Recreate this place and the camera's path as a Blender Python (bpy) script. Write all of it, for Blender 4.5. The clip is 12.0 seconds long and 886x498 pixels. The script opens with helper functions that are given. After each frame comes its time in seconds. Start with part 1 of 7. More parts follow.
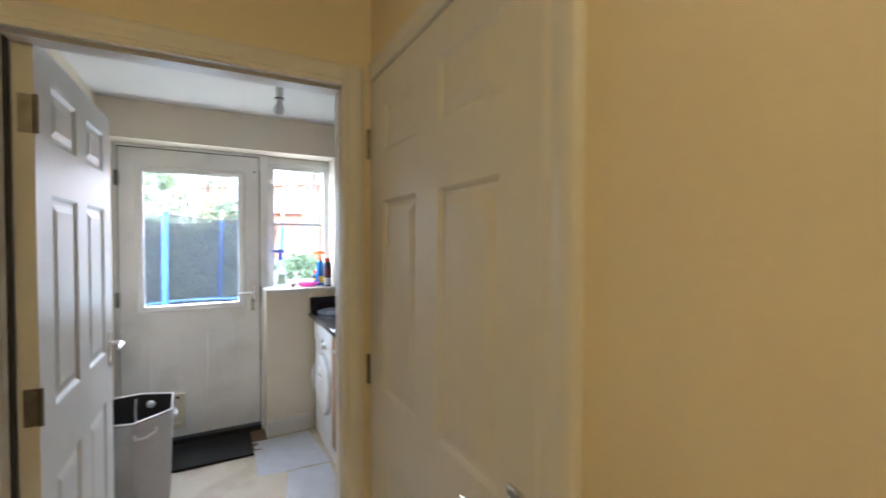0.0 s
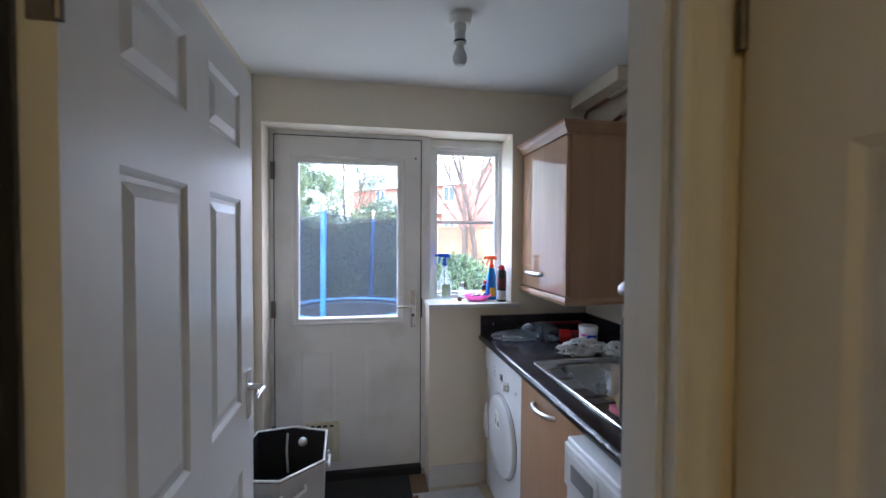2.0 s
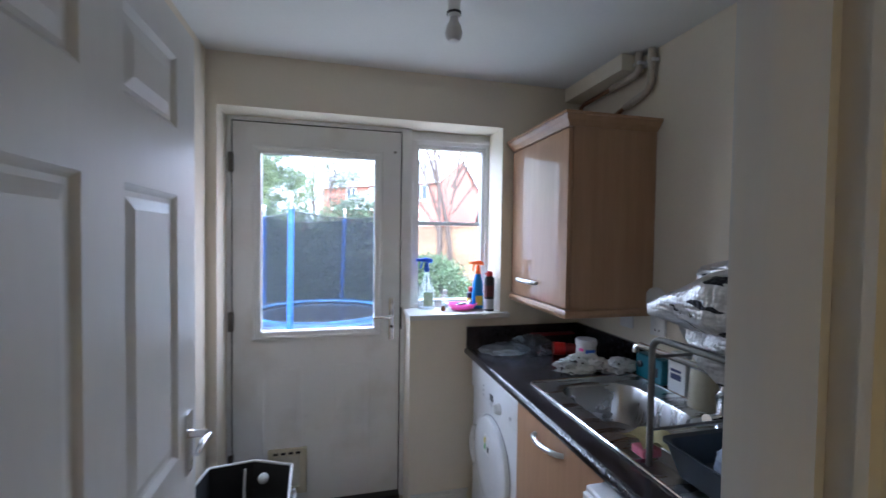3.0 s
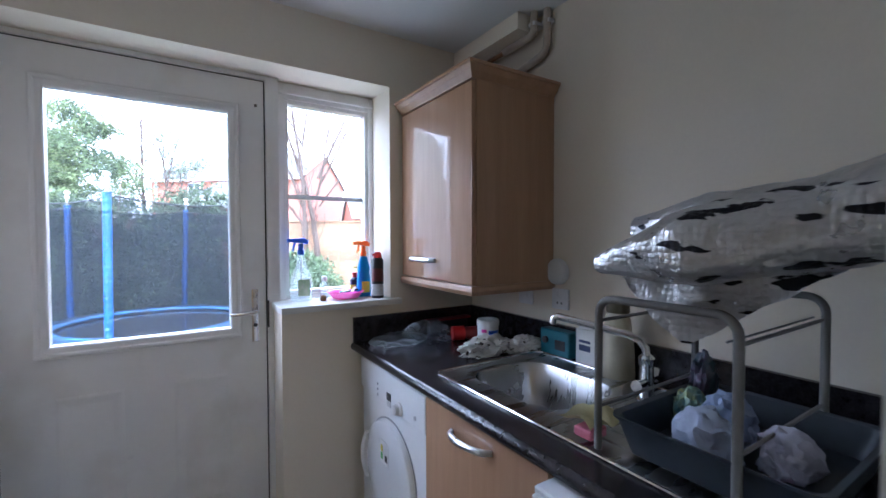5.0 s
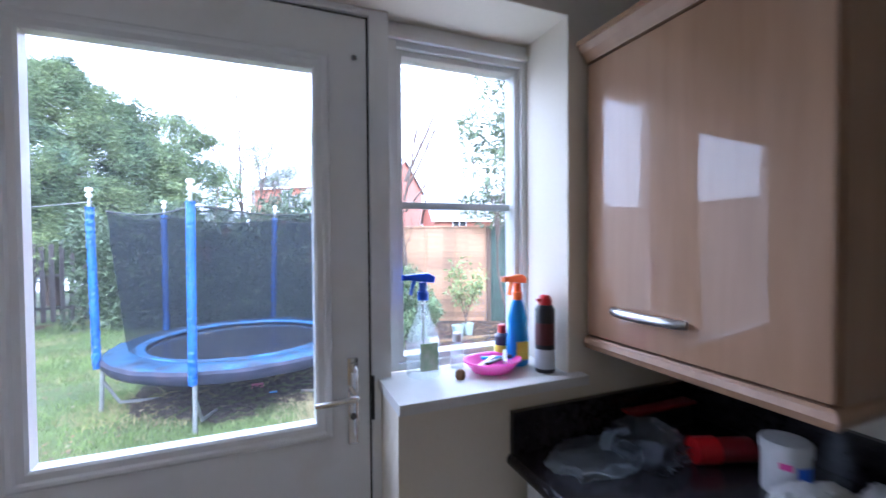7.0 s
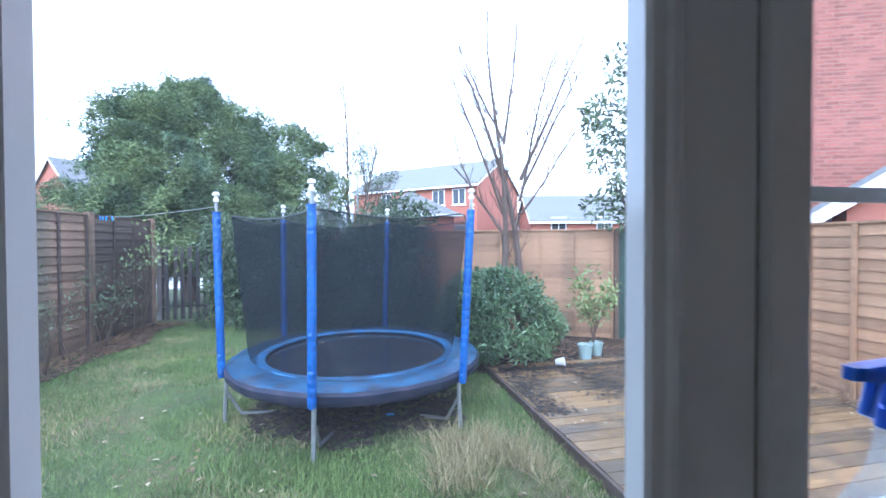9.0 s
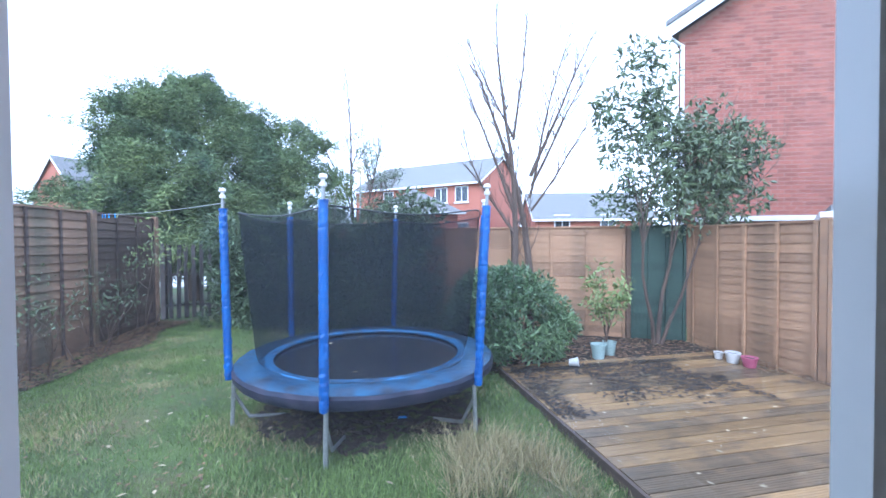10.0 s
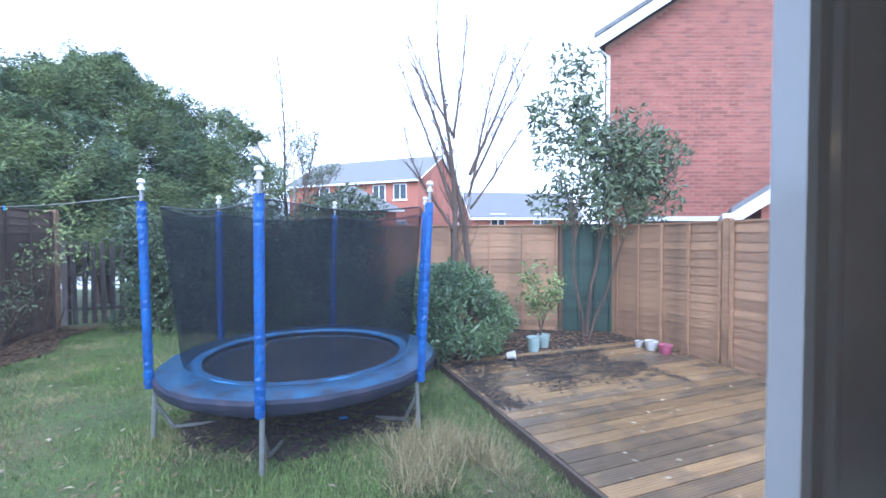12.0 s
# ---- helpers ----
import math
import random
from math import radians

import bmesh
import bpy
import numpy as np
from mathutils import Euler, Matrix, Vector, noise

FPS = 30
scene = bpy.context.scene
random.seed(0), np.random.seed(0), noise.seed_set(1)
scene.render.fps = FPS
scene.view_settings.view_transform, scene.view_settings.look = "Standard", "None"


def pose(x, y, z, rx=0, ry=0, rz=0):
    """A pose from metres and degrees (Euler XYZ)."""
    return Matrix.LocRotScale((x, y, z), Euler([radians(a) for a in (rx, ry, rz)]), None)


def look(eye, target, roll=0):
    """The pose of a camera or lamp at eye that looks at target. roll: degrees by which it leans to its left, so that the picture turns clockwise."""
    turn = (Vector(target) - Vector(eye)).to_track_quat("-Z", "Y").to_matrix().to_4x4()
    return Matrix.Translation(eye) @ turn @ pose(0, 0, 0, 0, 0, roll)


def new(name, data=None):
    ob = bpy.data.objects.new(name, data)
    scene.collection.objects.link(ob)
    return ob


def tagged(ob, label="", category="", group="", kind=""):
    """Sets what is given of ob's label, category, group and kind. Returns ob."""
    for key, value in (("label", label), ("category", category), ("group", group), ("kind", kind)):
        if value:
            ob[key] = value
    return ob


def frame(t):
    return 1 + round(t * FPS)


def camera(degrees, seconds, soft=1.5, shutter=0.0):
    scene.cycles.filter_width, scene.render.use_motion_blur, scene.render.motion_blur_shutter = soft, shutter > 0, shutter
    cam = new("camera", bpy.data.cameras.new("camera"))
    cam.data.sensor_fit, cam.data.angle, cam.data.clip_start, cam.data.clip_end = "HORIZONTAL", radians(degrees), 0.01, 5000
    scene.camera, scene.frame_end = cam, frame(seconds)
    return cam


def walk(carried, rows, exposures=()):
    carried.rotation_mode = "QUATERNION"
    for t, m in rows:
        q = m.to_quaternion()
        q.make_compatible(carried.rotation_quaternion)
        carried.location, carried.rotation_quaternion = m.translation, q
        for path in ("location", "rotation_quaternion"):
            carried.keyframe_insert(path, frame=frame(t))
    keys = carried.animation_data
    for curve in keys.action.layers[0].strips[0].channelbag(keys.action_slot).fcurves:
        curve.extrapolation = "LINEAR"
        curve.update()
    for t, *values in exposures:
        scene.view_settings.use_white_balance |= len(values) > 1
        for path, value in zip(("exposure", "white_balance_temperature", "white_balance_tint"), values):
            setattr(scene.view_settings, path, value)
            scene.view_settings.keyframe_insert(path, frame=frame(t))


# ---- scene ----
cam = camera(93.5, 12.0, soft=1.5, shutter=0.5)

PATH = [
    (0, (0.222, 0.046, 1.43), (1.173, 1.805, 1.384), 0.2),
    (0.5, (0.234, 0.275, 1.446), (0.898, 2.16, 1.405), -0.2),
    (1, (0.223, 0.472, 1.438), (0.672, 2.421, 1.384), -0.1),
    (1.5, (0.18, 0.734, 1.453), (0.519, 2.705, 1.402), -0.7),
    (2, (0.172, 0.929, 1.444), (0.532, 2.896, 1.391), 0.3),
    (2.5, (0.18, 1.093, 1.456), (0.533, 3.061, 1.417), 0.6),
    (3, (0.157, 1.182, 1.466), (0.651, 3.119, 1.409), 0.8),
    (3.5, (0.143, 1.252, 1.455), (0.95, 3.082, 1.419), 0.7),
    (3.7, (0.137, 1.275, 1.436), (1.041, 3.058, 1.394), 0.3),
    (5.3, (0.191, 1.568, 1.344), (1.294, 3.236, 1.305), 0.6),
    (5.5, (0.215, 1.621, 1.362), (1.327, 3.283, 1.337), 1.4),
    (6, (0.236, 1.819, 1.392), (1.249, 3.544, 1.357), 0.8),
    (6.5, (0.243, 2.107, 1.43), (1.157, 3.885, 1.392), 0.3),
    (7, (0.259, 2.364, 1.441), (1.014, 4.215, 1.397), -0.4),
    (7.5, (0.259, 2.613, 1.456), (0.867, 4.517, 1.403), 0.8),
    (7.7, (0.241, 2.703, 1.445), (0.785, 4.627, 1.397), 0.3),
    (9.3, (0.047, 3.160, 1.49), (0.381, 5.132, 1.459), -0.1),
    (9.5, (0.032, 3.197, 1.493), (0.376, 5.166, 1.449), -0.2),
    (10, (-0.013, 3.243, 1.476), (0.319, 5.215, 1.436), -0.3),
    (10.5, (-0.024, 3.250, 1.473), (0.353, 5.214, 1.433), 0.5),
    (11, (-0.046, 3.259, 1.466), (0.438, 5.199, 1.42), 1.0),
    (11.5, (-0.065, 3.280, 1.464), (0.493, 5.200, 1.407), -0.1),
    (12, (-0.053, 3.250, 1.468), (0.567, 5.150, 1.417), -0.1),
]
EXPOSURES = [(0.0, 3.85, 5600, 13), (0.8, 3.6, 5400, 14), (1.6, 3.2, 5250, 16), (3.0, 3.0, 5150, 17), (5.5, 2.95, 5050, 19), (6.0, 2.88, 5050, 19), (7.6, 2.32, 4900, 23), (9.3, 1.52, 4820, 15), (12.0, 1.32, 4860, 18)]
walk(cam, [(t, look(eye, target, roll)) for t, eye, target, roll in PATH], EXPOSURES)

# ---- world, sun, lights ----
world = bpy.data.worlds.new("overcast_sky")
scene.world = world
world.use_nodes = True
wn, wl = world.node_tree.nodes, world.node_tree.links
sky = wn.new("ShaderNodeTexSky")
sky.sky_type = "NISHITA"
sky.sun_disc = False
sky.sun_elevation = radians(32)
sky.sun_rotation = radians(200)
sky.air_density, sky.dust_density, sky.ozone_density = 1.0, 4.0, 1.0
grey = wn.new("ShaderNodeHueSaturation")
grey.inputs["Saturation"].default_value = 0.20
wl.new(sky.outputs["Color"], grey.inputs["Color"])
veil = wn.new("ShaderNodeMixRGB")
veil.inputs["Fac"].default_value = 0.65
veil.inputs["Color2"].default_value = (10.2, 10.6, 11.0, 1)
wl.new(grey.outputs["Color"], veil.inputs["Color1"])
wl.new(veil.outputs["Color"], wn["Background"].inputs["Color"])
wn["Background"].inputs["Strength"].default_value = 0.15


def lamp(name, kind, m, energy, colour, **more):
    data = bpy.data.lights.new(name, kind)
    data.energy, data.color = energy, colour
    if kind == "AREA":
        data.shape, data.size, data.size_y = "RECTANGLE", more["w"], more["h"]
        data.spread = radians(more.get("spread", 180))
    elif kind == "SUN":
        data.angle = radians(more["angle"])
    else:
        data.shadow_soft_size = more["r"]
    ob = new(name, data)
    ob.matrix_world = m
    return ob


lamp("sun", "SUN", look((0, 0, 8), (2.0, 4.6, 3.2)), 0.5, (1.0, 0.98, 0.95), angle=30)
# the sky's light through the door's pane and the side window
lamp("door_daylight", "AREA", look((0.069, 3.484, 1.423), (0.069, 2.4, 1.423)), 0.36, (0.90, 0.96, 1.0), w=0.56, h=0.90, spread=180)
lamp("window_daylight", "AREA", look((0.80, 3.535, 1.538), (0.80, 2.4, 1.538)), 0.22, (0.90, 0.96, 1.0), w=0.37, h=0.86, spread=180)
# the warm lamp of the hall
lamp("hall_lamp", "POINT", pose(-0.15, -0.50, 2.18), 1.15, (1.0, 0.72, 0.30), r=0.05)

# ---- materials ----


def shader(name):
    m = bpy.data.materials.new(name)
    m.use_nodes = True
    return m, m.node_tree.nodes, m.node_tree.links, m.node_tree.nodes["Principled BSDF"]


def surface(name, c1, c2=None, rough=0.5, metal=0.0, scale=6.0, fine=60.0, bump=0.0, stretch=(1, 1, 1), island=0.0, obj_random=0.0,
            rough_var=0.08, coat=0.0, stain=None, stain_scale=1.5, detail=6.0, spec=0.5, bump_scale=None, sheen=0.0):
    """A base colour that varies at two scales, with matching roughness and fine relief."""
    m, n, l, b = shader(name)
    c2 = c2 or tuple(0.86 * c for c in c1)
    tc = n.new("ShaderNodeTexCoord")
    mp = n.new("ShaderNodeMapping")
    mp.inputs["Scale"].default_value = stretch
    l.new(tc.outputs["Object"], mp.inputs["Vector"])
    big, small = n.new("ShaderNodeTexNoise"), n.new("ShaderNodeTexNoise")
    big.inputs["Scale"].default_value, big.inputs["Detail"].default_value = scale, detail
    small.inputs["Scale"].default_value, small.inputs["Detail"].default_value = fine, 4
    l.new(mp.outputs["Vector"], big.inputs["Vector"])
    l.new(mp.outputs["Vector"], small.inputs["Vector"])
    add = n.new("ShaderNodeMath")
    add.operation = "MULTIPLY_ADD"
    l.new(small.outputs["Fac"], add.inputs[0])
    add.inputs[1].default_value = 0.45
    l.new(big.outputs["Fac"], add.inputs[2])
    ramp = n.new("ShaderNodeValToRGB")
    ramp.color_ramp.elements[0].position, ramp.color_ramp.elements[1].position = 0.5, 0.95
    ramp.color_ramp.elements[0].color, ramp.color_ramp.elements[1].color = (*c2, 1), (*c1, 1)
    l.new(add.outputs[0], ramp.inputs["Fac"])
    out = ramp.outputs["Color"]
    if stain:
        sn, sr, mix = n.new("ShaderNodeTexNoise"), n.new("ShaderNodeValToRGB"), n.new("ShaderNodeMixRGB")
        sn.inputs["Scale"].default_value, sn.inputs["Detail"].default_value = stain_scale, 8
        l.new(tc.outputs["Object"], sn.inputs["Vector"])
        sr.color_ramp.elements[0].position, sr.color_ramp.elements[1].position = 0.50, 0.68
        l.new(sn.outputs["Fac"], sr.inputs["Fac"])
        l.new(sr.outputs["Color"], mix.inputs["Fac"])
        l.new(out, mix.inputs["Color1"])
        mix.inputs["Color2"].default_value = (*stain, 1)
        out = mix.outputs["Color"]
    for amount, source in ((island, "island"), (obj_random, "object")):
        if amount:
            node = n.new("ShaderNodeNewGeometry" if source == "island" else "ShaderNodeObjectInfo")
            mr, hs = n.new("ShaderNodeMapRange"), n.new("ShaderNodeHueSaturation")
            mr.inputs["To Min"].default_value, mr.inputs["To Max"].default_value = 1 - amount, 1 + amount
            l.new(node.outputs["Random Per Island" if source == "island" else "Random"], mr.inputs["Value"])
            l.new(mr.outputs[0], hs.inputs["Value"])
            l.new(out, hs.inputs["Color"])
            out = hs.outputs["Color"]
    l.new(out, b.inputs["Base Color"])
    rr = n.new("ShaderNodeMapRange")
    rr.inputs["To Min"].default_value, rr.inputs["To Max"].default_value = max(rough - rough_var, 0.02), min(rough + rough_var, 1)
    l.new(big.outputs["Fac"], rr.inputs["Value"])
    l.new(rr.outputs[0], b.inputs["Roughness"])
    b.inputs["Metallic"].default_value = metal
    b.inputs["Coat Weight"].default_value = coat
    b.inputs["Coat Roughness"].default_value = 0.025
    b.inputs["Specular IOR Level"].default_value = spec
    b.inputs["Sheen Weight"].default_value = sheen
    if bump:
        bp = n.new("ShaderNodeBump")
        bp.inputs["Strength"].default_value, bp.inputs["Distance"].default_value = bump, 0.004
        src = small
        if bump_scale:
            src = n.new("ShaderNodeTexNoise")
            src.inputs["Scale"].default_value = bump_scale
            l.new(mp.outputs["Vector"], src.inputs["Vector"])
        l.new(src.outputs["Fac"], bp.inputs["Height"])
        l.new(bp.outputs["Normal"], b.inputs["Normal"])
    return m


def clear(name, tint=(1, 1, 1), haze=0.0, rough=0.0, gloss=1.0):
    """A thin clear sheet: see-through, with a Fresnel gloss, a little dust and a milky haze."""
    m, n, l, b = shader(name)
    n.remove(b)
    tr, gl, df = n.new("ShaderNodeBsdfTransparent"), n.new("ShaderNodeBsdfGlossy"), n.new("ShaderNodeBsdfTranslucent")
    tr.inputs["Color"].default_value = (*tint, 1)
    gl.inputs["Roughness"].default_value = rough
    fr, k, a, c = n.new("ShaderNodeLayerWeight"), n.new("ShaderNodeMath"), n.new("ShaderNodeMixShader"), n.new("ShaderNodeMixShader")
    fr.inputs["Blend"].default_value = 0.5
    p5 = n.new("ShaderNodeMath")
    p5.operation, p5.inputs[1].default_value = "POWER", 5.0
    l.new(fr.outputs["Facing"], p5.inputs[0])
    k.operation, k.inputs[1].default_value, k.inputs[2].default_value = "MULTIPLY_ADD", 0.4 * gloss, 0.012 * gloss
    l.new(p5.outputs[0], k.inputs[0])
    tc, no, rm = n.new("ShaderNodeTexCoord"), n.new("ShaderNodeTexNoise"), n.new("ShaderNodeMapRange")
    no.inputs["Scale"].default_value, no.inputs["Detail"].default_value = 4.0, 5
    l.new(tc.outputs["Object"], no.inputs["Vector"])
    rm.inputs["From Min"].default_value, rm.inputs["From Max"].default_value = 0.35, 0.75
    rm.inputs["To Min"].default_value, rm.inputs["To Max"].default_value = haze * 0.75, haze * 1.3
    l.new(no.outputs["Fac"], rm.inputs["Value"])
    df.inputs["Color"].default_value = (0.85, 0.88, 0.92, 1)
    l.new(rm.outputs[0], a.inputs["Fac"])
    l.new(tr.outputs[0], a.inputs[1])
    l.new(df.outputs[0], a.inputs[2])
    l.new(k.outputs[0], c.inputs["Fac"])
    l.new(a.outputs[0], c.inputs[1])
    l.new(gl.outputs[0], c.inputs[2])
    l.new(c.outputs[0], n["Material Output"].inputs["Surface"])
    return m


def leafy(name, c1, c2, rough=0.45, island=0.35):
    m = surface(name, c1, c2, rough=rough, scale=1.2, fine=9, island=island)
    return m


def wood(name, c1, c2, rough=0.4, coat=0.0, along=(12, 12, 0.7), bump=0.15, **more):
    return surface(name, c1, c2, rough=rough, coat=coat, scale=2.2, fine=14, stretch=along, bump=bump, **more)


M_WALL = surface("cream_wall_paint", (0.78, 0.71, 0.59), (0.73, 0.66, 0.54), rough=0.75, scale=1.6, fine=90, bump=0.10)
M_HALL = surface("magnolia_hall_paint", (0.74, 0.66, 0.50), (0.69, 0.61, 0.455), rough=0.6, scale=1.4, fine=90, bump=0.12)
M_CEIL = surface("white_ceiling_paint", (0.78, 0.78, 0.77), (0.73, 0.73, 0.72), rough=0.85, scale=1.8, fine=80, bump=0.10)
M_GLOSS = surface("white_gloss_woodwork", (0.69, 0.68, 0.65), (0.64, 0.63, 0.60), rough=0.36, scale=3, fine=45, bump=0.06, stretch=(1, 1, 0.25), spec=0.18)
M_UPVC = surface("white_upvc", (0.83, 0.83, 0.82), (0.79, 0.79, 0.78), rough=0.3, scale=3, fine=50, stain=(0.66, 0.64, 0.60), stain_scale=2.2)
M_BEAD = surface("glossy_white_glazing_bead", (0.83, 0.83, 0.82), (0.79, 0.79, 0.78), rough=0.14, scale=3, fine=50)
M_CREAMPL = surface("yellowed_plastic", (0.72, 0.66, 0.50), (0.66, 0.60, 0.44), rough=0.4, scale=9)
M_RUBBER = surface("black_rubber", (0.02, 0.02, 0.022), rough=0.6)
M_VINYL = surface("beige_vinyl_floor", (0.64, 0.56, 0.44), (0.58, 0.50, 0.38), rough=0.4, scale=5, fine=70, bump=0.05, stain=(0.44, 0.36, 0.26), stain_scale=3)
M_MAT = surface("black_coir_mat", (0.018, 0.016, 0.015), (0.008, 0.008, 0.008), rough=0.95, scale=30, fine=220, bump=0.8)
M_TOWEL = surface("white_towelling", (0.78, 0.78, 0.80), (0.70, 0.70, 0.72), rough=0.95, scale=12, fine=160, bump=0.7, sheen=0.3)
M_TOP = surface("black_worktop_laminate", (0.030, 0.026, 0.030), (0.012, 0.010, 0.012), rough=0.22, scale=40, fine=160, bump=0.05)
M_BEECH = wood("beech_veneer", (0.43, 0.262, 0.148), (0.36, 0.21, 0.115), rough=0.38)
M_BEECHG = wood("gloss_beech_door", (0.45, 0.275, 0.158), (0.385, 0.225, 0.125), rough=0.45, coat=0.8, bump=0.0, spec=0.2)
M_STEEL = surface("brushed_steel", (0.54, 0.54, 0.54), (0.44, 0.44, 0.44), rough=0.28, metal=1.0, scale=4, fine=120, stretch=(1, 6, 1), bump=0.04)
M_CHROME = surface("chrome", (0.78, 0.78, 0.79), (0.70, 0.70, 0.71), rough=0.10, metal=1.0, rough_var=0.05, scale=12)
M_SATIN = surface("satin_chrome", (0.72, 0.72, 0.72), (0.64, 0.64, 0.64), rough=0.30, metal=1.0, scale=12)
M_DULL = surface("dull_steel_hinge", (0.22, 0.205, 0.19), (0.13, 0.12, 0.11), rough=0.4, metal=1.0, scale=20)
M_ENAMEL = surface("white_enamel", (0.80, 0.81, 0.82), (0.75, 0.76, 0.77), rough=0.22, scale=4, fine=60)
M_GREYPL = surface("grey_plastic", (0.30, 0.31, 0.33), (0.25, 0.26, 0.28), rough=0.45, scale=8)
M_SILVERPL = surface("silver_plastic", (0.46, 0.47, 0.49), (0.40, 0.41, 0.43), rough=0.38, scale=8)
M_DARKPL = surface("black_plastic", (0.02, 0.02, 0.022), rough=0.35, scale=9)
M_WHITEPL = surface("white_plastic", (0.78, 0.78, 0.77), rough=0.4, scale=8)
M_COPPER = surface("painted_copper_pipe", (0.55, 0.50, 0.42), (0.42, 0.33, 0.24), rough=0.4, scale=7, fine=40)
M_BARECU = surface("tarnished_copper", (0.32, 0.17, 0.09), (0.20, 0.10, 0.055), rough=0.4, metal=0.8, scale=15)
# haze: a little dust, plus the garden's veiling glare put into the glass
M_GLASS = clear("pane_glass", (0.95, 0.975, 0.985), haze=0.011)
M_BULBGLASS = surface("frosted_bulb", (0.66, 0.66, 0.67), rough=0.3, scale=10)

M_GRASSY = surface("lawn_soil", (0.085, 0.115, 0.026), (0.040, 0.055, 0.016), rough=0.95, scale=1.3, fine=25, bump=0.6, stain=(0.115, 0.095, 0.040), stain_scale=0.9)
M_EARTH = surface("dark_wet_earth", (0.045, 0.032, 0.022), (0.022, 0.016, 0.012), rough=0.9, scale=6, fine=40, bump=0.8)
M_BLADE = leafy("grass_blades", (0.190, 0.252, 0.064), (0.100, 0.148, 0.038), rough=0.6, island=0.6)
M_STRAW = leafy("dead_straw_grass", (0.42, 0.34, 0.175), (0.29, 0.235, 0.11), rough=0.7, island=0.3)
M_DECK = wood("wet_deck_timber", (0.315, 0.200, 0.092), (0.175, 0.112, 0.058), rough=0.24, along=(0.8, 14, 14), bump=0.35, obj_random=0.28, stain=(0.125, 0.092, 0.062), stain_scale=2.6)
M_DECKGREY = wood("grey_wet_deck_timber", (0.185, 0.130, 0.076), (0.105, 0.078, 0.052), rough=0.24, along=(0.8, 14, 14), bump=0.35, obj_random=0.28, stain=(0.27, 0.175, 0.09), stain_scale=2.0)
M_BATTEN = wood("dark_fence_battens", (0.085, 0.058, 0.045), (0.050, 0.036, 0.030), rough=0.85, along=(12, 12, 0.8), bump=0.3, obj_random=0.2)
M_FENCE = wood("orange_brown_fence", (0.37, 0.215, 0.112), (0.26, 0.145, 0.075), rough=0.75, along=(1.2, 1.2, 14), bump=0.35, obj_random=0.22, stain=(0.21, 0.125, 0.065), stain_scale=2.2)
M_FENCEOLD = wood("weathered_brown_fence", (0.240, 0.148, 0.092), (0.140, 0.087, 0.055), rough=0.85, along=(1.2, 1.2, 14), bump=0.4, obj_random=0.34, stain=(0.105, 0.085, 0.055), stain_scale=1.8)
M_FENCEDARK = wood("dark_brown_fence", (0.095, 0.064, 0.045), (0.055, 0.038, 0.028), rough=0.8, along=(1.2, 1.2, 14), bump=0.4, obj_random=0.3)
M_FENCEGREEN = wood("green_stained_fence", (0.045, 0.075, 0.052), (0.028, 0.048, 0.035), rough=0.8, along=(1.2, 1.2, 14), bump=0.35, obj_random=0.2)
M_PICKET = wood("grey_picket", (0.060, 0.050, 0.045), (0.035, 0.030, 0.027), rough=0.85, bump=0.3, obj_random=0.3)
M_BRICK = surface("red_brick", (0.37, 0.130, 0.085), (0.27, 0.090, 0.062), rough=0.85, scale=5, fine=60, bump=0.3, obj_random=0.22, island=0.22)
M_BRICKFAR = surface("far_red_brick", (0.44, 0.17, 0.11), (0.33, 0.115, 0.075), rough=0.9, scale=3, fine=13, stretch=(1, 1, 6))
M_MORTAR = surface("mortar", (0.34, 0.20, 0.15), (0.27, 0.155, 0.115), rough=0.95, scale=9, fine=60)
M_ROOF = surface("grey_roof_tiles", (0.215, 0.210, 0.205), (0.15, 0.147, 0.145), rough=0.8, spec=0.2, scale=3, fine=25, bump=0.3, island=0.15, obj_random=0.1)
M_FASCIA = surface("white_fascia", (0.80, 0.80, 0.80), rough=0.4, scale=4)
M_CONIFER = leafy("conifer_sprays", (0.225, 0.275, 0.100), (0.050, 0.086, 0.052), rough=0.8, island=0.65)
M_HEDGE = leafy("dark_hedge_leaves", (0.105, 0.140, 0.060), (0.040, 0.062, 0.030), rough=0.6, island=0.45)
M_CONCRETE = surface("pale_concrete", (0.52, 0.51, 0.49), (0.44, 0.43, 0.41), rough=0.9, scale=2, fine=30)
M_LAUREL = leafy("laurel_leaves", (0.165, 0.200, 0.095), (0.070, 0.098, 0.048), rough=0.35, island=0.4)
M_RHODO = leafy("rhododendron_leaves", (0.140, 0.195, 0.078), (0.060, 0.105, 0.045), rough=0.4, island=0.4)
M_PALELEAF = leafy("pale_green_leaves", (0.23, 0.27, 0.085), (0.15, 0.195, 0.06), rough=0.45)
M_BARK = surface("grey_brown_bark", (0.13, 0.088, 0.060), (0.065, 0.045, 0.034), rough=0.9, scale=8, fine=50, bump=0.7, stretch=(1, 1, 0.3))
M_TWIG = surface("brown_twigs", (0.125, 0.088, 0.064), (0.075, 0.052, 0.038), rough=0.9, scale=8)
M_BLUE = surface("blue_foam_sleeve", (0.026, 0.120, 0.38), (0.012, 0.060, 0.23), rough=0.30, scale=9, fine=45, bump=1.0, bump_scale=48)
M_PAD = surface("weathered_blue_pad", (0.030, 0.100, 0.190), (0.022, 0.045, 0.090), rough=0.32, scale=7, fine=30, bump=0.6, spec=0.25, stain=(0.022, 0.026, 0.040), stain_scale=5.5)
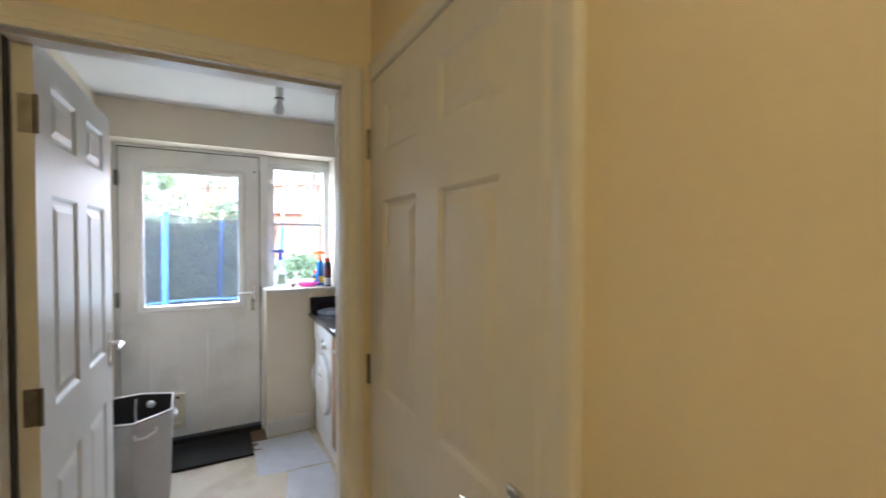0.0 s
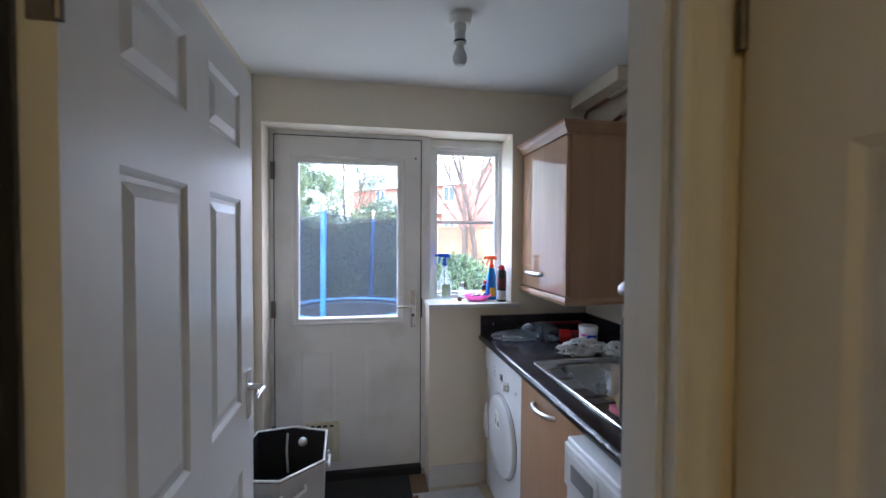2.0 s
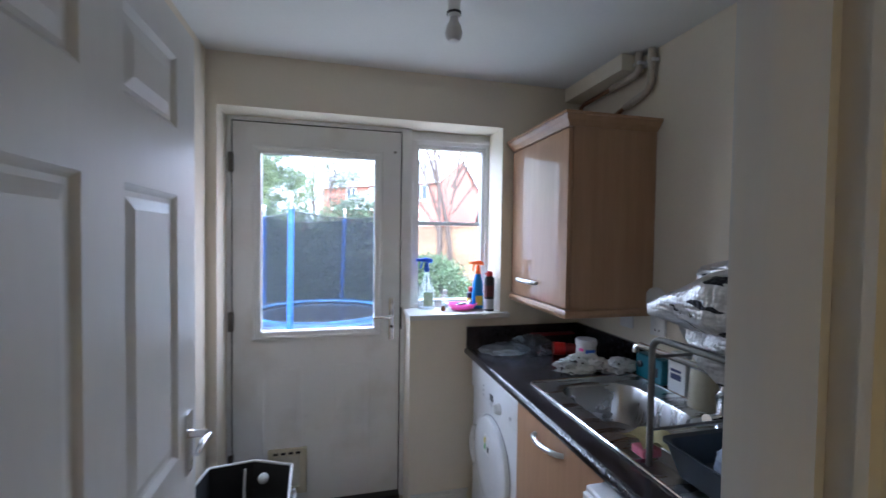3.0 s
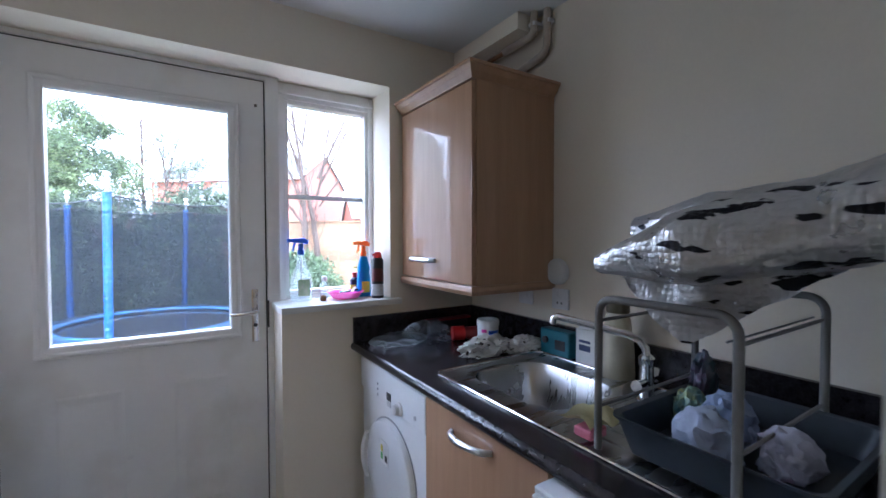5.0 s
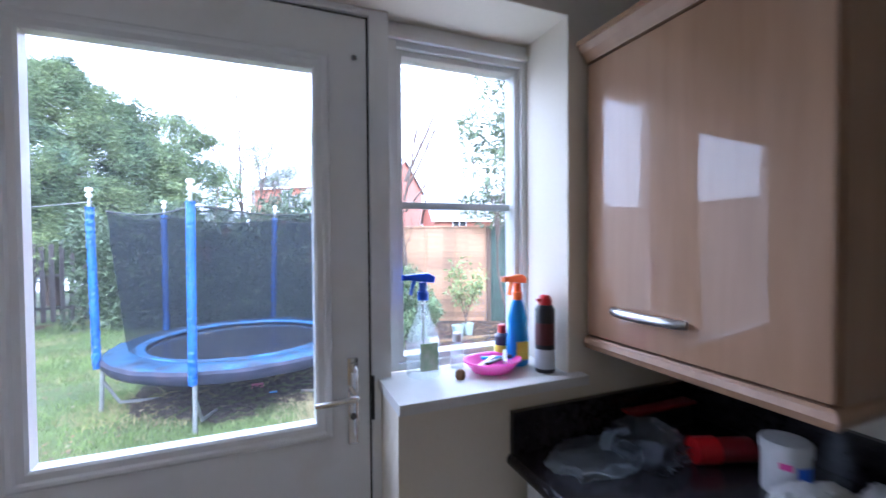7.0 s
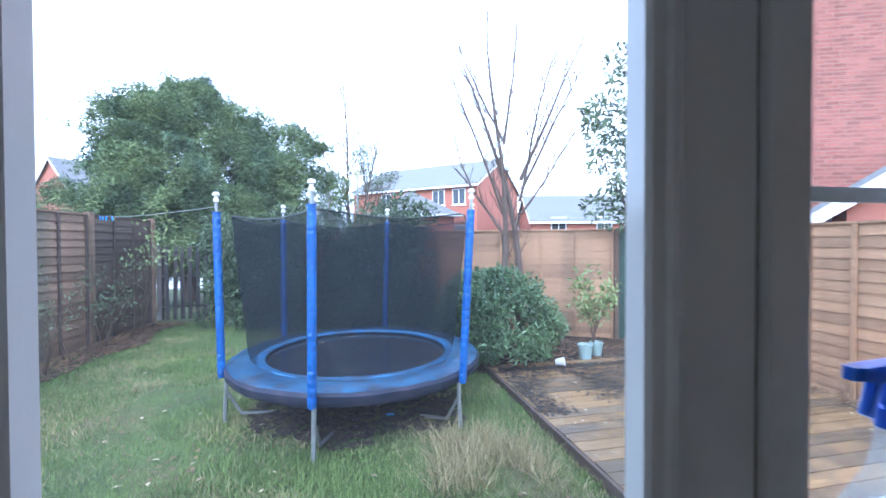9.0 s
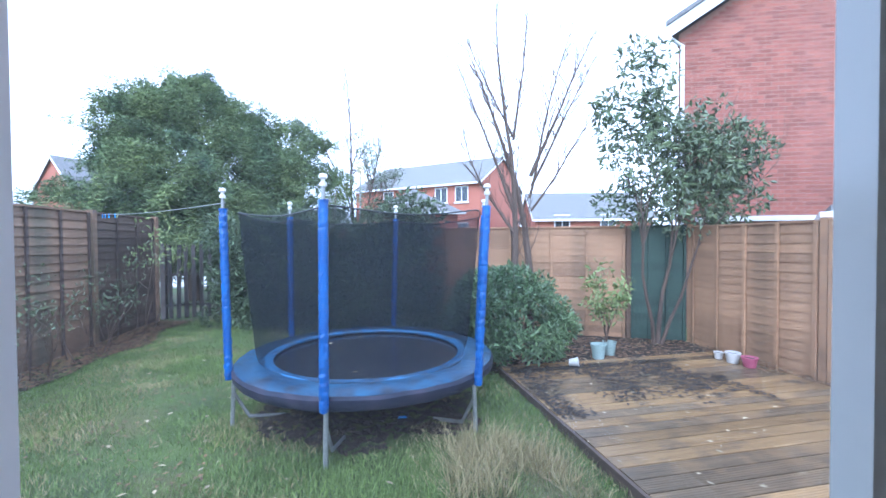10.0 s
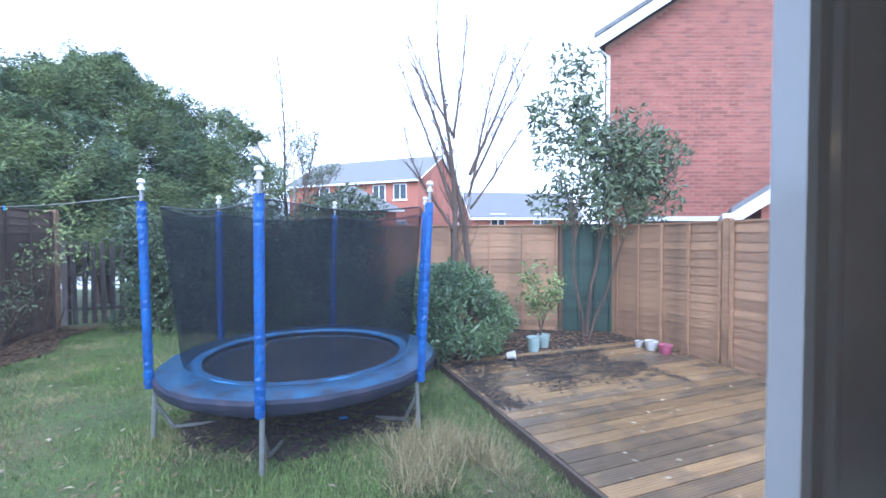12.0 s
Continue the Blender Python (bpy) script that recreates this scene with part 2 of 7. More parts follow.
M_PADRIM = surface("pale_blue_pad_rim", (0.055, 0.21, 0.42), (0.030, 0.10, 0.24), rough=0.4, scale=9, stain=(0.03, 0.06, 0.10), stain_scale=6)
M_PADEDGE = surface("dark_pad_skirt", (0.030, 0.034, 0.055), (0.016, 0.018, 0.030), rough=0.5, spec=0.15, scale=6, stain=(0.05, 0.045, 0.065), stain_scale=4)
M_JUMP = surface("wet_black_trampoline_mat", (0.040, 0.042, 0.050), (0.022, 0.024, 0.030), rough=0.16, rough_var=0.12, scale=3.5, fine=50, bump=0.05)
M_GALV = surface("galvanised_steel", (0.36, 0.37, 0.36), (0.26, 0.26, 0.25), rough=0.5, metal=0.7, scale=14)
M_CAP = surface("pale_plastic_cap", (0.62, 0.60, 0.55), rough=0.5)


def net_material():
    m, n, l, b = shader("black_safety_net")
    b.inputs["Base Color"].default_value = (0.010, 0.012, 0.020, 1)
    b.inputs["Roughness"].default_value = 0.9
    b.inputs["Specular IOR Level"].default_value = 0.06
    tr, mx = n.new("ShaderNodeBsdfTransparent"), n.new("ShaderNodeMixShader")
    tc, no, mr = n.new("ShaderNodeTexCoord"), n.new("ShaderNodeTexNoise"), n.new("ShaderNodeMapRange")
    no.inputs["Scale"].default_value = 2.5
    l.new(tc.outputs["Object"], no.inputs["Vector"])
    l.new(no.outputs["Fac"], mr.inputs["Value"])
    mr.inputs["To Min"].default_value, mr.inputs["To Max"].default_value = 0.42, 0.56
    l.new(mr.outputs[0], mx.inputs["Fac"])
    l.new(tr.outputs[0], mx.inputs[1])
    l.new(b.outputs[0], mx.inputs[2])
    l.new(mx.outputs[0], n["Material Output"].inputs["Surface"])
    return m


M_NET = net_material()

# ---- mesh helpers ----


def box(bm, x0, x1, y0, y1, z0, z1, bevel=0.0, seg=2):
    vs = [bm.verts.new(p) for p in ((x0, y0, z0), (x1, y0, z0), (x1, y1, z0), (x0, y1, z0), (x0, y0, z1), (x1, y0, z1), (x1, y1, z1), (x0, y1, z1))]
    fs = [bm.faces.new([vs[i] for i in q]) for q in ((3, 2, 1, 0), (4, 5, 6, 7), (0, 1, 5, 4), (1, 2, 6, 5), (2, 3, 7, 6), (3, 0, 4, 7))]
    if bevel:
        edges = list({e for f in fs for e in f.edges})
        bmesh.ops.bevel(bm, geom=edges, offset=bevel, segments=seg, affect="EDGES", profile=0.7)
    return vs


def ring_tube(bm, path, radii, seg=8, close=True):
    """A tube along a polyline; radii is a number or one per point."""
    pts = [Vector(p) for p in path]
    rs = radii if isinstance(radii, (list, tuple)) else [radii] * len(pts)
    rows, side = [], None
    for i, p in enumerate(pts):
        way = (pts[min(i + 1, len(pts) - 1)] - pts[max(i - 1, 0)]).normalized()
        if side is None or abs(side.dot(way)) > 0.95:
            side = way.orthogonal().normalized()
        side = (side - way * side.dot(way)).normalized()
        up = way.cross(side)
        rows.append([bm.verts.new(p + (side * math.cos(a) + up * math.sin(a)) * rs[i]) for a in [2 * math.pi * k / seg for k in range(seg)]])
    for a, b in zip(rows, rows[1:]):
        for k in range(seg):
            bm.faces.new((a[k], a[(k + 1) % seg], b[(k + 1) % seg], b[k]))
    if close:
        bm.faces.new(rows[0][::-1])
        bm.faces.new(rows[-1])


def lathe(bm, centre, profile, seg=20, sx=1.0, sy=1.0):
    """A turned body: profile of (radius, height) from the bottom up, closed at both ends."""
    cx, cy, cz = centre
    rows = [[bm.verts.new((cx + sx * r * math.cos(2 * math.pi * k / seg), cy + sy * r * math.sin(2 * math.pi * k / seg), cz + h)) for k in range(seg)] for r, h in profile]
    for a, b in zip(rows, rows[1:]):
        for k in range(seg):
            bm.faces.new((a[k], a[(k + 1) % seg], b[(k + 1) % seg], b[k]))
    bm.faces.new(rows[0][::-1])
    bm.faces.new(rows[-1])


def prism(bm, outline, way):
    """A flat outline (list of points) pushed along a vector."""
    a = [bm.verts.new(p) for p in outline]
    b = [bm.verts.new(Vector(p) + Vector(way)) for p in outline]
    bm.faces.new(a[::-1])
    bm.faces.new(b)
    for k in range(len(a)):
        bm.faces.new((a[k], a[(k + 1) % len(a)], b[(k + 1) % len(a)], b[k]))


def thing(name, at, label, category, group="", kind=""):
    ob = new(name)
    ob.empty_display_size = 0.05
    ob.location = at
    return tagged(ob, label, category, group, kind)


def origin(ob):
    return ob.location.copy() if ob.parent is None else origin(ob.parent)


def finish(name, bm, material, at=(0, 0, 0), smooth=False):
    bmesh.ops.recalc_face_normals(bm, faces=bm.faces)
    bmesh.ops.translate(bm, vec=-Vector(at), verts=bm.verts)
    me = bpy.data.meshes.new(name)
    bm.to_mesh(me)
    bm.free()
    if smooth:
        me.shade_smooth()
        me.set_sharp_from_angle(angle=radians(38))
    me.materials.append(material)
    return me


def part(name, bm, material, parent, label="", smooth=True, m=None):
    """One mesh under a thing; with m it is built about its own origin and posed there."""
    ob = new(name, finish(name, bm, material, (0, 0, 0) if m else origin(parent), smooth))
    ob.parent = parent
    if m:
        ob.matrix_basis = m
    return tagged(ob, label)


def single(name, bm, material, label, category, group="", kind="", at=None, smooth=True):
    at = at or (0, 0, 0)
    ob = new(name, finish(name, bm, material, at, smooth))
    ob.location = at
    return tagged(ob, label, category, group, kind)


def B():
    return bmesh.new()


def boxed(*args, **more):
    bm = B()
    box(bm, *args, **more)
    return bm


def boxes(*rows):
    bm = B()
    for r in rows:
        box(bm, *r)
    return bm


def tubed(path, r, seg=8):
    bm = B()
    ring_tube(bm, path, r, seg)
    return bm


def turned(centre, profile, seg=20, sx=1.0, sy=1.0):
    bm = B()
    lathe(bm, centre, profile, seg, sx, sy)
    return bm


def arc(centre, r, a0, a1, steps, plane="xz"):
    """Points on an arc, degrees."""
    out = []
    for i in range(steps + 1):
        a = radians(a0 + (a1 - a0) * i / steps)
        u, v = r * math.cos(a), r * math.sin(a)
        c = Vector(centre)
        out.append(c + (Vector((u, 0, v)) if plane == "xz" else Vector((0, u, v)) if plane == "yz" else Vector((u, v, 0))))
    return out


# ---- the house: shell ----
FLOOR, CEIL = -0.02, 2.31
XL, XR, YB, YU = -0.43, 1.52, 3.32, 1.565       # utility room: walls at the sides, at the garden and towards the hall
HX0, HX1, HY0, HY1 = -1.05, 0.69, -1.8, 1.435   # hall
YO = 3.62                                       # outer face of the garden wall

single("floor", boxed(HX0 - 0.1, XR + 0.1, HY0 - 0.1, 3.56, FLOOR - 0.12, FLOOR), M_VINYL, "beige vinyl floor of the utility room and hall", "floor", kind="structure", smooth=False)
single("ceiling", boxed(HX0 - 0.1, XR + 0.1, HY0 - 0.1, YO, CEIL, CEIL + 0.2), M_CEIL, "white painted flat plaster ceiling", "ceiling", kind="structure", smooth=False)
single("wall_north", boxes((XL - 0.1, -0.385, YB, YO, FLOOR, CEIL), (1.03, XR + 0.1, YB, YO, FLOOR, CEIL), (-0.385, 1.03, YB, YO, 2.065, CEIL), (0.53, 1.03, YB, YO, FLOOR, 1.032)),
       M_WALL, "cream painted garden wall with a recessed door and window", "wall", kind="structure", smooth=False)
single("wall_east", boxed(XR, XR + 0.1, YU, YB, FLOOR, CEIL), M_WALL, "cream painted wall behind the worktop", "wall", kind="structure", smooth=False)
single("wall_west", boxed(XL - 0.1, XL, YU, YB, FLOOR, CEIL), M_WALL, "cream painted wall behind the open door", "wall", kind="structure", smooth=False)
# between hall and utility room: one half of it is hall paint, the other room paint
OX0, OX1, OTOP = -0.254, 0.600, 1.945
ym = 1.5
single("wall_divide_hall", boxes((HX0 - 0.1, OX0 - 0.02, HY1, ym, FLOOR, CEIL), (OX1 + 0.02, XR + 0.1, HY1, ym, FLOOR, CEIL), (OX0 - 0.02, OX1 + 0.02, HY1, ym, OTOP + 0.02, CEIL)),
       M_HALL, "magnolia painted wall round the utility doorway", "wall", kind="structure", smooth=False)
single("wall_divide_room", boxes((XL - 0.1, OX0 - 0.02, ym, YU, FLOOR, CEIL), (OX1 + 0.02, XR + 0.1, ym, YU, FLOOR, CEIL), (OX0 - 0.02, OX1 + 0.02, ym, YU, OTOP + 0.02, CEIL)),
       M_WALL, "cream painted wall beside the doorway", "wall", kind="structure", smooth=False)
single("wall_hall_east", boxes((HX1, HX1 + 0.1, HY0, 0.545, FLOOR, CEIL), (HX1, HX1 + 0.1, 0.545, HY1, 1.975, CEIL), (HX1, HX1 + 0.1, 1.425, HY1, FLOOR, 1.975)),
       M_HALL, "magnolia painted hall wall beside a closed door", "wall", kind="structure", smooth=False)
single("wall_hall_west", boxed(HX0 - 0.1, HX0, HY0, HY1, FLOOR, CEIL), M_HALL, "magnolia painted hall wall", "wall", kind="structure", smooth=False)
single("wall_hall_south", boxed(HX0 - 0.1, HX1 + 0.1, HY0 - 0.1, HY0, FLOOR, CEIL), M_HALL, "magnolia painted end wall of the hall", "wall", kind="structure", smooth=False)
single("wall_cupboard", boxed(HX1 + 0.5, HX1 + 0.55, 0.3, HY1, FLOOR, CEIL), M_HALL, "plain wall behind the closed door", "wall", kind="structure", smooth=False)


def moulding(bm, p, along, out, length, width=0.07, thick=0.018):
    """Architrave: an ogee-like profile, run from p along a direction; width goes to 'wide', thickness to 'out'."""
    along, out = Vector(along), Vector(out)
    wide = along.cross(out)
    prof = ((0, 0), (0, 0.55), (0.10, 0.80), (0.22, 0.80), (0.30, 0.62), (0.42, 0.70), (0.62, 0.95), (0.80, 1.0), (0.94, 0.85), (1, 0.5), (1, 0))
    prism(bm, [Vector(p) + wide * (u * width) + out * (v * thick) for u, v in prof], along * length)


# doorway trim, hall side
bm = B()
moulding(bm, (OX1 - 0.012, HY1, FLOOR), (0, 0, 1), (0, -1, 0), OTOP + 0.06 - FLOOR)
single("trim_1", bm, M_GLOSS, "white gloss architrave beside the doorway", "architrave", kind="structure", smooth=False)
bm = B()
moulding(bm, (OX0 - 0.058, HY1, OTOP + 0.06), (0, 0, -1), (0, -1, 0), OTOP + 0.06 - FLOOR)
bmesh.ops.translate(bm, verts=bm.verts, vec=(0.07, 0, 0))
single("trim_2", bm, M_GLOSS, "white gloss architrave on the hinge side", "architrave", kind="structure", smooth=False)
bm = B()
moulding(bm, (OX1 - 0.012, HY1, OTOP - 0.006), (-1, 0, 0), (0, -1, 0), OX1 - OX0 - 0.024)
single("trim_3", bm, M_GLOSS, "white gloss architrave over the doorway", "architrave", kind="structure", smooth=False)
# lining and stops
lining = thing("door_lining", (OX1, HY1, FLOOR), "white gloss door lining with stops", "door frame", kind="structure")
part("jamb", boxed(OX1, OX1 + 0.02, HY1, YU, FLOOR, OTOP), M_GLOSS, lining, smooth=False)
part("jamb", boxed(OX0 - 0.02, OX0, HY1, YU, FLOOR, OTOP), M_GLOSS, lining, smooth=False)
part("head", boxed(OX0 - 0.02, OX1 + 0.02, HY1, YU, OTOP, OTOP + 0.02), M_GLOSS, lining, smooth=False)
part("door_stop", boxed(OX1 - 0.012, OX1, HY1 + 0.03, 1.52, FLOOR, OTOP), M_GLOSS, lining, smooth=False)
part("door_stop", boxed(OX0, OX0 + 0.010, HY1 + 0.012, 1.480, FLOOR, OTOP), M_GLOSS, lining, smooth=False)
part("head_stop", boxed(OX0 + 0.012, OX1 - 0.012, HY1 + 0.03, 1.52, OTOP - 0.012, OTOP), M_GLOSS, lining, smooth=False)
# black strip added to stand in for the shaded gap behind the open door
single("dark_gap_strip", boxed(OX0, OX0 + 0.013, 1.486, 1.510, FLOOR, OTOP), M_RUBBER, "added black strip for the dark gap on the hinge side of the lining", "draught strip", kind="structure", smooth=False)
# room side trim
bm = B()
box(bm, OX1 + 0.012, OX1 + 0.075, YU, YU + 0.016, FLOOR, OTOP + 0.07)
box(bm, OX0 - 0.075, OX1 + 0.012, YU, YU + 0.016, OTOP + 0.012, OTOP + 0.07)
single("trim_4", bm, M_GLOSS, "white gloss architrave on the utility side", "architrave", kind="structure", smooth=False)
# trim round the closed door
bm = B()
moulding(bm, (HX1, 0.568, FLOOR), (0, 0, 1), (-1, 0, 0), 2.04, width=0.085)
single("trim_5", bm, M_GLOSS, "white gloss architrave beside the closed door", "architrave", kind="structure", smooth=False)
bm = B()
moulding(bm, (HX1, 0.568, 1.965), (0, 1, 0), (-1, 0, 0), 0.85, width=0.06)
single("trim_6", bm, M_GLOSS, "white gloss architrave over the closed door", "architrave", kind="structure", smooth=False)
single("baseboard", boxes((0.53, 0.85, YB - 0.015, YB, FLOOR, 0.08), (XL, -0.385, YB - 0.015, YB, FLOOR, 0.08), (XL, XL + 0.015, 2.35, YB - 0.015, FLOOR, 0.08)),
       M_GLOSS, "white gloss skirting board", "skirting", kind="structure", smooth=False)
bm = B()
box(bm, 0.54, 0.86, YB - 0.011, YB - 0.001, 0.08, 0.10, bevel=0.004)
single("baseboard_top", bm, M_GLOSS, "rounded top edge of the skirting board", "skirting", kind="structure")


# ---- six-panel doors ----
def panel_leaf(w, h, thick, us, zs, depth=0.009):
    """A moulded leaf in the xz plane, from 0 to w and 0 to h, y from 0 to thick, panels on both faces."""
    bm = B()
    ucuts = [0] + [u for pair in us for u in pair] + [w]
    zcuts = [0] + [z for pair in zs for z in pair] + [h]
    for y, s in ((0.0, 1), (thick, -1)):
        for i in range(len(ucuts) - 1):
            for j in range(len(zcuts) - 1):
                u0, u1, z0, z1 = ucuts[i], ucuts[i + 1], zcuts[j], zcuts[j + 1]
                rings = [(0, 0)]
                if i % 2 and j % 2:
                    rings = [(0, 0), (0.006, 0.004), (0.012, depth), (0.022, depth), (0.045, 0.002)]
                loops = [[bm.verts.new(p) for p in ((u0 + o, y + s * d, z0 + o), (u1 - o, y + s * d, z0 + o), (u1 - o, y + s * d, z1 - o), (u0 + o, y + s * d, z1 - o))] for o, d in rings]
                for a, b in zip(loops, loops[1:]):
                    for k in range(4):
                        bm.faces.new((a[k], a[(k + 1) % 4], b[(k + 1) % 4], b[k]))
                bm.faces.new(loops[-1])
    for u in (0, w):
        bm.faces.new([bm.verts.new(p) for p in ((u, 0, 0), (u, thick, 0), (u, thick, h), (u, 0, h))])
    for z in (0, h):
        bm.faces.new([bm.verts.new(p) for p in ((0, 0, z), (w, 0, z), (w, thick, z), (0, thick, z))])
    bmesh.ops.remove_doubles(bm, verts=bm.verts, dist=0.0004)
    return bm


PANEL_U, PANEL_Z = ((0.125, 0.37), (0.495, 0.74)), ((0.20, 0.755), (0.955, 1.565), (1.715, 1.875))


def lever_handle(parent, u, z, y, s, flip=1):
    """Chrome plate with a curved lever on a face at local y; s: which way it sticks out."""
    plate = B()
    box(plate, u - 0.021, u + 0.021, y, y + s * 0.006, z - 0.075, z + 0.075, bevel=0.002)
    pl = part("handle_plate", plate, M_CHROME, parent, "chrome lever plate")
    bm = B()
    ring_tube(bm, [(u, y, z + 0.02), (u, y + s * 0.045, z + 0.02), (u + flip * 0.02, y + s * 0.054, z + 0.02), (u + flip * 0.06, y + s * 0.052, z + 0.026), (u + flip * 0.10, y + s * 0.05, z + 0.016)], [0.011, 0.009, 0.009, 0.008, 0.006], 10)
    part("lever", bm, M_CHROME, pl, "chrome lever")


def hinges(parent, u, y, heights, leaf=0.045):
    for z in heights:
        bm = B()
        box(bm, u - 0.002, u + 0.0012, y - 0.004, y + leaf, z - 0.05, z + 0.05)
        ring_tube(bm, [(u - 0.004, y - 0.004, z - 0.05), (u - 0.004, y - 0.004, z + 0.05)], 0.006, 8)
        part("hinge", bm, M_DULL, parent, "dull steel butt hinge")


def six_panel_door(name, at, rz, label, lever=0.93, both=False):
    ob = thing(name, (0, 0, 0), label, "door", kind="structure")
    part("leaf", panel_leaf(0.86, 1.965, 0.042, PANEL_U, PANEL_Z), M_GLOSS, ob, smooth=False)
    lever_handle(ob, 0.80, lever, 0.0, -1, flip=-1)
    if both:
        lever_handle(ob, 0.80, lever, 0.042, 1, flip=-1)
    hinges(ob, 0.0, -0.002 if not both else 0.0, (0.22, 0.995, 1.765), leaf=0.032)
    ob.matrix_world = pose(*at, 0, 0, rz)
    return ob


# open leaf, folded back into the utility room; the other one is shut in the hall's side wall
door = six_panel_door("door_1", (-0.196, 1.515, -0.012), 90, "white six-panel door standing wide open into the utility room", lever=0.965, both=True)
door = six_panel_door("door_2", (0.682, 1.420, -0.012), -90, "white six-panel door shut in the hall wall")


# ---- garden door and window ----
DY = 3.50
frame_ob = thing("door_frame", (0.07, DY, FLOOR), "white upvc frame of the garden door", "door frame", kind="structure")
part("jamb", boxed(-0.384, -0.363, DY - 0.012, DY + 0.06, 0.0, 2.064, bevel=0.003), M_UPVC, frame_ob)
part("jamb", boxed(0.506, 0.560, DY - 0.012, DY + 0.06, 0.0, 2.064, bevel=0.003), M_UPVC, frame_ob)
part("head", boxed(-0.363, 0.506, DY - 0.012, DY + 0.06, 2.046, 2.064, bevel=0.002), M_UPVC, frame_ob)
part("threshold", boxed(-0.363, 0.506, DY - 0.04, DY + 0.06, FLOOR, 0.022, bevel=0.004), M_DARKPL, frame_ob, "dark threshold strip")
part("seal", boxes((-0.363, -0.359, DY + 0.004, DY + 0.02, 0.022, 2.046), (0.501, 0.506, DY + 0.004, DY + 0.02, 0.022, 2.046), (-0.363, 0.506, DY + 0.004, DY + 0.02, 2.041, 2.046)), M_RUBBER, frame_ob, "black rubber seal", smooth=False)

door = thing("door_3", (0.07, DY, 0.03), "white garden door with a large pane, shut", "door", kind="structure")
GX0, GX1, GZ0, GZ1 = -0.219, 0.355, 0.963, 1.882


def slab_with_holes(x0, x1, z0, z1, y0, y1, holes):
    """A leaf of boxes round one hole."""
    bm = B()
    hx0, hx1, hz0, hz1 = holes
    for r in ((x0, hx0, z0, z1), (hx1, x1, z0, z1), (hx0, hx1, z0, hz0), (hx0, hx1, hz1, z1)):
        box(bm, r[0], r[1], y0, y1, r[2], r[3])
    return bm


part("leaf", slab_with_holes(-0.358, 0.500, 0.03, 2.04, DY, DY + 0.009, (GX0 - 0.030, GX1 + 0.030, GZ0 - 0.030, GZ1 + 0.030)), M_UPVC, door, smooth=False)
part("leaf_core", slab_with_holes(-0.358, 0.500, 0.03, 2.04, DY + 0.009, DY + 0.044, (GX0 - 0.105, GX1 + 0.105, GZ0 - 0.105, GZ1 + 0.105)), M_UPVC, door, smooth=False)
bead = B()
rings = []
for o_, y in ((0.046, DY), (0.044, DY - 0.010), (0.038, DY - 0.013), (0.030, DY - 0.013), (0.024, DY - 0.009), (0.010, DY - 0.008), (0.003, DY - 0.004), (0.0, DY + 0.0238), (0.03, DY + 0.0238)):
    rings.append([bead.verts.new(p) for p in ((GX0 - o_, y, GZ0 - o_), (GX1 + o_, y, GZ0 - o_), (GX1 + o_, y, GZ1 + o_), (GX0 - o_, y, GZ1 + o_))])
for a, b_ in zip(rings, rings[1:]):
    for k in range(4):
        bead.faces.new((a[k], a[(k + 1) % 4], b_[(k + 1) % 4], b_[k]))
part("glazing_bead", bead, M_BEAD, door, "raised white glazing bead", smooth=False)
pane = part("pane", boxed(GX0 - 0.10, GX1 + 0.10, DY + 0.0242, DY + 0.0272, GZ0 - 0.10, GZ1 + 0.10), M_GLASS, door, "clear pane with slight dust and a painted glare haze", smooth=False)
pane.visible_shadow = False
for x0, x1 in ((-0.213, -0.012), (0.148, 0.345)):
    bm = B()
    ringsv = [[bm.verts.new(p) for p in ((x0 + f, y, 0.24 + f), (x1 - f, y, 0.24 + f), (x1 - f, y, 0.77 - f), (x0 + f, y, 0.77 - f))] for f, y in ((0, DY - 0.0004), (0.010, DY - 0.0026), (0.020, DY - 0.0026), (0.036, DY - 0.0010))]
    for a, b_ in zip(ringsv, ringsv[1:]):
        for k in range(4):
            bm.faces.new((a[k], a[(k + 1) % 4], b_[(k + 1) % 4], b_[k]))
    bm.faces.new(ringsv[-1])
    part("embossed_panel", bm, M_UPVC, door, smooth=False)
plate = part("handle_plate", boxed(0.440, 0.468, DY - 0.009, DY, 0.89, 1.124, bevel=0.003), M_CHROME, door, "chrome lever plate")
bm = B()
ring_tube(bm, [(0.454, DY, 1.028), (0.454, DY - 0.05, 1.028), (0.445, DY - 0.058, 1.028), (0.40, DY - 0.056, 1.026), (0.352, DY - 0.052, 1.022)], [0.011, 0.010, 0.010, 0.009, 0.007], 12)
part("lever", bm, M_CHROME, plate, "chrome lever")
part("keyhole", turned((0, 0, 0), ((0.0085, 0), (0.0085, 0.003)), 12), M_DARKPL, plate, m=pose(0.454 - 0.07, -0.009, 0.965 - 0.03, 90, 0, 0))
part("thumb_knob", boxed(0.446, 0.462, DY - 0.022, DY - 0.009, 1.085, 1.112, bevel=0.004), M_CHROME, plate)
part("keep", boxed(0.500, 0.511, DY - 0.016, DY - 0.010, 0.95, 1.07), M_DARKPL, door, "dark lock keep")
for z in (0.28, 1.02, 1.83):
    part("hinge", boxed(-0.376, -0.352, DY - 0.022, DY - 0.001, z - 0.05, z + 0.05, bevel=0.005), M_DULL, door, "grey hinge")
part("peg", boxed(0.462, 0.474, DY - 0.004, DY, 1.925, 1.937, bevel=0.002), M_DULL, door)
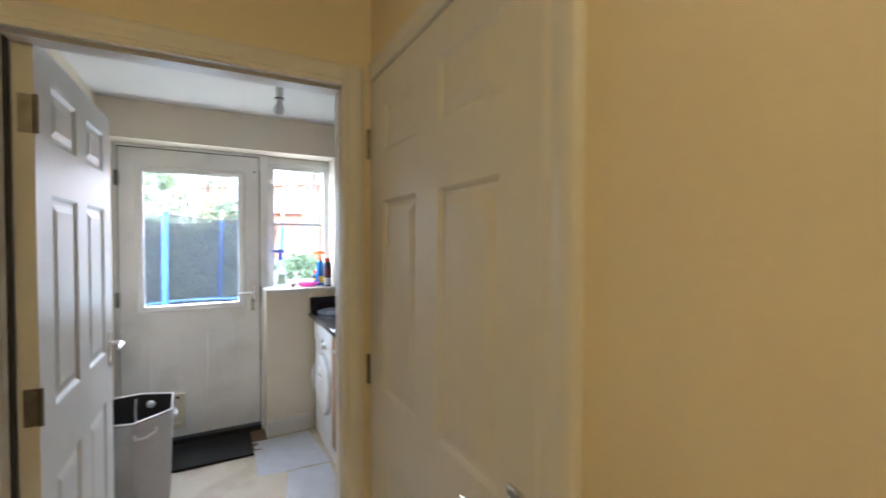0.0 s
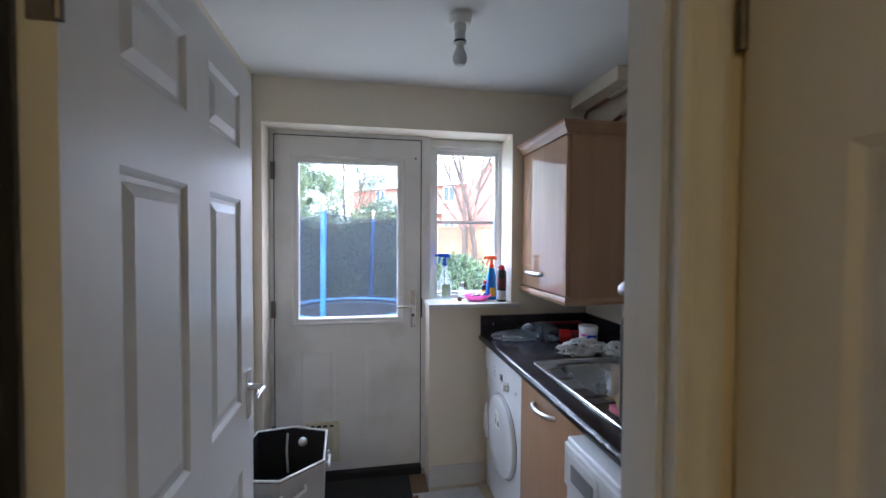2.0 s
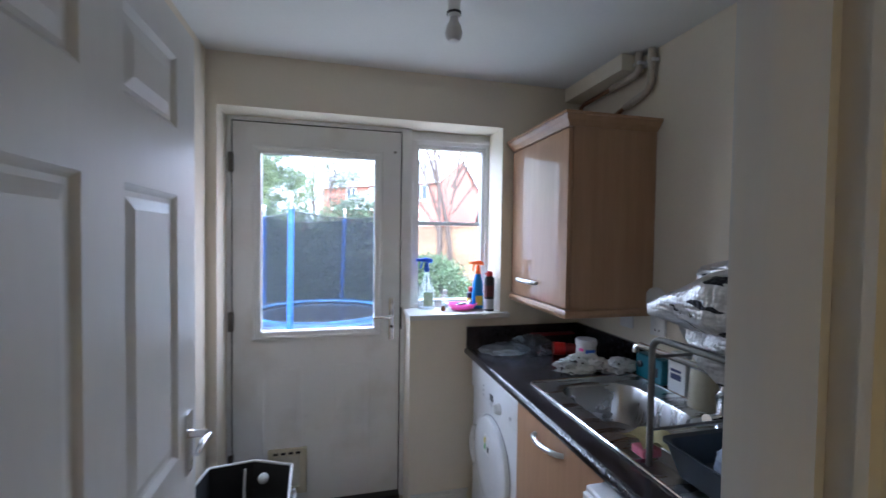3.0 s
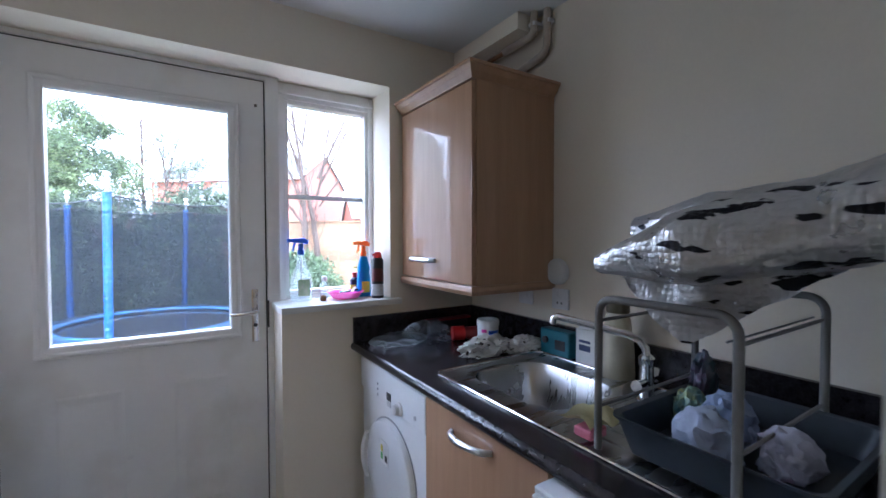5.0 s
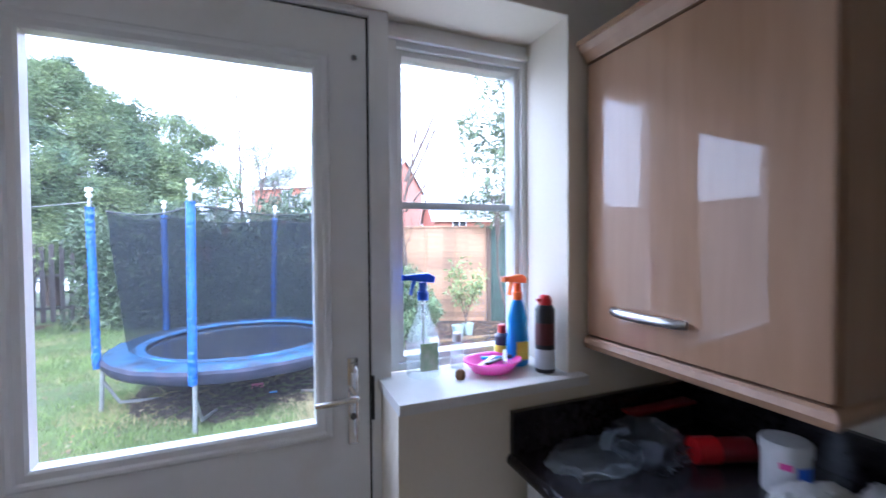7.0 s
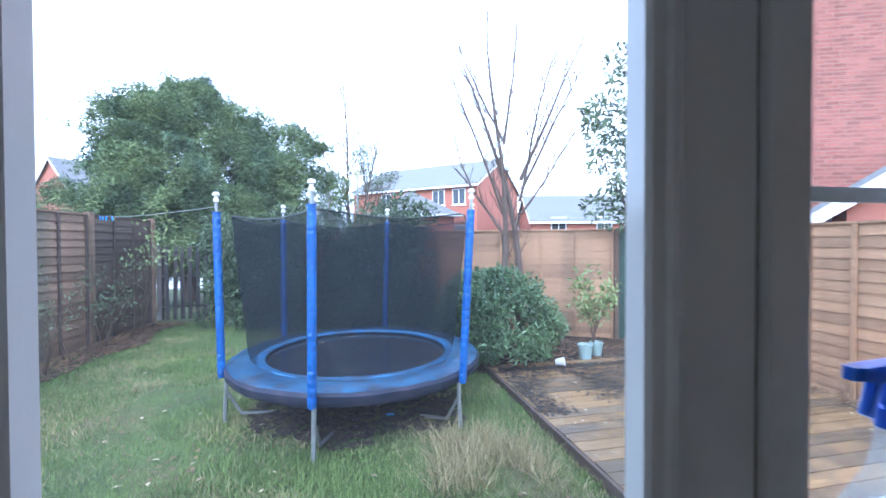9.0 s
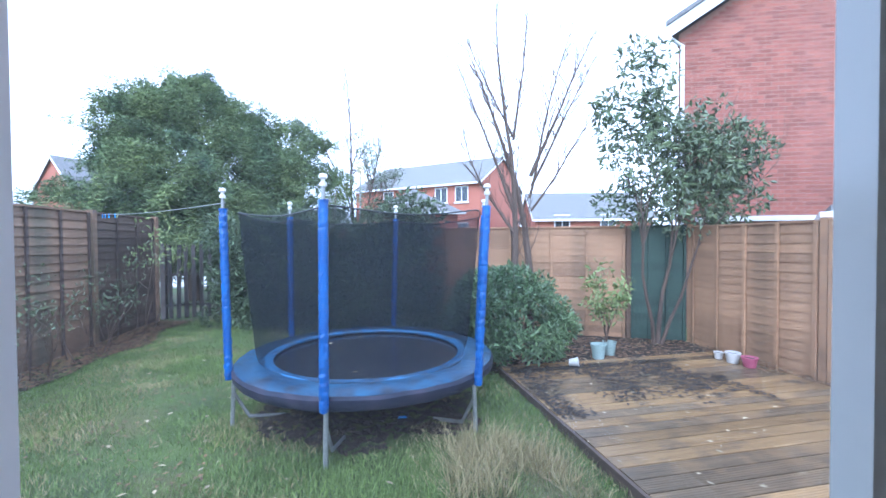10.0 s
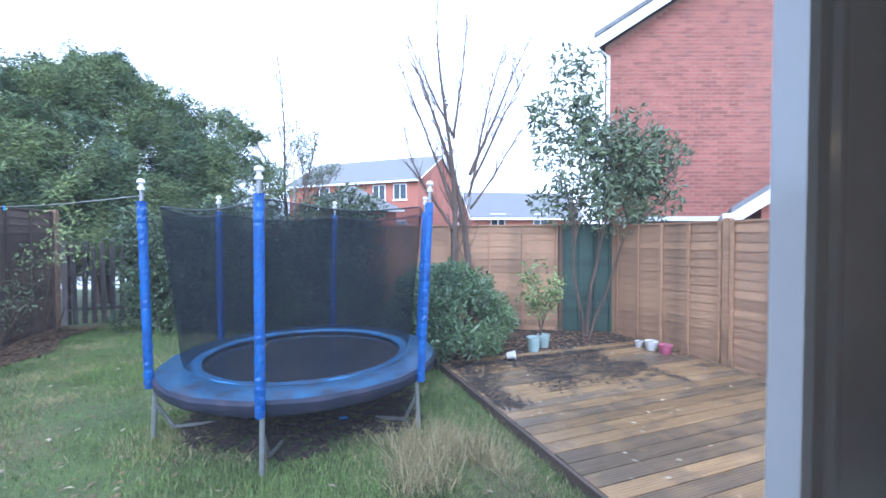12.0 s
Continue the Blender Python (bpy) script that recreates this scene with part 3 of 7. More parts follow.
flap = part("cat_flap_frame", boxes((-0.184, 0.007, DY - 0.018, DY, 0.092, 0.128), (-0.184, 0.007, DY - 0.018, DY, 0.297, 0.333), (-0.184, -0.150, DY - 0.018, DY, 0.128, 0.297), (-0.027, 0.007, DY - 0.018, DY, 0.128, 0.297)),
            M_CREAMPL, door, "yellowed plastic cat flap surround", smooth=False)
part("cat_flap", boxed(-0.149, -0.028, DY - 0.010, DY - 0.005, 0.130, 0.295, bevel=0.002), surface("cloudy_flap", (0.74, 0.70, 0.58), (0.66, 0.62, 0.50), rough=0.3, scale=12), flap, "cloudy cream plastic flap")
for k in range(4):
    part("slot", boxed(-0.158 + 0.037 * k, -0.134 + 0.037 * k, DY - 0.0192, DY - 0.0175, 0.306, 0.318), M_DARKPL, flap, "dark slot")

WY = 3.555
WX0, WX1, WZ0, WZ1 = 0.612, 0.991, 1.100, 1.975
win = thing("window_1", (0.8, WY, 1.06), "narrow white upvc side window beside the garden door", "window", kind="structure")
bm = B()
for r in ((0.560, WX0 - 0.018, 1.060, 2.064), (WX1 + 0.018, 1.030, 1.060, 2.064), (WX0 - 0.018, WX1 + 0.018, 1.060, WZ0 - 0.018), (WX0 - 0.018, WX1 + 0.018, WZ1 + 0.018, 2.064)):
    box(bm, r[0], r[1], WY - 0.030, WY + 0.05, r[2], r[3], bevel=0.004)
part("window_frame", bm, M_UPVC, win)
bm = B()
for r in ((WX0 - 0.018, WX0, WZ0 - 0.018, WZ1 + 0.018), (WX1, WX1 + 0.018, WZ0 - 0.018, WZ1 + 0.018), (WX0, WX1, WZ0 - 0.018, WZ0), (WX0, WX1, WZ1, WZ1 + 0.018)):
    box(bm, r[0], r[1], WY - 0.016, WY + 0.04, r[2], r[3], bevel=0.003)
part("glazing_bead", bm, M_UPVC, win)
pane = part("pane", boxed(WX0, WX1, WY + 0.010, WY + 0.014, WZ0, WZ1), M_GLASS, win, smooth=False)
pane.visible_shadow = False
part("glazing_bar", boxed(WX0, WX1, WY + 0.015, WY + 0.026, 1.535, 1.556, bevel=0.002), M_UPVC, win, "thin white glazing bar")
part("head_batten", boxed(0.562, 1.028, WY - 0.045, WY - 0.030, 2.012, 2.030, bevel=0.004), M_UPVC, win)
single("window_sill", boxed(0.522, 1.075, 3.283, 3.524, 1.032, 1.060, bevel=0.006), M_GLOSS, "white gloss window board over the boxed wall", "window sill", kind="structure")

# ---- worktop and units ----
TOP, WF = 0.872, 0.828       # top of the worktop, its front edge
SX0, SX1, SY0, SY1 = 0.995, 1.325, 2.262, 2.665   # bowl opening
top = B()
ye = 1.59
for r in ((WF, SX0, ye, 3.318), (SX1, 1.518, ye, 3.318), (SX0, SX1, ye, SY0), (SX0, SX1, SY1, 3.318)):
    box(top, r[0] + (0.014 if r[0] == WF else 0), r[1], r[2], r[3], TOP - 0.038, TOP)
edge = B()
ring_tube(edge, [(WF + 0.0185, ye, TOP - 0.019), (WF + 0.0185, 3.318, TOP - 0.019)], 0.019, 16)
slab = thing("worktop", (1.1, 2.4, TOP - 0.038), "black laminate worktop with a rounded front edge", "worktop")
part("top_board", top, M_TOP, slab, smooth=False)
part("front_edge", edge, M_TOP, slab, "rounded glossy black edge")
up = thing("upstand", (1.3, 3.0, TOP), "black laminate upstand along the walls", "upstand")
part("end_strip", boxed(WF + 0.01, 1.498, 3.300, 3.319, TOP, 0.985, bevel=0.002), M_TOP, up, smooth=False)
part("side_strip", boxed(1.499, 1.519, ye, 3.319, TOP, 0.985, bevel=0.002), M_TOP, up, smooth=False)


def bow_handle(bm, a, b, out, r=0.006):
    """An even bowed bar between two feet, blunt at its ends."""
    a, b, out = Vector(a), Vector(b), Vector(out)
    pts = [a.lerp(b, i / 12) + out * math.sin(math.pi * i / 12) ** 0.5 for i in range(13)]
    ring_tube(bm, pts, [r * (0.85 if i in (0, 12) else 1.0) for i in range(13)], 10)


base = thing("base_cabinet", (1.15, 2.41, FLOOR), "beech-effect base cabinet under the sink", "cabinet")
for nm, r in (("side_panel", (0.872, 1.51, 2.135, 2.150, 0.10, 0.832)), ("side_panel", (0.872, 1.51, 2.660, 2.675, 0.10, 0.832)), ("bottom_panel", (0.872, 1.51, 2.150, 2.660, 0.10, 0.115)), ("back_panel", (1.49, 1.51, 2.150, 2.660, 0.115, 0.832))):
    part(nm, boxed(*r), M_BEECH, base, smooth=False)
d = part("door", boxed(0.848, 0.868, 2.137, 2.673, 0.12, 0.826, bevel=0.003), M_BEECHG, base, "gloss beech-effect door")
bm = B()
bow_handle(bm, (0.848, 2.52, 0.772), (0.848, 2.33, 0.786), (-0.034, 0, 0), r=0.009)
part("handle", bm, M_SATIN, d, "satin chrome bow handle")
part("plinth", boxed(0.90, 0.915, 2.135, 2.675, FLOOR, 0.10), M_BEECH, base)


def rounded_front(bm, x, y, z, r, depth, seg=40, squash=1.0):
    """A round door lying in a plane of constant x, domed towards -x."""
    rows = []
    for rr, dx in ((1.0, 0.0), (1.0, -0.4), (0.97, -0.75), (0.88, -0.95), (0.6, -1.0), (0.2, -1.0)):
        rows.append([bm.verts.new((x + dx * depth, y + r * rr * math.cos(2 * math.pi * k / seg), z + r * rr * squash * math.sin(2 * math.pi * k / seg))) for k in range(seg)])
    for a, b in zip(rows, rows[1:]):
        for k in range(seg):
            bm.faces.new((a[k], a[(k + 1) % seg], b[(k + 1) % seg], b[k]))
    bm.faces.new(rows[-1])


def appliance(name, y0, y1, x0, z1, label, door_r, door_z, dryer=True):
    ob = thing(name, (1.15, (y0 + y1) / 2, FLOOR), label, "dryer" if dryer else "washing machine")
    part("body", boxed(x0, 1.43, y0, y1, FLOOR + 0.015, z1, bevel=0.012, seg=3), M_ENAMEL, ob)
    yc = (y0 + y1) / 2
    panel = B()
    box(panel, x0 - 0.012, x0 + 0.004, y0 + 0.006, y1 - 0.006, z1 - 0.145, z1 - 0.012, bevel=0.010, seg=3)
    pn = part("control_panel", panel, M_ENAMEL, ob)
    xp = x0 - 0.012
    if dryer:
        part("display", boxed(xp - 0.002, xp + 0.004, 2.955, 2.993, z1 - 0.118, z1 - 0.088, bevel=0.001), M_DARKPL, pn, "small black display")
        part("button_bar", boxed(xp - 0.002, xp + 0.004, 2.957, 2.990, z1 - 0.142, z1 - 0.121, bevel=0.001), M_SILVERPL, pn)
        kn = part("dial", turned((0, 0, 0), ((0.026, 0), (0.026, 0.006), (0.021, 0.010), (0.019, 0.024), (0.016, 0.026)), 24), M_WHITEPL, pn, "white programme dial",
                  m=pose(xp - 1.15, 2.882 - (y0 + y1) / 2, z1 - 0.118 - FLOOR, 0, -90, 0))
        for i in range(3):
            part("button", boxed(xp - 0.003, xp + 0.003, 3.075, 3.083, z1 - 0.085 - 0.022 * i, z1 - 0.077 - 0.022 * i, bevel=0.001), M_GREYPL, pn)
        part("power_button", turned((0, 0, 0), ((0.008, 0), (0.008, 0.003)), 12), M_SILVERPL, pn, m=pose(xp - 1.15, 2.76 - (y0 + y1) / 2, z1 - 0.11 - FLOOR, 0, -90, 0))
    else:
        dr = part("detergent_drawer", boxed(xp - 0.006, xp + 0.004, y1 - 0.20, y1 - 0.03, z1 - 0.125, z1 - 0.03, bevel=0.006), M_ENAMEL, pn)
        part("drawer_grip", boxed(xp - 0.009, xp - 0.002, y1 - 0.185, y1 - 0.065, z1 - 0.105, z1 - 0.055, bevel=0.003), M_GREYPL, dr, "recessed grey drawer grip")
        for i in range(2):
            part("button", turned((0, 0, 0), ((0.009, 0), (0.009, 0.004)), 14), M_GREYPL, pn, m=pose(xp - 1.15, y1 - 0.26 - 0.04 * i - (y0 + y1) / 2, z1 - 0.085 - FLOOR, 0, -90, 0))
    bm = B()
    rounded_front(bm, x0 + 0.001, yc, door_z, door_r, 0.030)
    dd = part("door", bm, M_ENAMEL, ob, "round white door")
    part("door_ring", tubed([(x0 - 0.001, yc + (door_r + 0.003) * math.cos(2 * math.pi * k / 48), door_z + (door_r + 0.003) * math.sin(2 * math.pi * k / 48)) for k in range(49)], 0.0035, 6), M_GREYPL, dd, "thin grey door gap")
    bm = B()
    ring_tube(bm, [(x0 - 0.026, yc + door_r * math.cos(a), door_z + door_r * math.sin(a)) for a in [radians(28 - 56 * i / 10) for i in range(11)]], [0.010 + 0.012 * math.sin(math.pi * i / 10) for i in range(11)], 8)
    part("door_grip", bm, M_WHITEPL, dd, "white moulded door grip")
    if dryer:
        part("energy_label", boxed(x0 - 0.0315, x0 - 0.0300, yc - 0.035, yc + 0.035, door_z + 0.04, door_z + 0.13), M_WHITEPL, dd, "white energy sticker", smooth=False)
        for i, c in enumerate(("green", "yellow", "black")):
            part("sticker_bar", boxed(x0 - 0.0325, x0 - 0.0315, yc + (0.012 if i < 2 else -0.028), yc + (0.030 if i < 2 else -0.008), door_z + 0.055 + 0.03 * (i % 2), door_z + 0.08 + 0.03 * (i % 2)),
                 {"green": M_GREEN, "yellow": M_YELLOW, "black": M_DARKPL}[c], dd, smooth=False)
    for y in (y0 + 0.05, y1 - 0.05):
        for x in (x0 + 0.06, 1.38):
            part("foot", turned((x, y, FLOOR), ((0.02, 0), (0.02, 0.02)), 12), M_DARKPL, ob)
    return ob


M_GREEN = surface("green_print", (0.10, 0.42, 0.10), rough=0.5)
M_YELLOW = surface("yellow_print", (0.75, 0.62, 0.06), rough=0.5)
appliance("tumble_dryer", 2.685, 3.275, 0.868, 0.828, "white tumble dryer with a round door under the worktop", 0.205, 0.42)
appliance("washing_machine", 1.60, 2.120, 0.785, 0.832, "white washing machine standing proud of the worktop", 0.17, 0.40, dryer=False)

# sink
sink = thing("sink", (1.2, 2.3, TOP), "stainless steel inset sink and drainer", "sink")
bm = B()
KX0, KX1, KY0, KY1 = 0.925, 1.425, 1.80, 2.735


def round_rect(x0, x1, y0, y1, r, n=6):
    out = []
    for cx, cy, a0 in ((x1 - r, y1 - r, 0), (x0 + r, y1 - r, 90), (x0 + r, y0 + r, 180), (x1 - r, y0 + r, 270)):
        for i in range(n + 1):
            a = radians(a0 + 90 * i / n)
            out.append((cx + r * math.cos(a), cy + r * math.sin(a)))
    return out


def loft(bm, loops, close_last=True):
    rows = [[bm.verts.new(p) for p in loop] for loop in loops]
    for a, b in zip(rows, rows[1:]):
        for k in range(len(a)):
            bm.faces.new((a[k], a[(k + 1) % len(a)], b[(k + 1) % len(a)], b[k]))
    if close_last:
        bm.faces.new(rows[-1])
    return rows


bx0, bx1, by0, by1 = SX0 + 0.005, SX1 - 0.005, SY0 + 0.005, SY1 - 0.005
loops = []
for off, z in ((-0.020, 0.006), (0.0, 0.003), (0.004, -0.006), (0.012, -0.10), (0.03, -0.142), (0.06, -0.150), (0.12, -0.153)):
    loops.append([(x, y, TOP + z) for x, y in round_rect(bx0 + off, bx1 - off, by0 + off, by1 - off, max(0.085 - max(off, 0) * 0.4, 0.03))])
loft(bm, loops)
bmesh.ops.reverse_faces(bm, faces=bm.faces)
part("bowl", bm, M_STEEL, sink, "polished steel bowl")
bm = B()
outer = round_rect(KX0, KX1, KY0, KY1, 0.03)
# rim: a raised rolled edge round the outside and four flats round the bowl
ring_tube(bm, [(x, y, TOP + 0.004) for x, y in outer + outer[:1]], 0.005, 8)
part("rim", bm, M_CHROME, sink, "bright rolled steel rim")
bm = B()
bxa, bxb, bya, byb = bx0 - 0.0195, bx1 + 0.0195, by0 - 0.0195, by1 + 0.0195
inner = round_rect(bxa, bxb, bya, byb, 0.085)
hole = [bm.verts.new((x, y, TOP + 0.006)) for x, y in inner]
rim = [bm.verts.new((x, y, TOP + 0.004)) for x, y in round_rect(KX0, KX1, bya - 0.03, KY1, 0.03)]
for k in range(len(hole)):
    bm.faces.new((hole[k], hole[(k + 1) % len(hole)], rim[(k + 1) % len(hole)], rim[k]))
loft(bm, [[(x, y, TOP + 0.0035) for x, y in round_rect(KX0 + 0.001, KX1 - 0.001, KY0, bya - 0.031, 0.02)], [(x, y, TOP + 0.0012) for x, y in round_rect(KX0 + 0.03, KX1 - 0.03, KY0 + 0.03, bya - 0.05, 0.03)]])
part("deck", bm, M_STEEL, sink, "brushed steel deck")
for i in range(7):
    x = KX0 + 0.08 + i * 0.055
    part("drainer_rib", tubed([(x, KY0 + 0.05, TOP + 0.001), (x, bya - 0.07, TOP + 0.001)], 0.004, 6), M_STEEL, sink)
part("overflow", turned((0, 0, 0), ((0.017, 0), (0.017, 0.003), (0.011, 0.004), (0.010, 0.001)), 16), M_CHROME, sink, "chrome overflow ring", m=pose(1.07 - 1.2, by1 - 0.012 - 2.3, -0.045, 90, 0, 0))
part("waste", turned((1.145, 2.44, TOP - 0.153), ((0.038, 0), (0.038, 0.004), (0.028, 0.005), (0.024, 0.002)), 24), M_CHROME, sink, "chrome waste")

tap = thing("mixer_tap", (1.30, 2.185, TOP + 0.004), "chrome mixer tap with a long straight spout", "tap")
tx, ty = 1.30, 2.185
part("body", turned((tx, ty, TOP + 0.004), ((0.028, 0), (0.028, 0.006), (0.021, 0.012), (0.019, 0.10), (0.022, 0.105), (0.022, 0.125), (0.016, 0.132)), 20), M_CHROME, tap)
bm = B()
ring_tube(bm, [(tx, ty, TOP + 0.12), (tx, ty + 0.004, TOP + 0.155), (tx - 0.006, ty + 0.02, TOP + 0.178), (tx - 0.02, ty + 0.05, TOP + 0.190), (tx - 0.06, ty + 0.14, TOP + 0.206), (tx - 0.104, ty + 0.24, TOP + 0.222), (tx - 0.109, ty + 0.252, TOP + 0.216), (tx - 0.110, ty + 0.254, TOP + 0.196)], 0.0115, 12)
part("spout", bm, M_CHROME, tap, "long chrome spout")
for s_ in (-1, 1):
    bm = B()
    ring_tube(bm, [(tx, ty, TOP + 0.062), (tx + s_ * 0.045, ty + s_ * 0.01, TOP + 0.062), (tx + s_ * 0.052, ty + s_ * 0.012, TOP + 0.062), (tx + s_ * 0.082, ty + s_ * 0.02, TOP + 0.068)], [0.013, 0.013, 0.018, 0.015], 12)
    part("tap_head", bm, M_CHROME, tap)

# ---- wall cabinet ----
CX, CY0, CY1, CZ0, CZ1 = 1.110, 2.740, 3.312, 1.165, 1.935
cab = thing("wall_cabinet", (1.3, 3.03, CZ0), "beech-effect wall cabinet with a gloss door", "cabinet")
for nm, r in (("side_panel", (CX, 1.519, CY0, CY0 + 0.016, CZ0, CZ1)), ("side_panel", (CX, 1.519, CY1 - 0.016, CY1, CZ0, CZ1)), ("bottom_panel", (CX, 1.519, CY0 + 0.016, CY1 - 0.016, CZ0, CZ0 + 0.016)),
              ("top_panel", (CX, 1.519, CY0 + 0.016, CY1 - 0.016, CZ1 - 0.016, CZ1)), ("back_panel", (1.510, 1.519, CY0 + 0.016, CY1 - 0.016, CZ0 + 0.016, CZ1 - 0.016))):
    part(nm, boxed(*r), M_BEECH, cab, smooth=False)
d = part("door", boxed(CX - 0.021, CX - 0.002, CY0 + 0.003, CY1 - 0.003, CZ0 + 0.004, CZ1 - 0.006, bevel=0.004, seg=3), M_BEECHG, cab, "gloss beech-effect door")
bm = B()
hy0, hy1, hz = 2.990, 3.205, 1.252
for y in (hy0 + 0.03, hy1 - 0.03):
    box(bm, CX - 0.045, CX - 0.021, y - 0.006, y + 0.006, hz - 0.006, hz + 0.006)
bow_handle(bm, (CX - 0.030, hy0 + 0.004, hz), (CX - 0.030, hy1 - 0.004, hz), (-0.020, 0, 0), r=0.0115)
part("handle", bm, M_SATIN, d, "satin chrome bow handle")


bm = B()


def swept_strip(bm, prof):
    """A profile of (out, z) carried round the front edge and the near end, mitred."""
    rows = [[bm.verts.new(p) for p in ((CX - 0.022 - o_, CY1, z_), (CX - 0.022 - o_, CY0 - o_, z_), (1.519, CY0 - o_, z_))] for o_, z_ in prof]
    n_ = len(rows)
    for i in range(n_):
        a, b = rows[i], rows[(i + 1) % n_]
        for k in range(2):
            bm.faces.new((a[k], a[k + 1], b[k + 1], b[k]))
    bm.faces.new([r[0] for r in rows])
    bm.faces.new([r[2] for r in rows][::-1])


swept_strip(bm, ((-0.05, 1.936), (0.0, 1.936), (0.004, 1.942), (0.020, 1.958), (0.030, 1.976), (0.036, 1.978), (0.036, 1.990), (-0.05, 1.990)))
part("cornice", bm, M_BEECH, cab, "moulded beech-effect cornice", smooth=False)
bm = B()
swept_strip(bm, ((-0.02, 1.164), (0.0, 1.164), (0.006, 1.158), (0.010, 1.145), (0.004, 1.130), (-0.02, 1.130)))
part("pelmet", bm, M_BEECH, cab, "beech-effect light pelmet", smooth=False)


# ---- the garden: ground ----
G = -0.15
rng = np.random.default_rng(7)


def ground_sheet():
    def cuts(lo, hi, step, far):
        inner = list(np.arange(lo, hi + 1e-6, step))
        return [-far, -far / 4, lo - 12] + inner + [hi + 12, far / 4, far]
    xs, ys = cuts(-6, 6.5, 0.25, 900), cuts(3.75, 16, 0.25, 900)
    verts, faces = [], []
    for y in ys:
        for x in xs:
            inside = -6 <= x <= 6.5 and 3.75 <= y <= 16
            h = 0.035 * noise.noise((x * 0.8, y * 0.8, 0)) + 0.015 * noise.noise((x * 3, y * 3, 4)) if inside else 0
            verts.append((float(x), float(y), G - 0.01 + h - (0.05 if x > 1.62 and inside and y < 8.2 else 0)))
    w = len(xs)
    for j in range(len(ys) - 1):
        for i in range(w - 1):
            faces.append((j * w + i, j * w + i + 1, (j + 1) * w + i + 1, (j + 1) * w + i))
    me = bpy.data.meshes.new("ground")
    me.from_pydata(verts, [], faces)
    me.shade_smooth()
    me.materials.append(M_GRASSY)
    return tagged(new("ground", me), "rough wet lawn with bare and yellowed patches", "ground", kind="structure")


ground_sheet()


def blades(name, xy, height, width, material, label, lean=0.5, category="grass"):
    n = len(xy)
    ang = rng.uniform(0, 2 * math.pi, n)
    h = height * rng.uniform(0.45, 1.25, n)
    tip = rng.normal(0, lean, (n, 2)) * h[:, None]
    dx, dy = np.cos(ang) * width / 2, np.sin(ang) * width / 2
    z = np.full(n, G - 0.02)
    v = np.empty((n, 3, 3))
    v[:, 0] = np.stack([xy[:, 0] - dx, xy[:, 1] - dy, z], 1)
    v[:, 1] = np.stack([xy[:, 0] + dx, xy[:, 1] + dy, z], 1)
    v[:, 2] = np.stack([xy[:, 0] + tip[:, 0], xy[:, 1] + tip[:, 1], z + h + 0.02], 1)
    me = bpy.data.meshes.new(name)
    me.from_pydata(v.reshape(-1, 3).tolist(), [], np.arange(3 * n).reshape(-1, 3).tolist())
    me.materials.append(material)
    return tagged(new(name, me), label, category, kind="stuff")


def deck_edge(y):
    return 1.485 + (8.04 - y) * 0.0437


def scatter(n, x0, x1, y0, y1, keep):
    p = np.stack([rng.uniform(x0, x1, n), rng.uniform(y0, y1, n)], 1)
    return p[[x < deck_edge(y) and bool(keep(x, y)) for x, y in p]]


TC = Vector((-0.06, 7.50, 0))


def under(x, y):
    return (x - TC.x) ** 2 + (y - TC.y) ** 2 < 1.15


lawn = scatter(290000, -4.3, 1.66, 3.9, 12.8, lambda x, y: (x > -3.75 + 0.3 * noise.noise((y * 0.9, 0, 7)) or random.random() < 0.2) and (noise.noise((x * 1.1, y * 1.1, 2)) > -0.22 or random.random() < 0.55) and (not under(x, y) or random.random() < 0.10) and random.random() < min(1.0, 1.3 * (5.2 / y) ** 2.2))
blades("lawn_grass", lawn, 0.036, 0.0065, M_BLADE, "short rough green grass of the lawn")
straw = scatter(34000, -3.5, 1.66, 4.2, 9.0, lambda x, y: noise.noise((x * 0.9, y * 0.9, 9)) > 0.14 or (0.2 < x < 1.6 and y < 6.6 and random.random() < 0.45))
blades("dead_grass", straw, 0.045, 0.006, M_STRAW, "yellowed dead grass in patches of the lawn", lean=0.8)


def tufts(centres, per, spread):
    out = []
    for x, y in centres:
        k = int(per * rng.uniform(0.5, 1.5))
        out.append(np.stack([rng.normal(x, spread, k), rng.normal(y, spread, k)], 1))
    return np.concatenate(out)


green = scatter(5200, -4.2, 1.62, 4.2, 12.5, lambda x, y: not under(x, y) and noise.noise((x * 1.1, y * 1.1, 2)) > -0.10 and random.random() < min(1.0, 1.2 * (5.5 / y)))
blades("grass_tufts", tufts(green, 16, 0.05), 0.040, 0.007, M_BLADE, "longer tufts of green grass on the lawn", lean=0.8)
dry = scatter(1900, -3.6, 1.64, 4.2, 11.0, lambda x, y: noise.noise((x * 1.1, y * 1.1, 9)) > 0.02 or (0.3 < x < 1.62 and y < 6.9))
blades("dry_tufts", tufts(dry, 12, 0.05), 0.055, 0.006, M_STRAW, "flattened tufts of yellowed grass on the lawn", lean=0.95)
tall = scatter(2600, 0.2, 1.3, 5.7, 6.5, lambda x, y: noise.noise((x * 2, y * 2, 5)) > -0.05)
blades("tall_dry_grass", tall, 0.20, 0.006, M_STRAW, "tall dry grass beside the trampoline", lean=0.6)


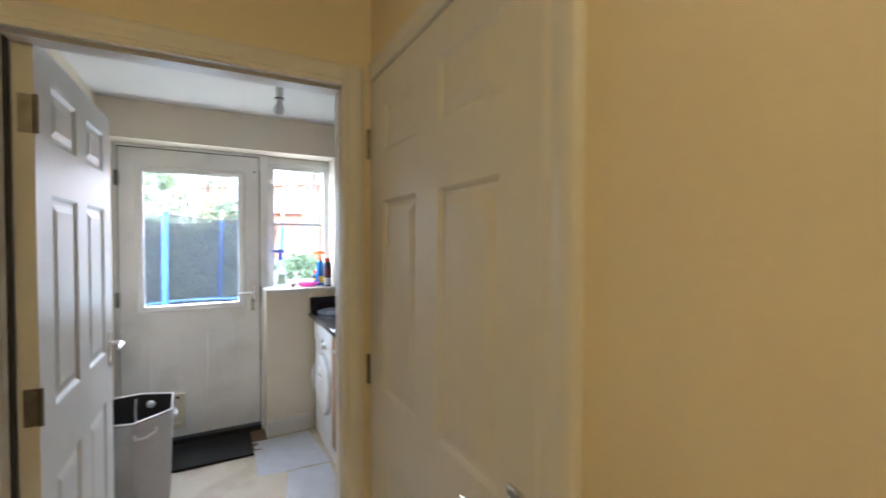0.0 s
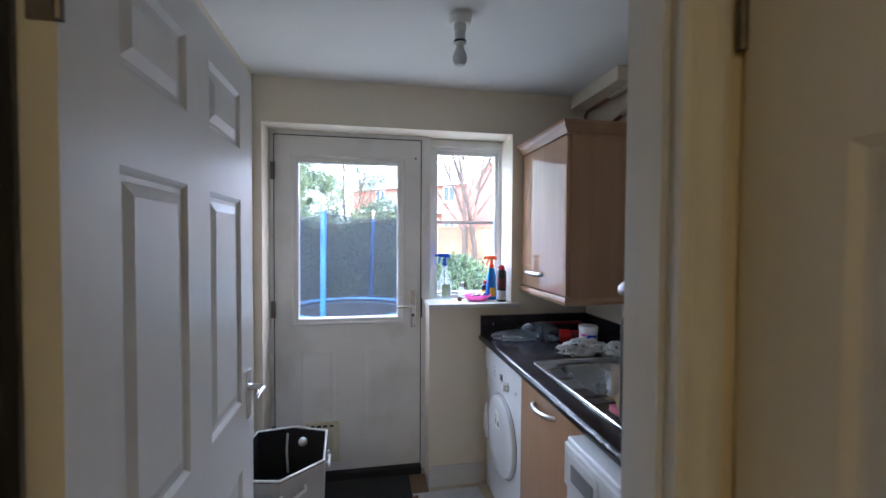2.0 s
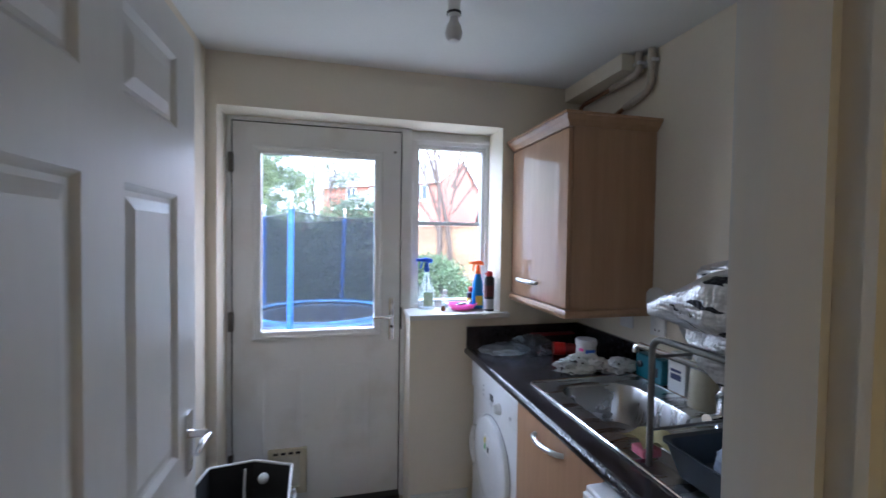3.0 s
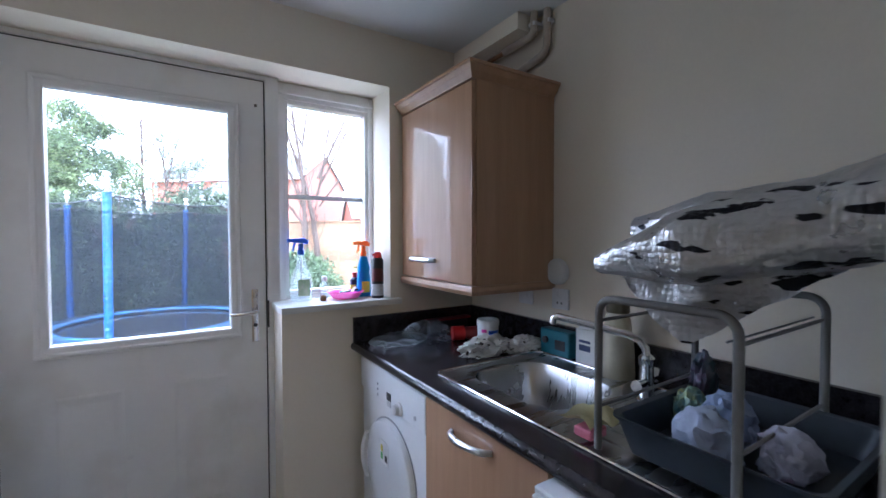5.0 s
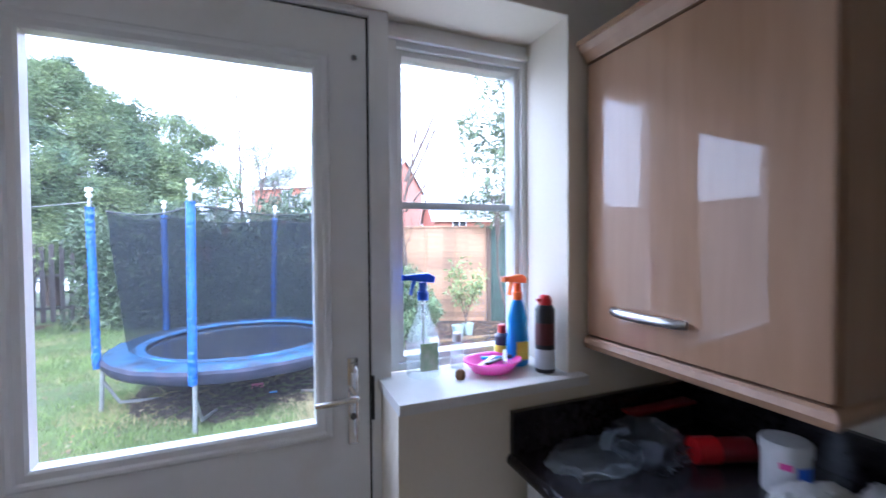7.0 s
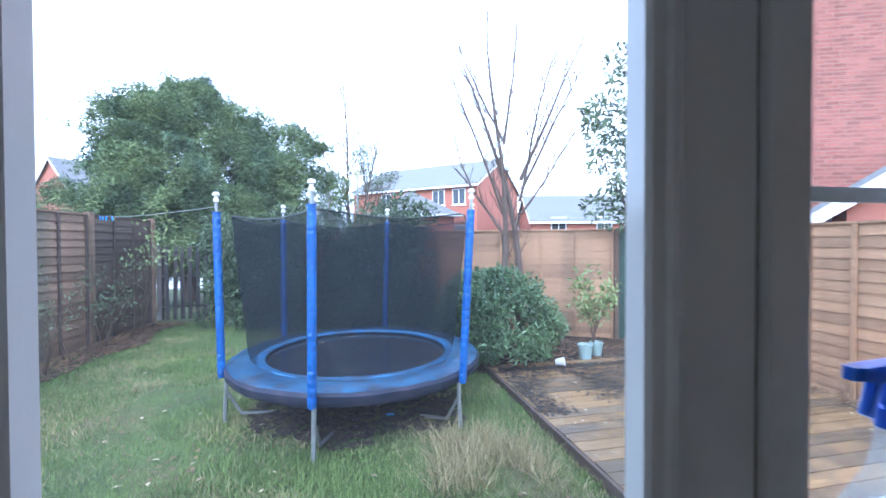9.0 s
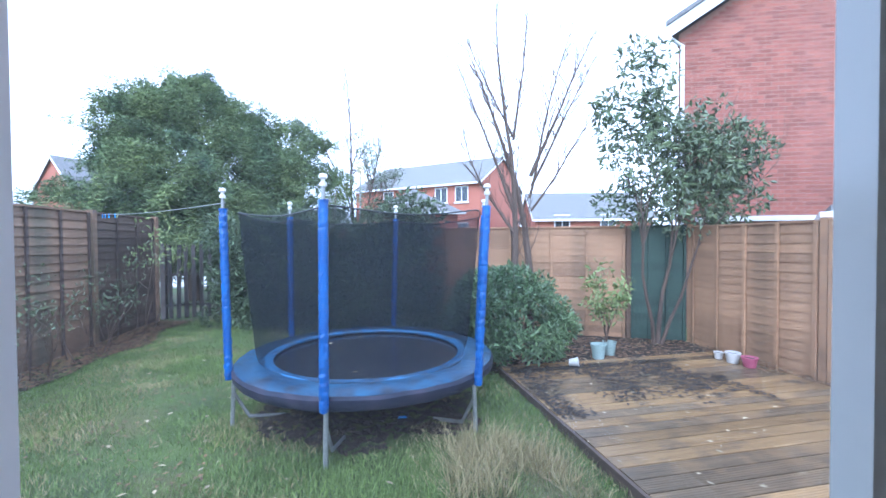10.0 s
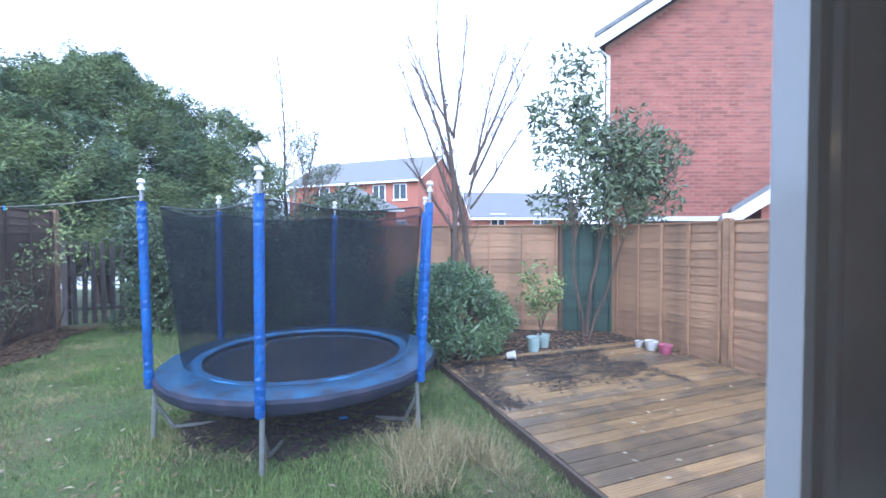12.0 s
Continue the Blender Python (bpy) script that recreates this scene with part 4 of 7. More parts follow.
# ---- foliage ----
def leaf_cloud(centres, radii, count, size, droop=0.0, aspect=2.2, flat=0.0, seed=1):
    """Leaves as bent quads scattered in clumps: returns one mesh."""
    r = np.random.default_rng(seed)
    centres, radii = np.asarray(centres, float), np.asarray(radii, float)
    pick = r.choice(len(centres), count, p=radii ** 2 / (radii ** 2).sum())
    d = r.normal(size=(count, 3))
    d /= np.linalg.norm(d, axis=1)[:, None]
    c = centres[pick] + d * (radii[pick] * r.uniform(0.35, 1.0, count) ** 0.5)[:, None]
    a = r.normal(size=(count, 3)) + d * 0.9
    a[:, 2] -= droop
    a[:, 2] *= 1 - flat
    a /= np.linalg.norm(a, axis=1)[:, None]
    b = np.cross(a, r.normal(size=(count, 3)))
    b /= np.linalg.norm(b, axis=1)[:, None]
    s = size * r.uniform(0.6, 1.35, count)
    up = np.cross(a, b) * (s * 0.16)[:, None]
    A, Bv = a * s[:, None], b * (s / aspect / 2)[:, None]
    v = np.stack([c, c + A * 0.5 + Bv - up, c + A, c + A * 0.5 - Bv - up], 1).reshape(-1, 3)
    f = np.arange(4 * count).reshape(-1, 4)
    f = np.concatenate([f[:, [0, 1, 2]], f[:, [0, 2, 3]]])
    return v.tolist(), f.tolist()


def foliage(name, parent, material, cloud, label=""):
    me = bpy.data.meshes.new(name)
    at = origin(parent)
    me.from_pydata([(x - at.x, y - at.y, z - at.z) for x, y, z in cloud[0]], [], cloud[1])
    me.materials.append(material)
    ob = new(name, me)
    ob.parent = parent
    return tagged(ob, label)


def limb(bm, p, way, length, r, depth, rand, tips, spread=0.55, up=0.25, kids=3, seg=6, shrink=0.62):
    """A tapering limb that bends and forks; collects its twig tips."""
    p, way = Vector(p), Vector(way).normalized()
    pts, rs = [p], [r]
    n = 5
    for i in range(n):
        way = (way + Vector((rand.uniform(-1, 1), rand.uniform(-1, 1), rand.uniform(-0.6, 0.9))) * 0.13 + Vector((0, 0, up * 0.10))).normalized()
        p = p + way * (length / n)
        pts.append(p)
        rs.append(r * (1 - 0.62 * (i + 1) / n))
    ring_tube(bm, pts, rs, max(3, seg))
    if depth <= 0:
        tips.append(pts[-1])
        tips.append(pts[3])
        return
    for k in range(kids):
        at = pts[rand.choice((2, 3, 4, 5))] if k else pts[-1]
        i = pts.index(at)
        side = Vector((rand.uniform(-1, 1), rand.uniform(-1, 1), rand.uniform(-0.3, 0.6))).normalized()
        limb(bm, at, way * (1 - spread) + side * spread + Vector((0, 0, up)), length * rand.uniform(0.5, 0.85) * (0.9 if k else 1), rs[i] * shrink * 1.25, depth - 1, rand, tips, spread, up, kids, seg - 1, shrink)


def tree(name, at, label, limbs, seed, category="tree", bark=None, depth=3, spread=0.5, up=0.3, kids=3, shrink=0.62):
    """limbs: rows of (offset, direction, length, radius)."""
    rand = random.Random(seed)
    ob = thing(name, at, label, category)
    bm, tips = B(), []
    for off, way, length, r in limbs:
        limb(bm, Vector(at) + Vector(off), way, length, r, depth, rand, tips, spread, up, kids, 8, shrink)
    part("trunk", bm, bark or M_BARK, ob)
    return ob, tips


# conifer mass behind the left corner
ob, tips = tree("conifer", (-4.9, 15.8, G), "large dense green conifer overhanging the corner fences", [((0, 0, 0), (0, 0, 1), 2.6, 0.22), ((0.9, -0.4, 0), (0.2, 0, 1), 2.2, 0.14)], 3, depth=1)
rr = random.Random(5)
cs, rs_ = [], []
for i in range(420):
    a, e = rr.uniform(0, 2 * math.pi), rr.random()
    z = 1.35 + 4.55 * e
    rad = (3.45 * (1 - (max(e - 0.25, 0) / 0.78) ** 2.0) + 0.15) * (0.82 + 0.34 * noise.noise((math.cos(a) * 1.5, math.sin(a) * 1.5, e * 3)))
    f = rr.uniform(0.66, 1.0)
    cs.append((-4.9 + math.cos(a) * rad * f, 15.8 + math.sin(a) * rad * f * 0.85, G + z))
    rs_.append(rr.uniform(0.20, 0.46))
for i in range(120):
    a, e = rr.uniform(0, 2 * math.pi), rr.random()
    rad = 1.55 * math.sqrt(max(1 - e ** 2, 0.02))
    cs.append((-2.30 + math.cos(a) * rad, 15.6 + math.sin(a) * rad, G + 0.9 + 3.9 * e))
    rs_.append(rr.uniform(0.18, 0.40))
for i in range(110):
    a, e = rr.uniform(0, 2 * math.pi), rr.random()
    rad = 1.7 * math.sqrt(max(1 - e ** 2, 0.02))
    cs.append((-3.45 + math.cos(a) * rad, 15.5 + math.sin(a) * rad, G + 1.2 + 3.95 * e))
    rs_.append(rr.uniform(0.20, 0.42))
for i in range(230):
    cs.append((rr.uniform(-5.9, -1.9), rr.uniform(13.75, 15.4), G + rr.uniform(0.95, 2.5)))
    rs_.append(rr.uniform(0.22, 0.42))
for i in range(330):
    # feathery plumes that break the outline
    c, out = rr.choice([c for c in cs[:540] if c[2] > 2.5]), rr.uniform(0.25, 0.70)
    d = Vector((c[0] + 4.4, (c[1] - 15.7), (c[2] - 2.4) * 0.9)).normalized()
    for k in range(1, 5):
        cs.append((c[0] + d.x * out * k / 2.6, c[1] + d.y * out * k / 2.6, c[2] + d.z * out * k / 2.6 - 0.025 * k * k))
        rs_.append(0.20 - 0.035 * k)
foliage("crown", ob, M_CONIFER, leaf_cloud(cs, rs_, 330000, 0.095, droop=0.10, aspect=4.4, flat=0.5, seed=11), "feathery green and yellow-green sprays")
# dark evergreen mass between the trampoline and the back fence
def back_y(x):
    return 9.1 + (4.9 - x) * 0.4516


ob, tips = tree("hedge_shrub", (-0.8, back_y(-0.8) - 0.55, G), "dark overgrown evergreen hedge behind the trampoline", [((0, 0, 0), (0.1, 0, 1), 1.5, 0.05), ((0.7, -0.2, 0), (0.3, 0, 1), 1.3, 0.05), ((-0.8, 0.3, 0), (-0.2, 0, 1), 1.3, 0.05)], 4, category="hedge", depth=1)
cs = []
for i in range(310):
    x = rr.uniform(-3.0, 1.0)
    cs.append((x, back_y(x) - rr.uniform(0.25, 0.85), G + rr.uniform(0.1, 2.0 + 0.5 * noise.noise((x, 0, 0)))))
foliage("crown", ob, M_HEDGE, leaf_cloud(cs, [rr.uniform(0.16, 0.34) for c in cs], 36000, 0.10, droop=0.2, aspect=2.4, seed=12))
single("pavement", boxed(-16, -2.4, 19.5, 27, G - 0.05, G + 0.03), M_CONCRETE, "pale concrete drive beyond the garden", "pavement", kind="structure", smooth=False)

# birch, bare tree, laurel, rhododendron
def wand_tree(name, at, label, leaders, seed, twig=0.5, every=0.13, bark=None, thick=1.0):
    """A bare tree of long rising leaders set with fine twigs; leaders: rows of (offset, direction, length, radius)."""
    rand = random.Random(seed)
    ob = thing(name, at, label, "tree")
    wood_bm, twig_bm, tips = B(), B(), []

    def run(bm, p, way, length, r, n, seg, bend, tip):
        p, way = Vector(p), Vector(way).normalized()
        pts, rs = [p], [r]
        for k in range(n):
            way = (way + Vector((rand.uniform(-1, 1), rand.uniform(-1, 1), rand.uniform(-0.4, 0.9))) * bend).normalized()
            p = p + way * (length / n)
            pts.append(p)
            rs.append(r + (tip - r) * ((k + 1) / n) ** 0.8)
        ring_tube(bm, pts, rs, seg)
        return pts, rs

    for off, way, length, r in leaders:
        pts, rs = run(wood_bm, Vector(at) + Vector(off), way, length, r, 14, 7, 0.075, 0.006)
        s_ = 0.24 * length
        while s_ < length:
            k = min(int(s_ / length * 14), 13)
            c, f = pts[k].lerp(pts[k + 1], s_ / length * 14 - k), 1 - 0.6 * s_ / length
            side = Vector((rand.uniform(-1, 1), rand.uniform(-1, 1), 0)).normalized()
            w = (pts[k + 1] - pts[k]).normalized() * 0.75 + side * rand.uniform(0.35, 0.7) + Vector((0, 0, 0.25))
            tp, tr_ = run(twig_bm, c, w, twig * f * rand.uniform(0.5, 1.5), min(0.009 * thick, rs[k] * 0.7), 5, 4, 0.12, 0.0038 * thick)
            tips.append(tp[-1])
            for q in (1, 2, 3, 4):
                if rand.random() < 0.7:
                    side = Vector((rand.uniform(-1, 1), rand.uniform(-1, 1), rand.uniform(-0.2, 0.7))).normalized()
                    run(twig_bm, tp[q], (tp[q + 1] - tp[q]).normalized() + side * 0.7, twig * f * rand.uniform(0.2, 0.55), 0.0052 * thick, 3, 3, 0.12, 0.0032 * thick)
            s_ += every * rand.uniform(0.6, 1.4)
    part("trunk", wood_bm, bark or M_TWIG, ob)
    part("twigs", twig_bm, bark or M_TWIG, ob, "fine bare twigs")
    return ob, tips


ob, tips = wand_tree("birch", (-0.6, 18.2, G), "slender bare birch with a few catkins", [((0, 0, 0), (0.0, 0, 1), 7.4, 0.075), ((0.30, 0.2, 0), (0.07, 0, 1), 6.0, 0.05), ((0.0, 0.1, 2.2), (-0.25, 0, 1), 3.4, 0.035), ((0.3, 0.1, 2.4), (0.30, 0.1, 1), 3.0, 0.035), ((0.3, 0.1, 2.0), (0.6, 0.1, 1), 2.2, 0.03)], 21, twig=1.2, every=0.10, thick=1.7)
foliage("crown", ob, M_LAUREL, leaf_cloud([t for t in tips if t.z < 5.0 and t.x > -0.6], [0.22] * len([t for t in tips if t.z < 5.0 and t.x > -0.6]), 2600, 0.085, seed=13))
wand_tree("bare_tree", (2.22, 9.55, G), "bare multi-stemmed deciduous tree in winter",
          [((0.0, 0, 0), (-0.02, 0, 1), 5.3, 0.072), ((0.22, 0.05, 0), (0.05, 0.05, 1), 4.9, 0.080), ((0.26, 0.05, 2.65), (0.43, 0.0, 1), 2.5, 0.034), ((0.02, 0, 1.9), (-0.42, -0.1, 1), 2.6, 0.030),
           ((0.0, 0, 1.7), (-0.84, 0.1, 1), 1.8, 0.024), ((-0.05, 0, 3.25), (-0.45, 0.1, 1), 1.6, 0.022), ((0.28, 0.05, 2.5), (0.58, 0.15, 1), 2.4, 0.028), ((-0.04, 0, 3.2), (0.12, -0.15, 1), 1.9, 0.024),
           ((0.27, 0.05, 2.1), (0.68, -0.1, 1), 1.8, 0.022), ((0.24, 0.05, 2.3), (0.18, -0.2, 1), 2.4, 0.026)], 8, twig=0.62, every=0.095)
ob, tips = tree("laurel_tree", (4.20, 8.95, G), "evergreen laurel tree with a loose glossy crown", [((0, 0, 0), (-0.30, 0, 1), 1.9, 0.030), ((0.10, 0.05, 0), (0.10, 0.1, 1), 2.1, 0.036), ((0.12, 0, 0), (0.26, 0.05, 1), 2.0, 0.028)], 15, depth=2, spread=0.36, up=0.3, kids=4)
cs, rs_ = [], []
for i in range(125):
    a, b_, c = rr.gauss(0, 1), rr.gauss(0, 1), rr.gauss(0, 1)
    n_ = math.sqrt(a * a + b_ * b_ + c * c)
    f = rr.uniform(0.35, 1.0)
    cs.append((4.95 + 1.15 * f * a / n_, 9.0 + 0.75 * f * b_ / n_, 2.62 + 1.25 * f * c / n_))
    rs_.append(rr.uniform(0.09, 0.24))
for i in range(30):
    cs.append((3.95 + rr.uniform(-0.38, 0.38), 9.1 + rr.uniform(-0.3, 0.3), rr.uniform(1.5, 4.5)))
    rs_.append(rr.uniform(0.12, 0.26))
foliage("crown", ob, M_LAUREL, leaf_cloud(cs, rs_, 7600, 0.108, droop=0.3, aspect=2.4, seed=14))
ob, tips = tree("rhododendron", (1.75, 8.75, G), "dense rounded rhododendron bush", [((0, 0, 0), (0.2, 0, 1), 0.5, 0.04), ((0, 0.1, 0), (-0.5, 0.1, 1), 0.5, 0.04), ((0.05, 0, 0), (0.6, -0.3, 1), 0.5, 0.035)], 17, category="bush", depth=2, spread=0.6, kids=4)
cs, rs_ = [], []
for i in range(120):
    a, e = rr.uniform(0, 2 * math.pi), rr.uniform(0.0, 1.0)
    rad = 0.80 * math.sqrt(max(1 - (e - 0.32) ** 2 / 0.48, 0.04)) * rr.uniform(0.75, 1.05)
    cs.append((1.78 + math.cos(a) * rad, 8.75 + math.sin(a) * rad, G + 0.12 + 1.02 * e))
    rs_.append(rr.uniform(0.12, 0.22))
foliage("crown", ob, M_RHODO, leaf_cloud(cs, rs_, 14500, 0.084, droop=-0.1, aspect=2.6, seed=16))

# ---- trampoline ----
tr = thing("trampoline", (TC.x, TC.y, G), "round blue trampoline with a black safety net and padded poles", "trampoline")
RZ, RO, RI = 0.355, 1.235, 0.905
POLES = [radians(-164 + 60 * k) for k in range(6)]
part("jumping_mat", turned((TC.x, TC.y, RZ - 0.02), ((RI + 0.03, 0), (RI + 0.03, 0.006), (0.02, 0.001)), 64), M_JUMP, tr, "wet black jumping mat")
bm = B()
n = 96
rows = []
for r, z in ((RI, 0.000), (RI + 0.02, 0.020), (RI + 0.12, 0.024), (RO - 0.06, 0.020), (RO - 0.01, 0.004)):
    rows.append([bm.verts.new((TC.x + (r + 0.008 * noise.noise((k * 0.7, r, 1))) * math.cos(2 * math.pi * k / n), TC.y + (r + 0.008 * noise.noise((k * 0.7, r, 1))) * math.sin(2 * math.pi * k / n), RZ + z + 0.010 * noise.noise((k * 0.5, r * 4, 2)))) for k in range(n)])
for a, b_ in zip(rows, rows[1:]):
    for k in range(n):
        bm.faces.new((a[k], a[(k + 1) % n], b_[(k + 1) % n], b_[k]))
part("safety_pad", bm, M_PAD, tr, "faded wrinkled blue safety pad")
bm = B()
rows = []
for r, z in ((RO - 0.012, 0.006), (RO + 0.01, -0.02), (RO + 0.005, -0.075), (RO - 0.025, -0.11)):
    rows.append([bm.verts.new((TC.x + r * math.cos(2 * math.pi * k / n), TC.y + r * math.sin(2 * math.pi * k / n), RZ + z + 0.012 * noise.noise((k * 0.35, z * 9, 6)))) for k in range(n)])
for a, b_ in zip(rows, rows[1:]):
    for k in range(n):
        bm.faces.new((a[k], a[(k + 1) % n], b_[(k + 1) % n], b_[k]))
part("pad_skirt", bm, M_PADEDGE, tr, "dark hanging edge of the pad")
bm = B()
rows = []
for r, z in ((RI + 0.005, 0.012), (RI + 0.022, 0.027), (RI + 0.055, 0.030), (RI + 0.070, 0.022)):
    rows.append([bm.verts.new((TC.x + (r + (0.02 if r > RI + 0.05 else 0.004) * noise.noise((k * 0.3, 1, 5))) * math.cos(2 * math.pi * k / n), TC.y + (r + (0.02 if r > RI + 0.05 else 0.004) * noise.noise((k * 0.3, 1, 5))) * math.sin(2 * math.pi * k / n), RZ + z + 0.010 * noise.noise((k * 0.5, RI * 4, 2)))) for k in range(n)])
for a, b_ in zip(rows, rows[1:]):
    for k in range(n):
        bm.faces.new((a[k], a[(k + 1) % n], b_[(k + 1) % n], b_[k]))
part("pad_inner_band", bm, M_PADRIM, tr, "brighter blue inner band of the pad")
part("pad_inner_edge", tubed([(TC.x + (RI + 0.004) * math.cos(2 * math.pi * k / 80), TC.y + (RI + 0.004) * math.sin(2 * math.pi * k / 80), RZ + 0.012 + 0.006 * noise.noise((k * 0.6, 3, 1))) for k in range(81)], 0.014, 8), M_PADRIM, tr, "pale blue inner edge of the pad")
part("ring_tube", tubed([(TC.x + 1.19 * math.cos(2 * math.pi * k / 64), TC.y + 1.19 * math.sin(2 * math.pi * k / 64), RZ - 0.035) for k in range(65)], 0.02, 8), M_GALV, tr)
tops = []
for a in POLES:
    c, s = math.cos(a), math.sin(a)
    def on(r, z, c=c, s=s):
        return (TC.x + r * c, TC.y + r * s, z)
    lean = 0.02
    part("leg", tubed([on(1.24, G), on(1.22, RZ - 0.05)], 0.019, 8), M_GALV, tr)
    part("foot_tube", tubed([on(1.22, G + 0.28), on(1.10, G + 0.06), on(0.80, G + 0.02)], 0.016, 6), M_GALV, tr)
    pts, rad = [], []
    for i in range(70):
        f = i / 69
        pts.append(Vector(on(1.262 + 0.055 * f, RZ - 0.09 + 1.50 * f)) + Vector((0.03 * f, 0, 0)))
        rad.append(0.034 + 0.0010 * math.sin(i * 1.9 + a) + 0.0012 * math.sin(i * 4.3))
    bm = tubed(pts, rad, 14)
    for v in bm.verts:
        v.co += noise.noise_vector(v.co * 42) * 0.0055
    sleeve = part("foam_sleeve", bm, M_BLUE, tr, "wrinkled blue padded pole sleeve", smooth=False)
    part("pole_top", tubed([Vector(on(1.317, RZ + 1.40)) + Vector((0.03, 0, 0)), Vector(on(1.320, RZ + 1.515)) + Vector((0.032, 0, 0))], 0.014, 8), M_GALV, tr)
    cap = B()
    e = Vector(on(1.320, RZ + 1.50)) + Vector((0.032, 0, 0))
    lathe(cap, e, ((0.026, 0), (0.026, 0.025), (0.016, 0.03), (0.016, 0.05), (0.032, 0.058), (0.026, 0.085), (0.008, 0.09)), 10)
    part("pole_cap", cap, M_CAP, tr, "pale plastic pole cap")
    tops.append(Vector(on(1.262 + 0.05, RZ + 1.36)) + Vector((0.05, 0, 0)))
# net: hung between the poles, sagging inwards and along its top
bm = B()
rows = []
nz, nseg = 14, 96
for j in range(nz + 1):
    f = j / nz
    row = []
    for k in range(nseg):
        a = 2 * math.pi * k / nseg
        rel = ((a - POLES[0]) % (math.pi / 3)) / (math.pi / 3)
        pinch = math.sin(math.pi * rel)
        r = (1.02 + 0.20 * f ** 0.8) - 0.16 * pinch * f - 0.06 * pinch * (1 - f) + 0.015 * noise.noise((k * 0.4, j * 0.5, 3))
        z = RZ + 0.02 + (1.36 - 0.055 * pinch) * f
        row.append(bm.verts.new((TC.x + 0.045 * f + r * math.cos(a), TC.y + r * math.sin(a), z)))
    rows.append(row)
for a, b_ in zip(rows, rows[1:]):
    for k in range(nseg):
        bm.faces.new((a[k], a[(k + 1) % nseg], b_[(k + 1) % nseg], b_[k]))
part("safety_net", bm, M_NET, tr, "black mesh safety net")
part("net_cord", tubed([(TC.x + 0.045 + (1.22 - 0.16 * math.sin(math.pi * (((2 * math.pi * k / 96 - POLES[0]) % (math.pi / 3)) / (math.pi / 3)))) * math.cos(2 * math.pi * k / 96),
     TC.y + (1.22 - 0.16 * math.sin(math.pi * (((2 * math.pi * k / 96 - POLES[0]) % (math.pi / 3)) / (math.pi / 3)))) * math.sin(2 * math.pi * k / 96),
     RZ + 1.38 - 0.055 * math.sin(math.pi * (((2 * math.pi * k / 96 - POLES[0]) % (math.pi / 3)) / (math.pi / 3)))) for k in range(97)], 0.006, 5), M_DARKPL, tr, "black top cord of the net")

# washing line from the trampoline to the left fence
line_pts = [Vector((-4.4, 10.9, 1.93)).lerp(Vector(tops[0]) + Vector((0, 0, 0.10)), i / 12) - Vector((0, 0, 0.03 * math.sin(math.pi * i / 12))) for i in range(13)]
single("washing_line", tubed(line_pts, 0.004, 5), M_GALV, "thin wire washing line tied to the trampoline", "washing line", at=tuple(line_pts[0]))

# ---- fences ----
def feather_panel(fence, p, q, z0, z1, material, count=20, battens=3, upright=None, lip=0.015):
    """Overlapping horizontal slats between p and q, with upright battens on the side that faces the house."""
    p, q = Vector(p), Vector(q)
    way = (q - p).normalized()
    face = Vector((way.y, -way.x, 0))
    if face.dot(Vector((0, 5, 0)) - p) < 0:
        face = -face
    L = (q - p).length
    h = (z1 - z0) / count
    kinds = []
    for kind in range(4):
        bm = B()
        rows = []
        for k in range(11):
            x = L * k / 10
            dip = 0.016 * noise.noise((x * 2.3 + 9 * kind, p.y + p.x, kind)) + 0.008 * noise.noise((x * 7, kind, p.y))
            rows.append([bm.verts.new(c) for c in ((x, -lip, dip), (x, 0.004, h * 1.2), (x, 0.008, h * 1.2), (x, 0.012 - lip, dip))])
        for r0, r1 in zip(rows, rows[1:]):
            for k in range(4):
                bm.faces.new((r0[k], r0[(k + 1) % 4], r1[(k + 1) % 4], r1[k]))
        for r0 in (rows[0], rows[-1]):
            bm.faces.new(r0)
        bmesh.ops.recalc_face_normals(bm, faces=bm.faces)
        kinds.append(finish("slat", bm, material))
    turn = Matrix((( way.x, -face.x, 0, 0), (way.y, -face.y, 0, 0), (0, 0, 1, 0), (0, 0, 0, 1)))
    for i in range(count):
        ob = new("slat", random.choice(kinds))
        ob.parent = fence
        ob.matrix_basis = Matrix.Translation(p + Vector((0, 0, z0 + i * h + random.uniform(-0.004, 0.004))) - fence.location) @ turn @ pose(0, 0, 0, 0, random.uniform(-0.12, 0.12), 0)
    bm = B()
    box(bm, 0, 0.038, -0.046, -0.018, z0 - p.z, z1 - p.z + 0.01)
    bt = finish("batten", bm, upright or material)
    for i in range(battens):
        ob = new("batten", bt)
        ob.parent = fence
        ob.matrix_basis = Matrix.Translation(p + way * ((L - 0.038) * i / max(battens - 1, 1)) - fence.location) @ turn
    bm = B()
    box(bm, -0.01, L + 0.01, -0.03, 0.02, z1 - p.z + 0.01, z1 - p.z + 0.035)
    ob = new("capping", finish("capping", bm, material))
    ob.parent = fence
    ob.matrix_basis = Matrix.Translation(p - fence.location) @ turn


def post(fence, p, z1, material, size=0.085):
    bm = B()
    box(bm, p[0] - size / 2, p[0] + size / 2, p[1] - size / 2, p[1] + size / 2, G - 0.02, z1, bevel=0.004)
    part("post", bm, material, fence, smooth=False)


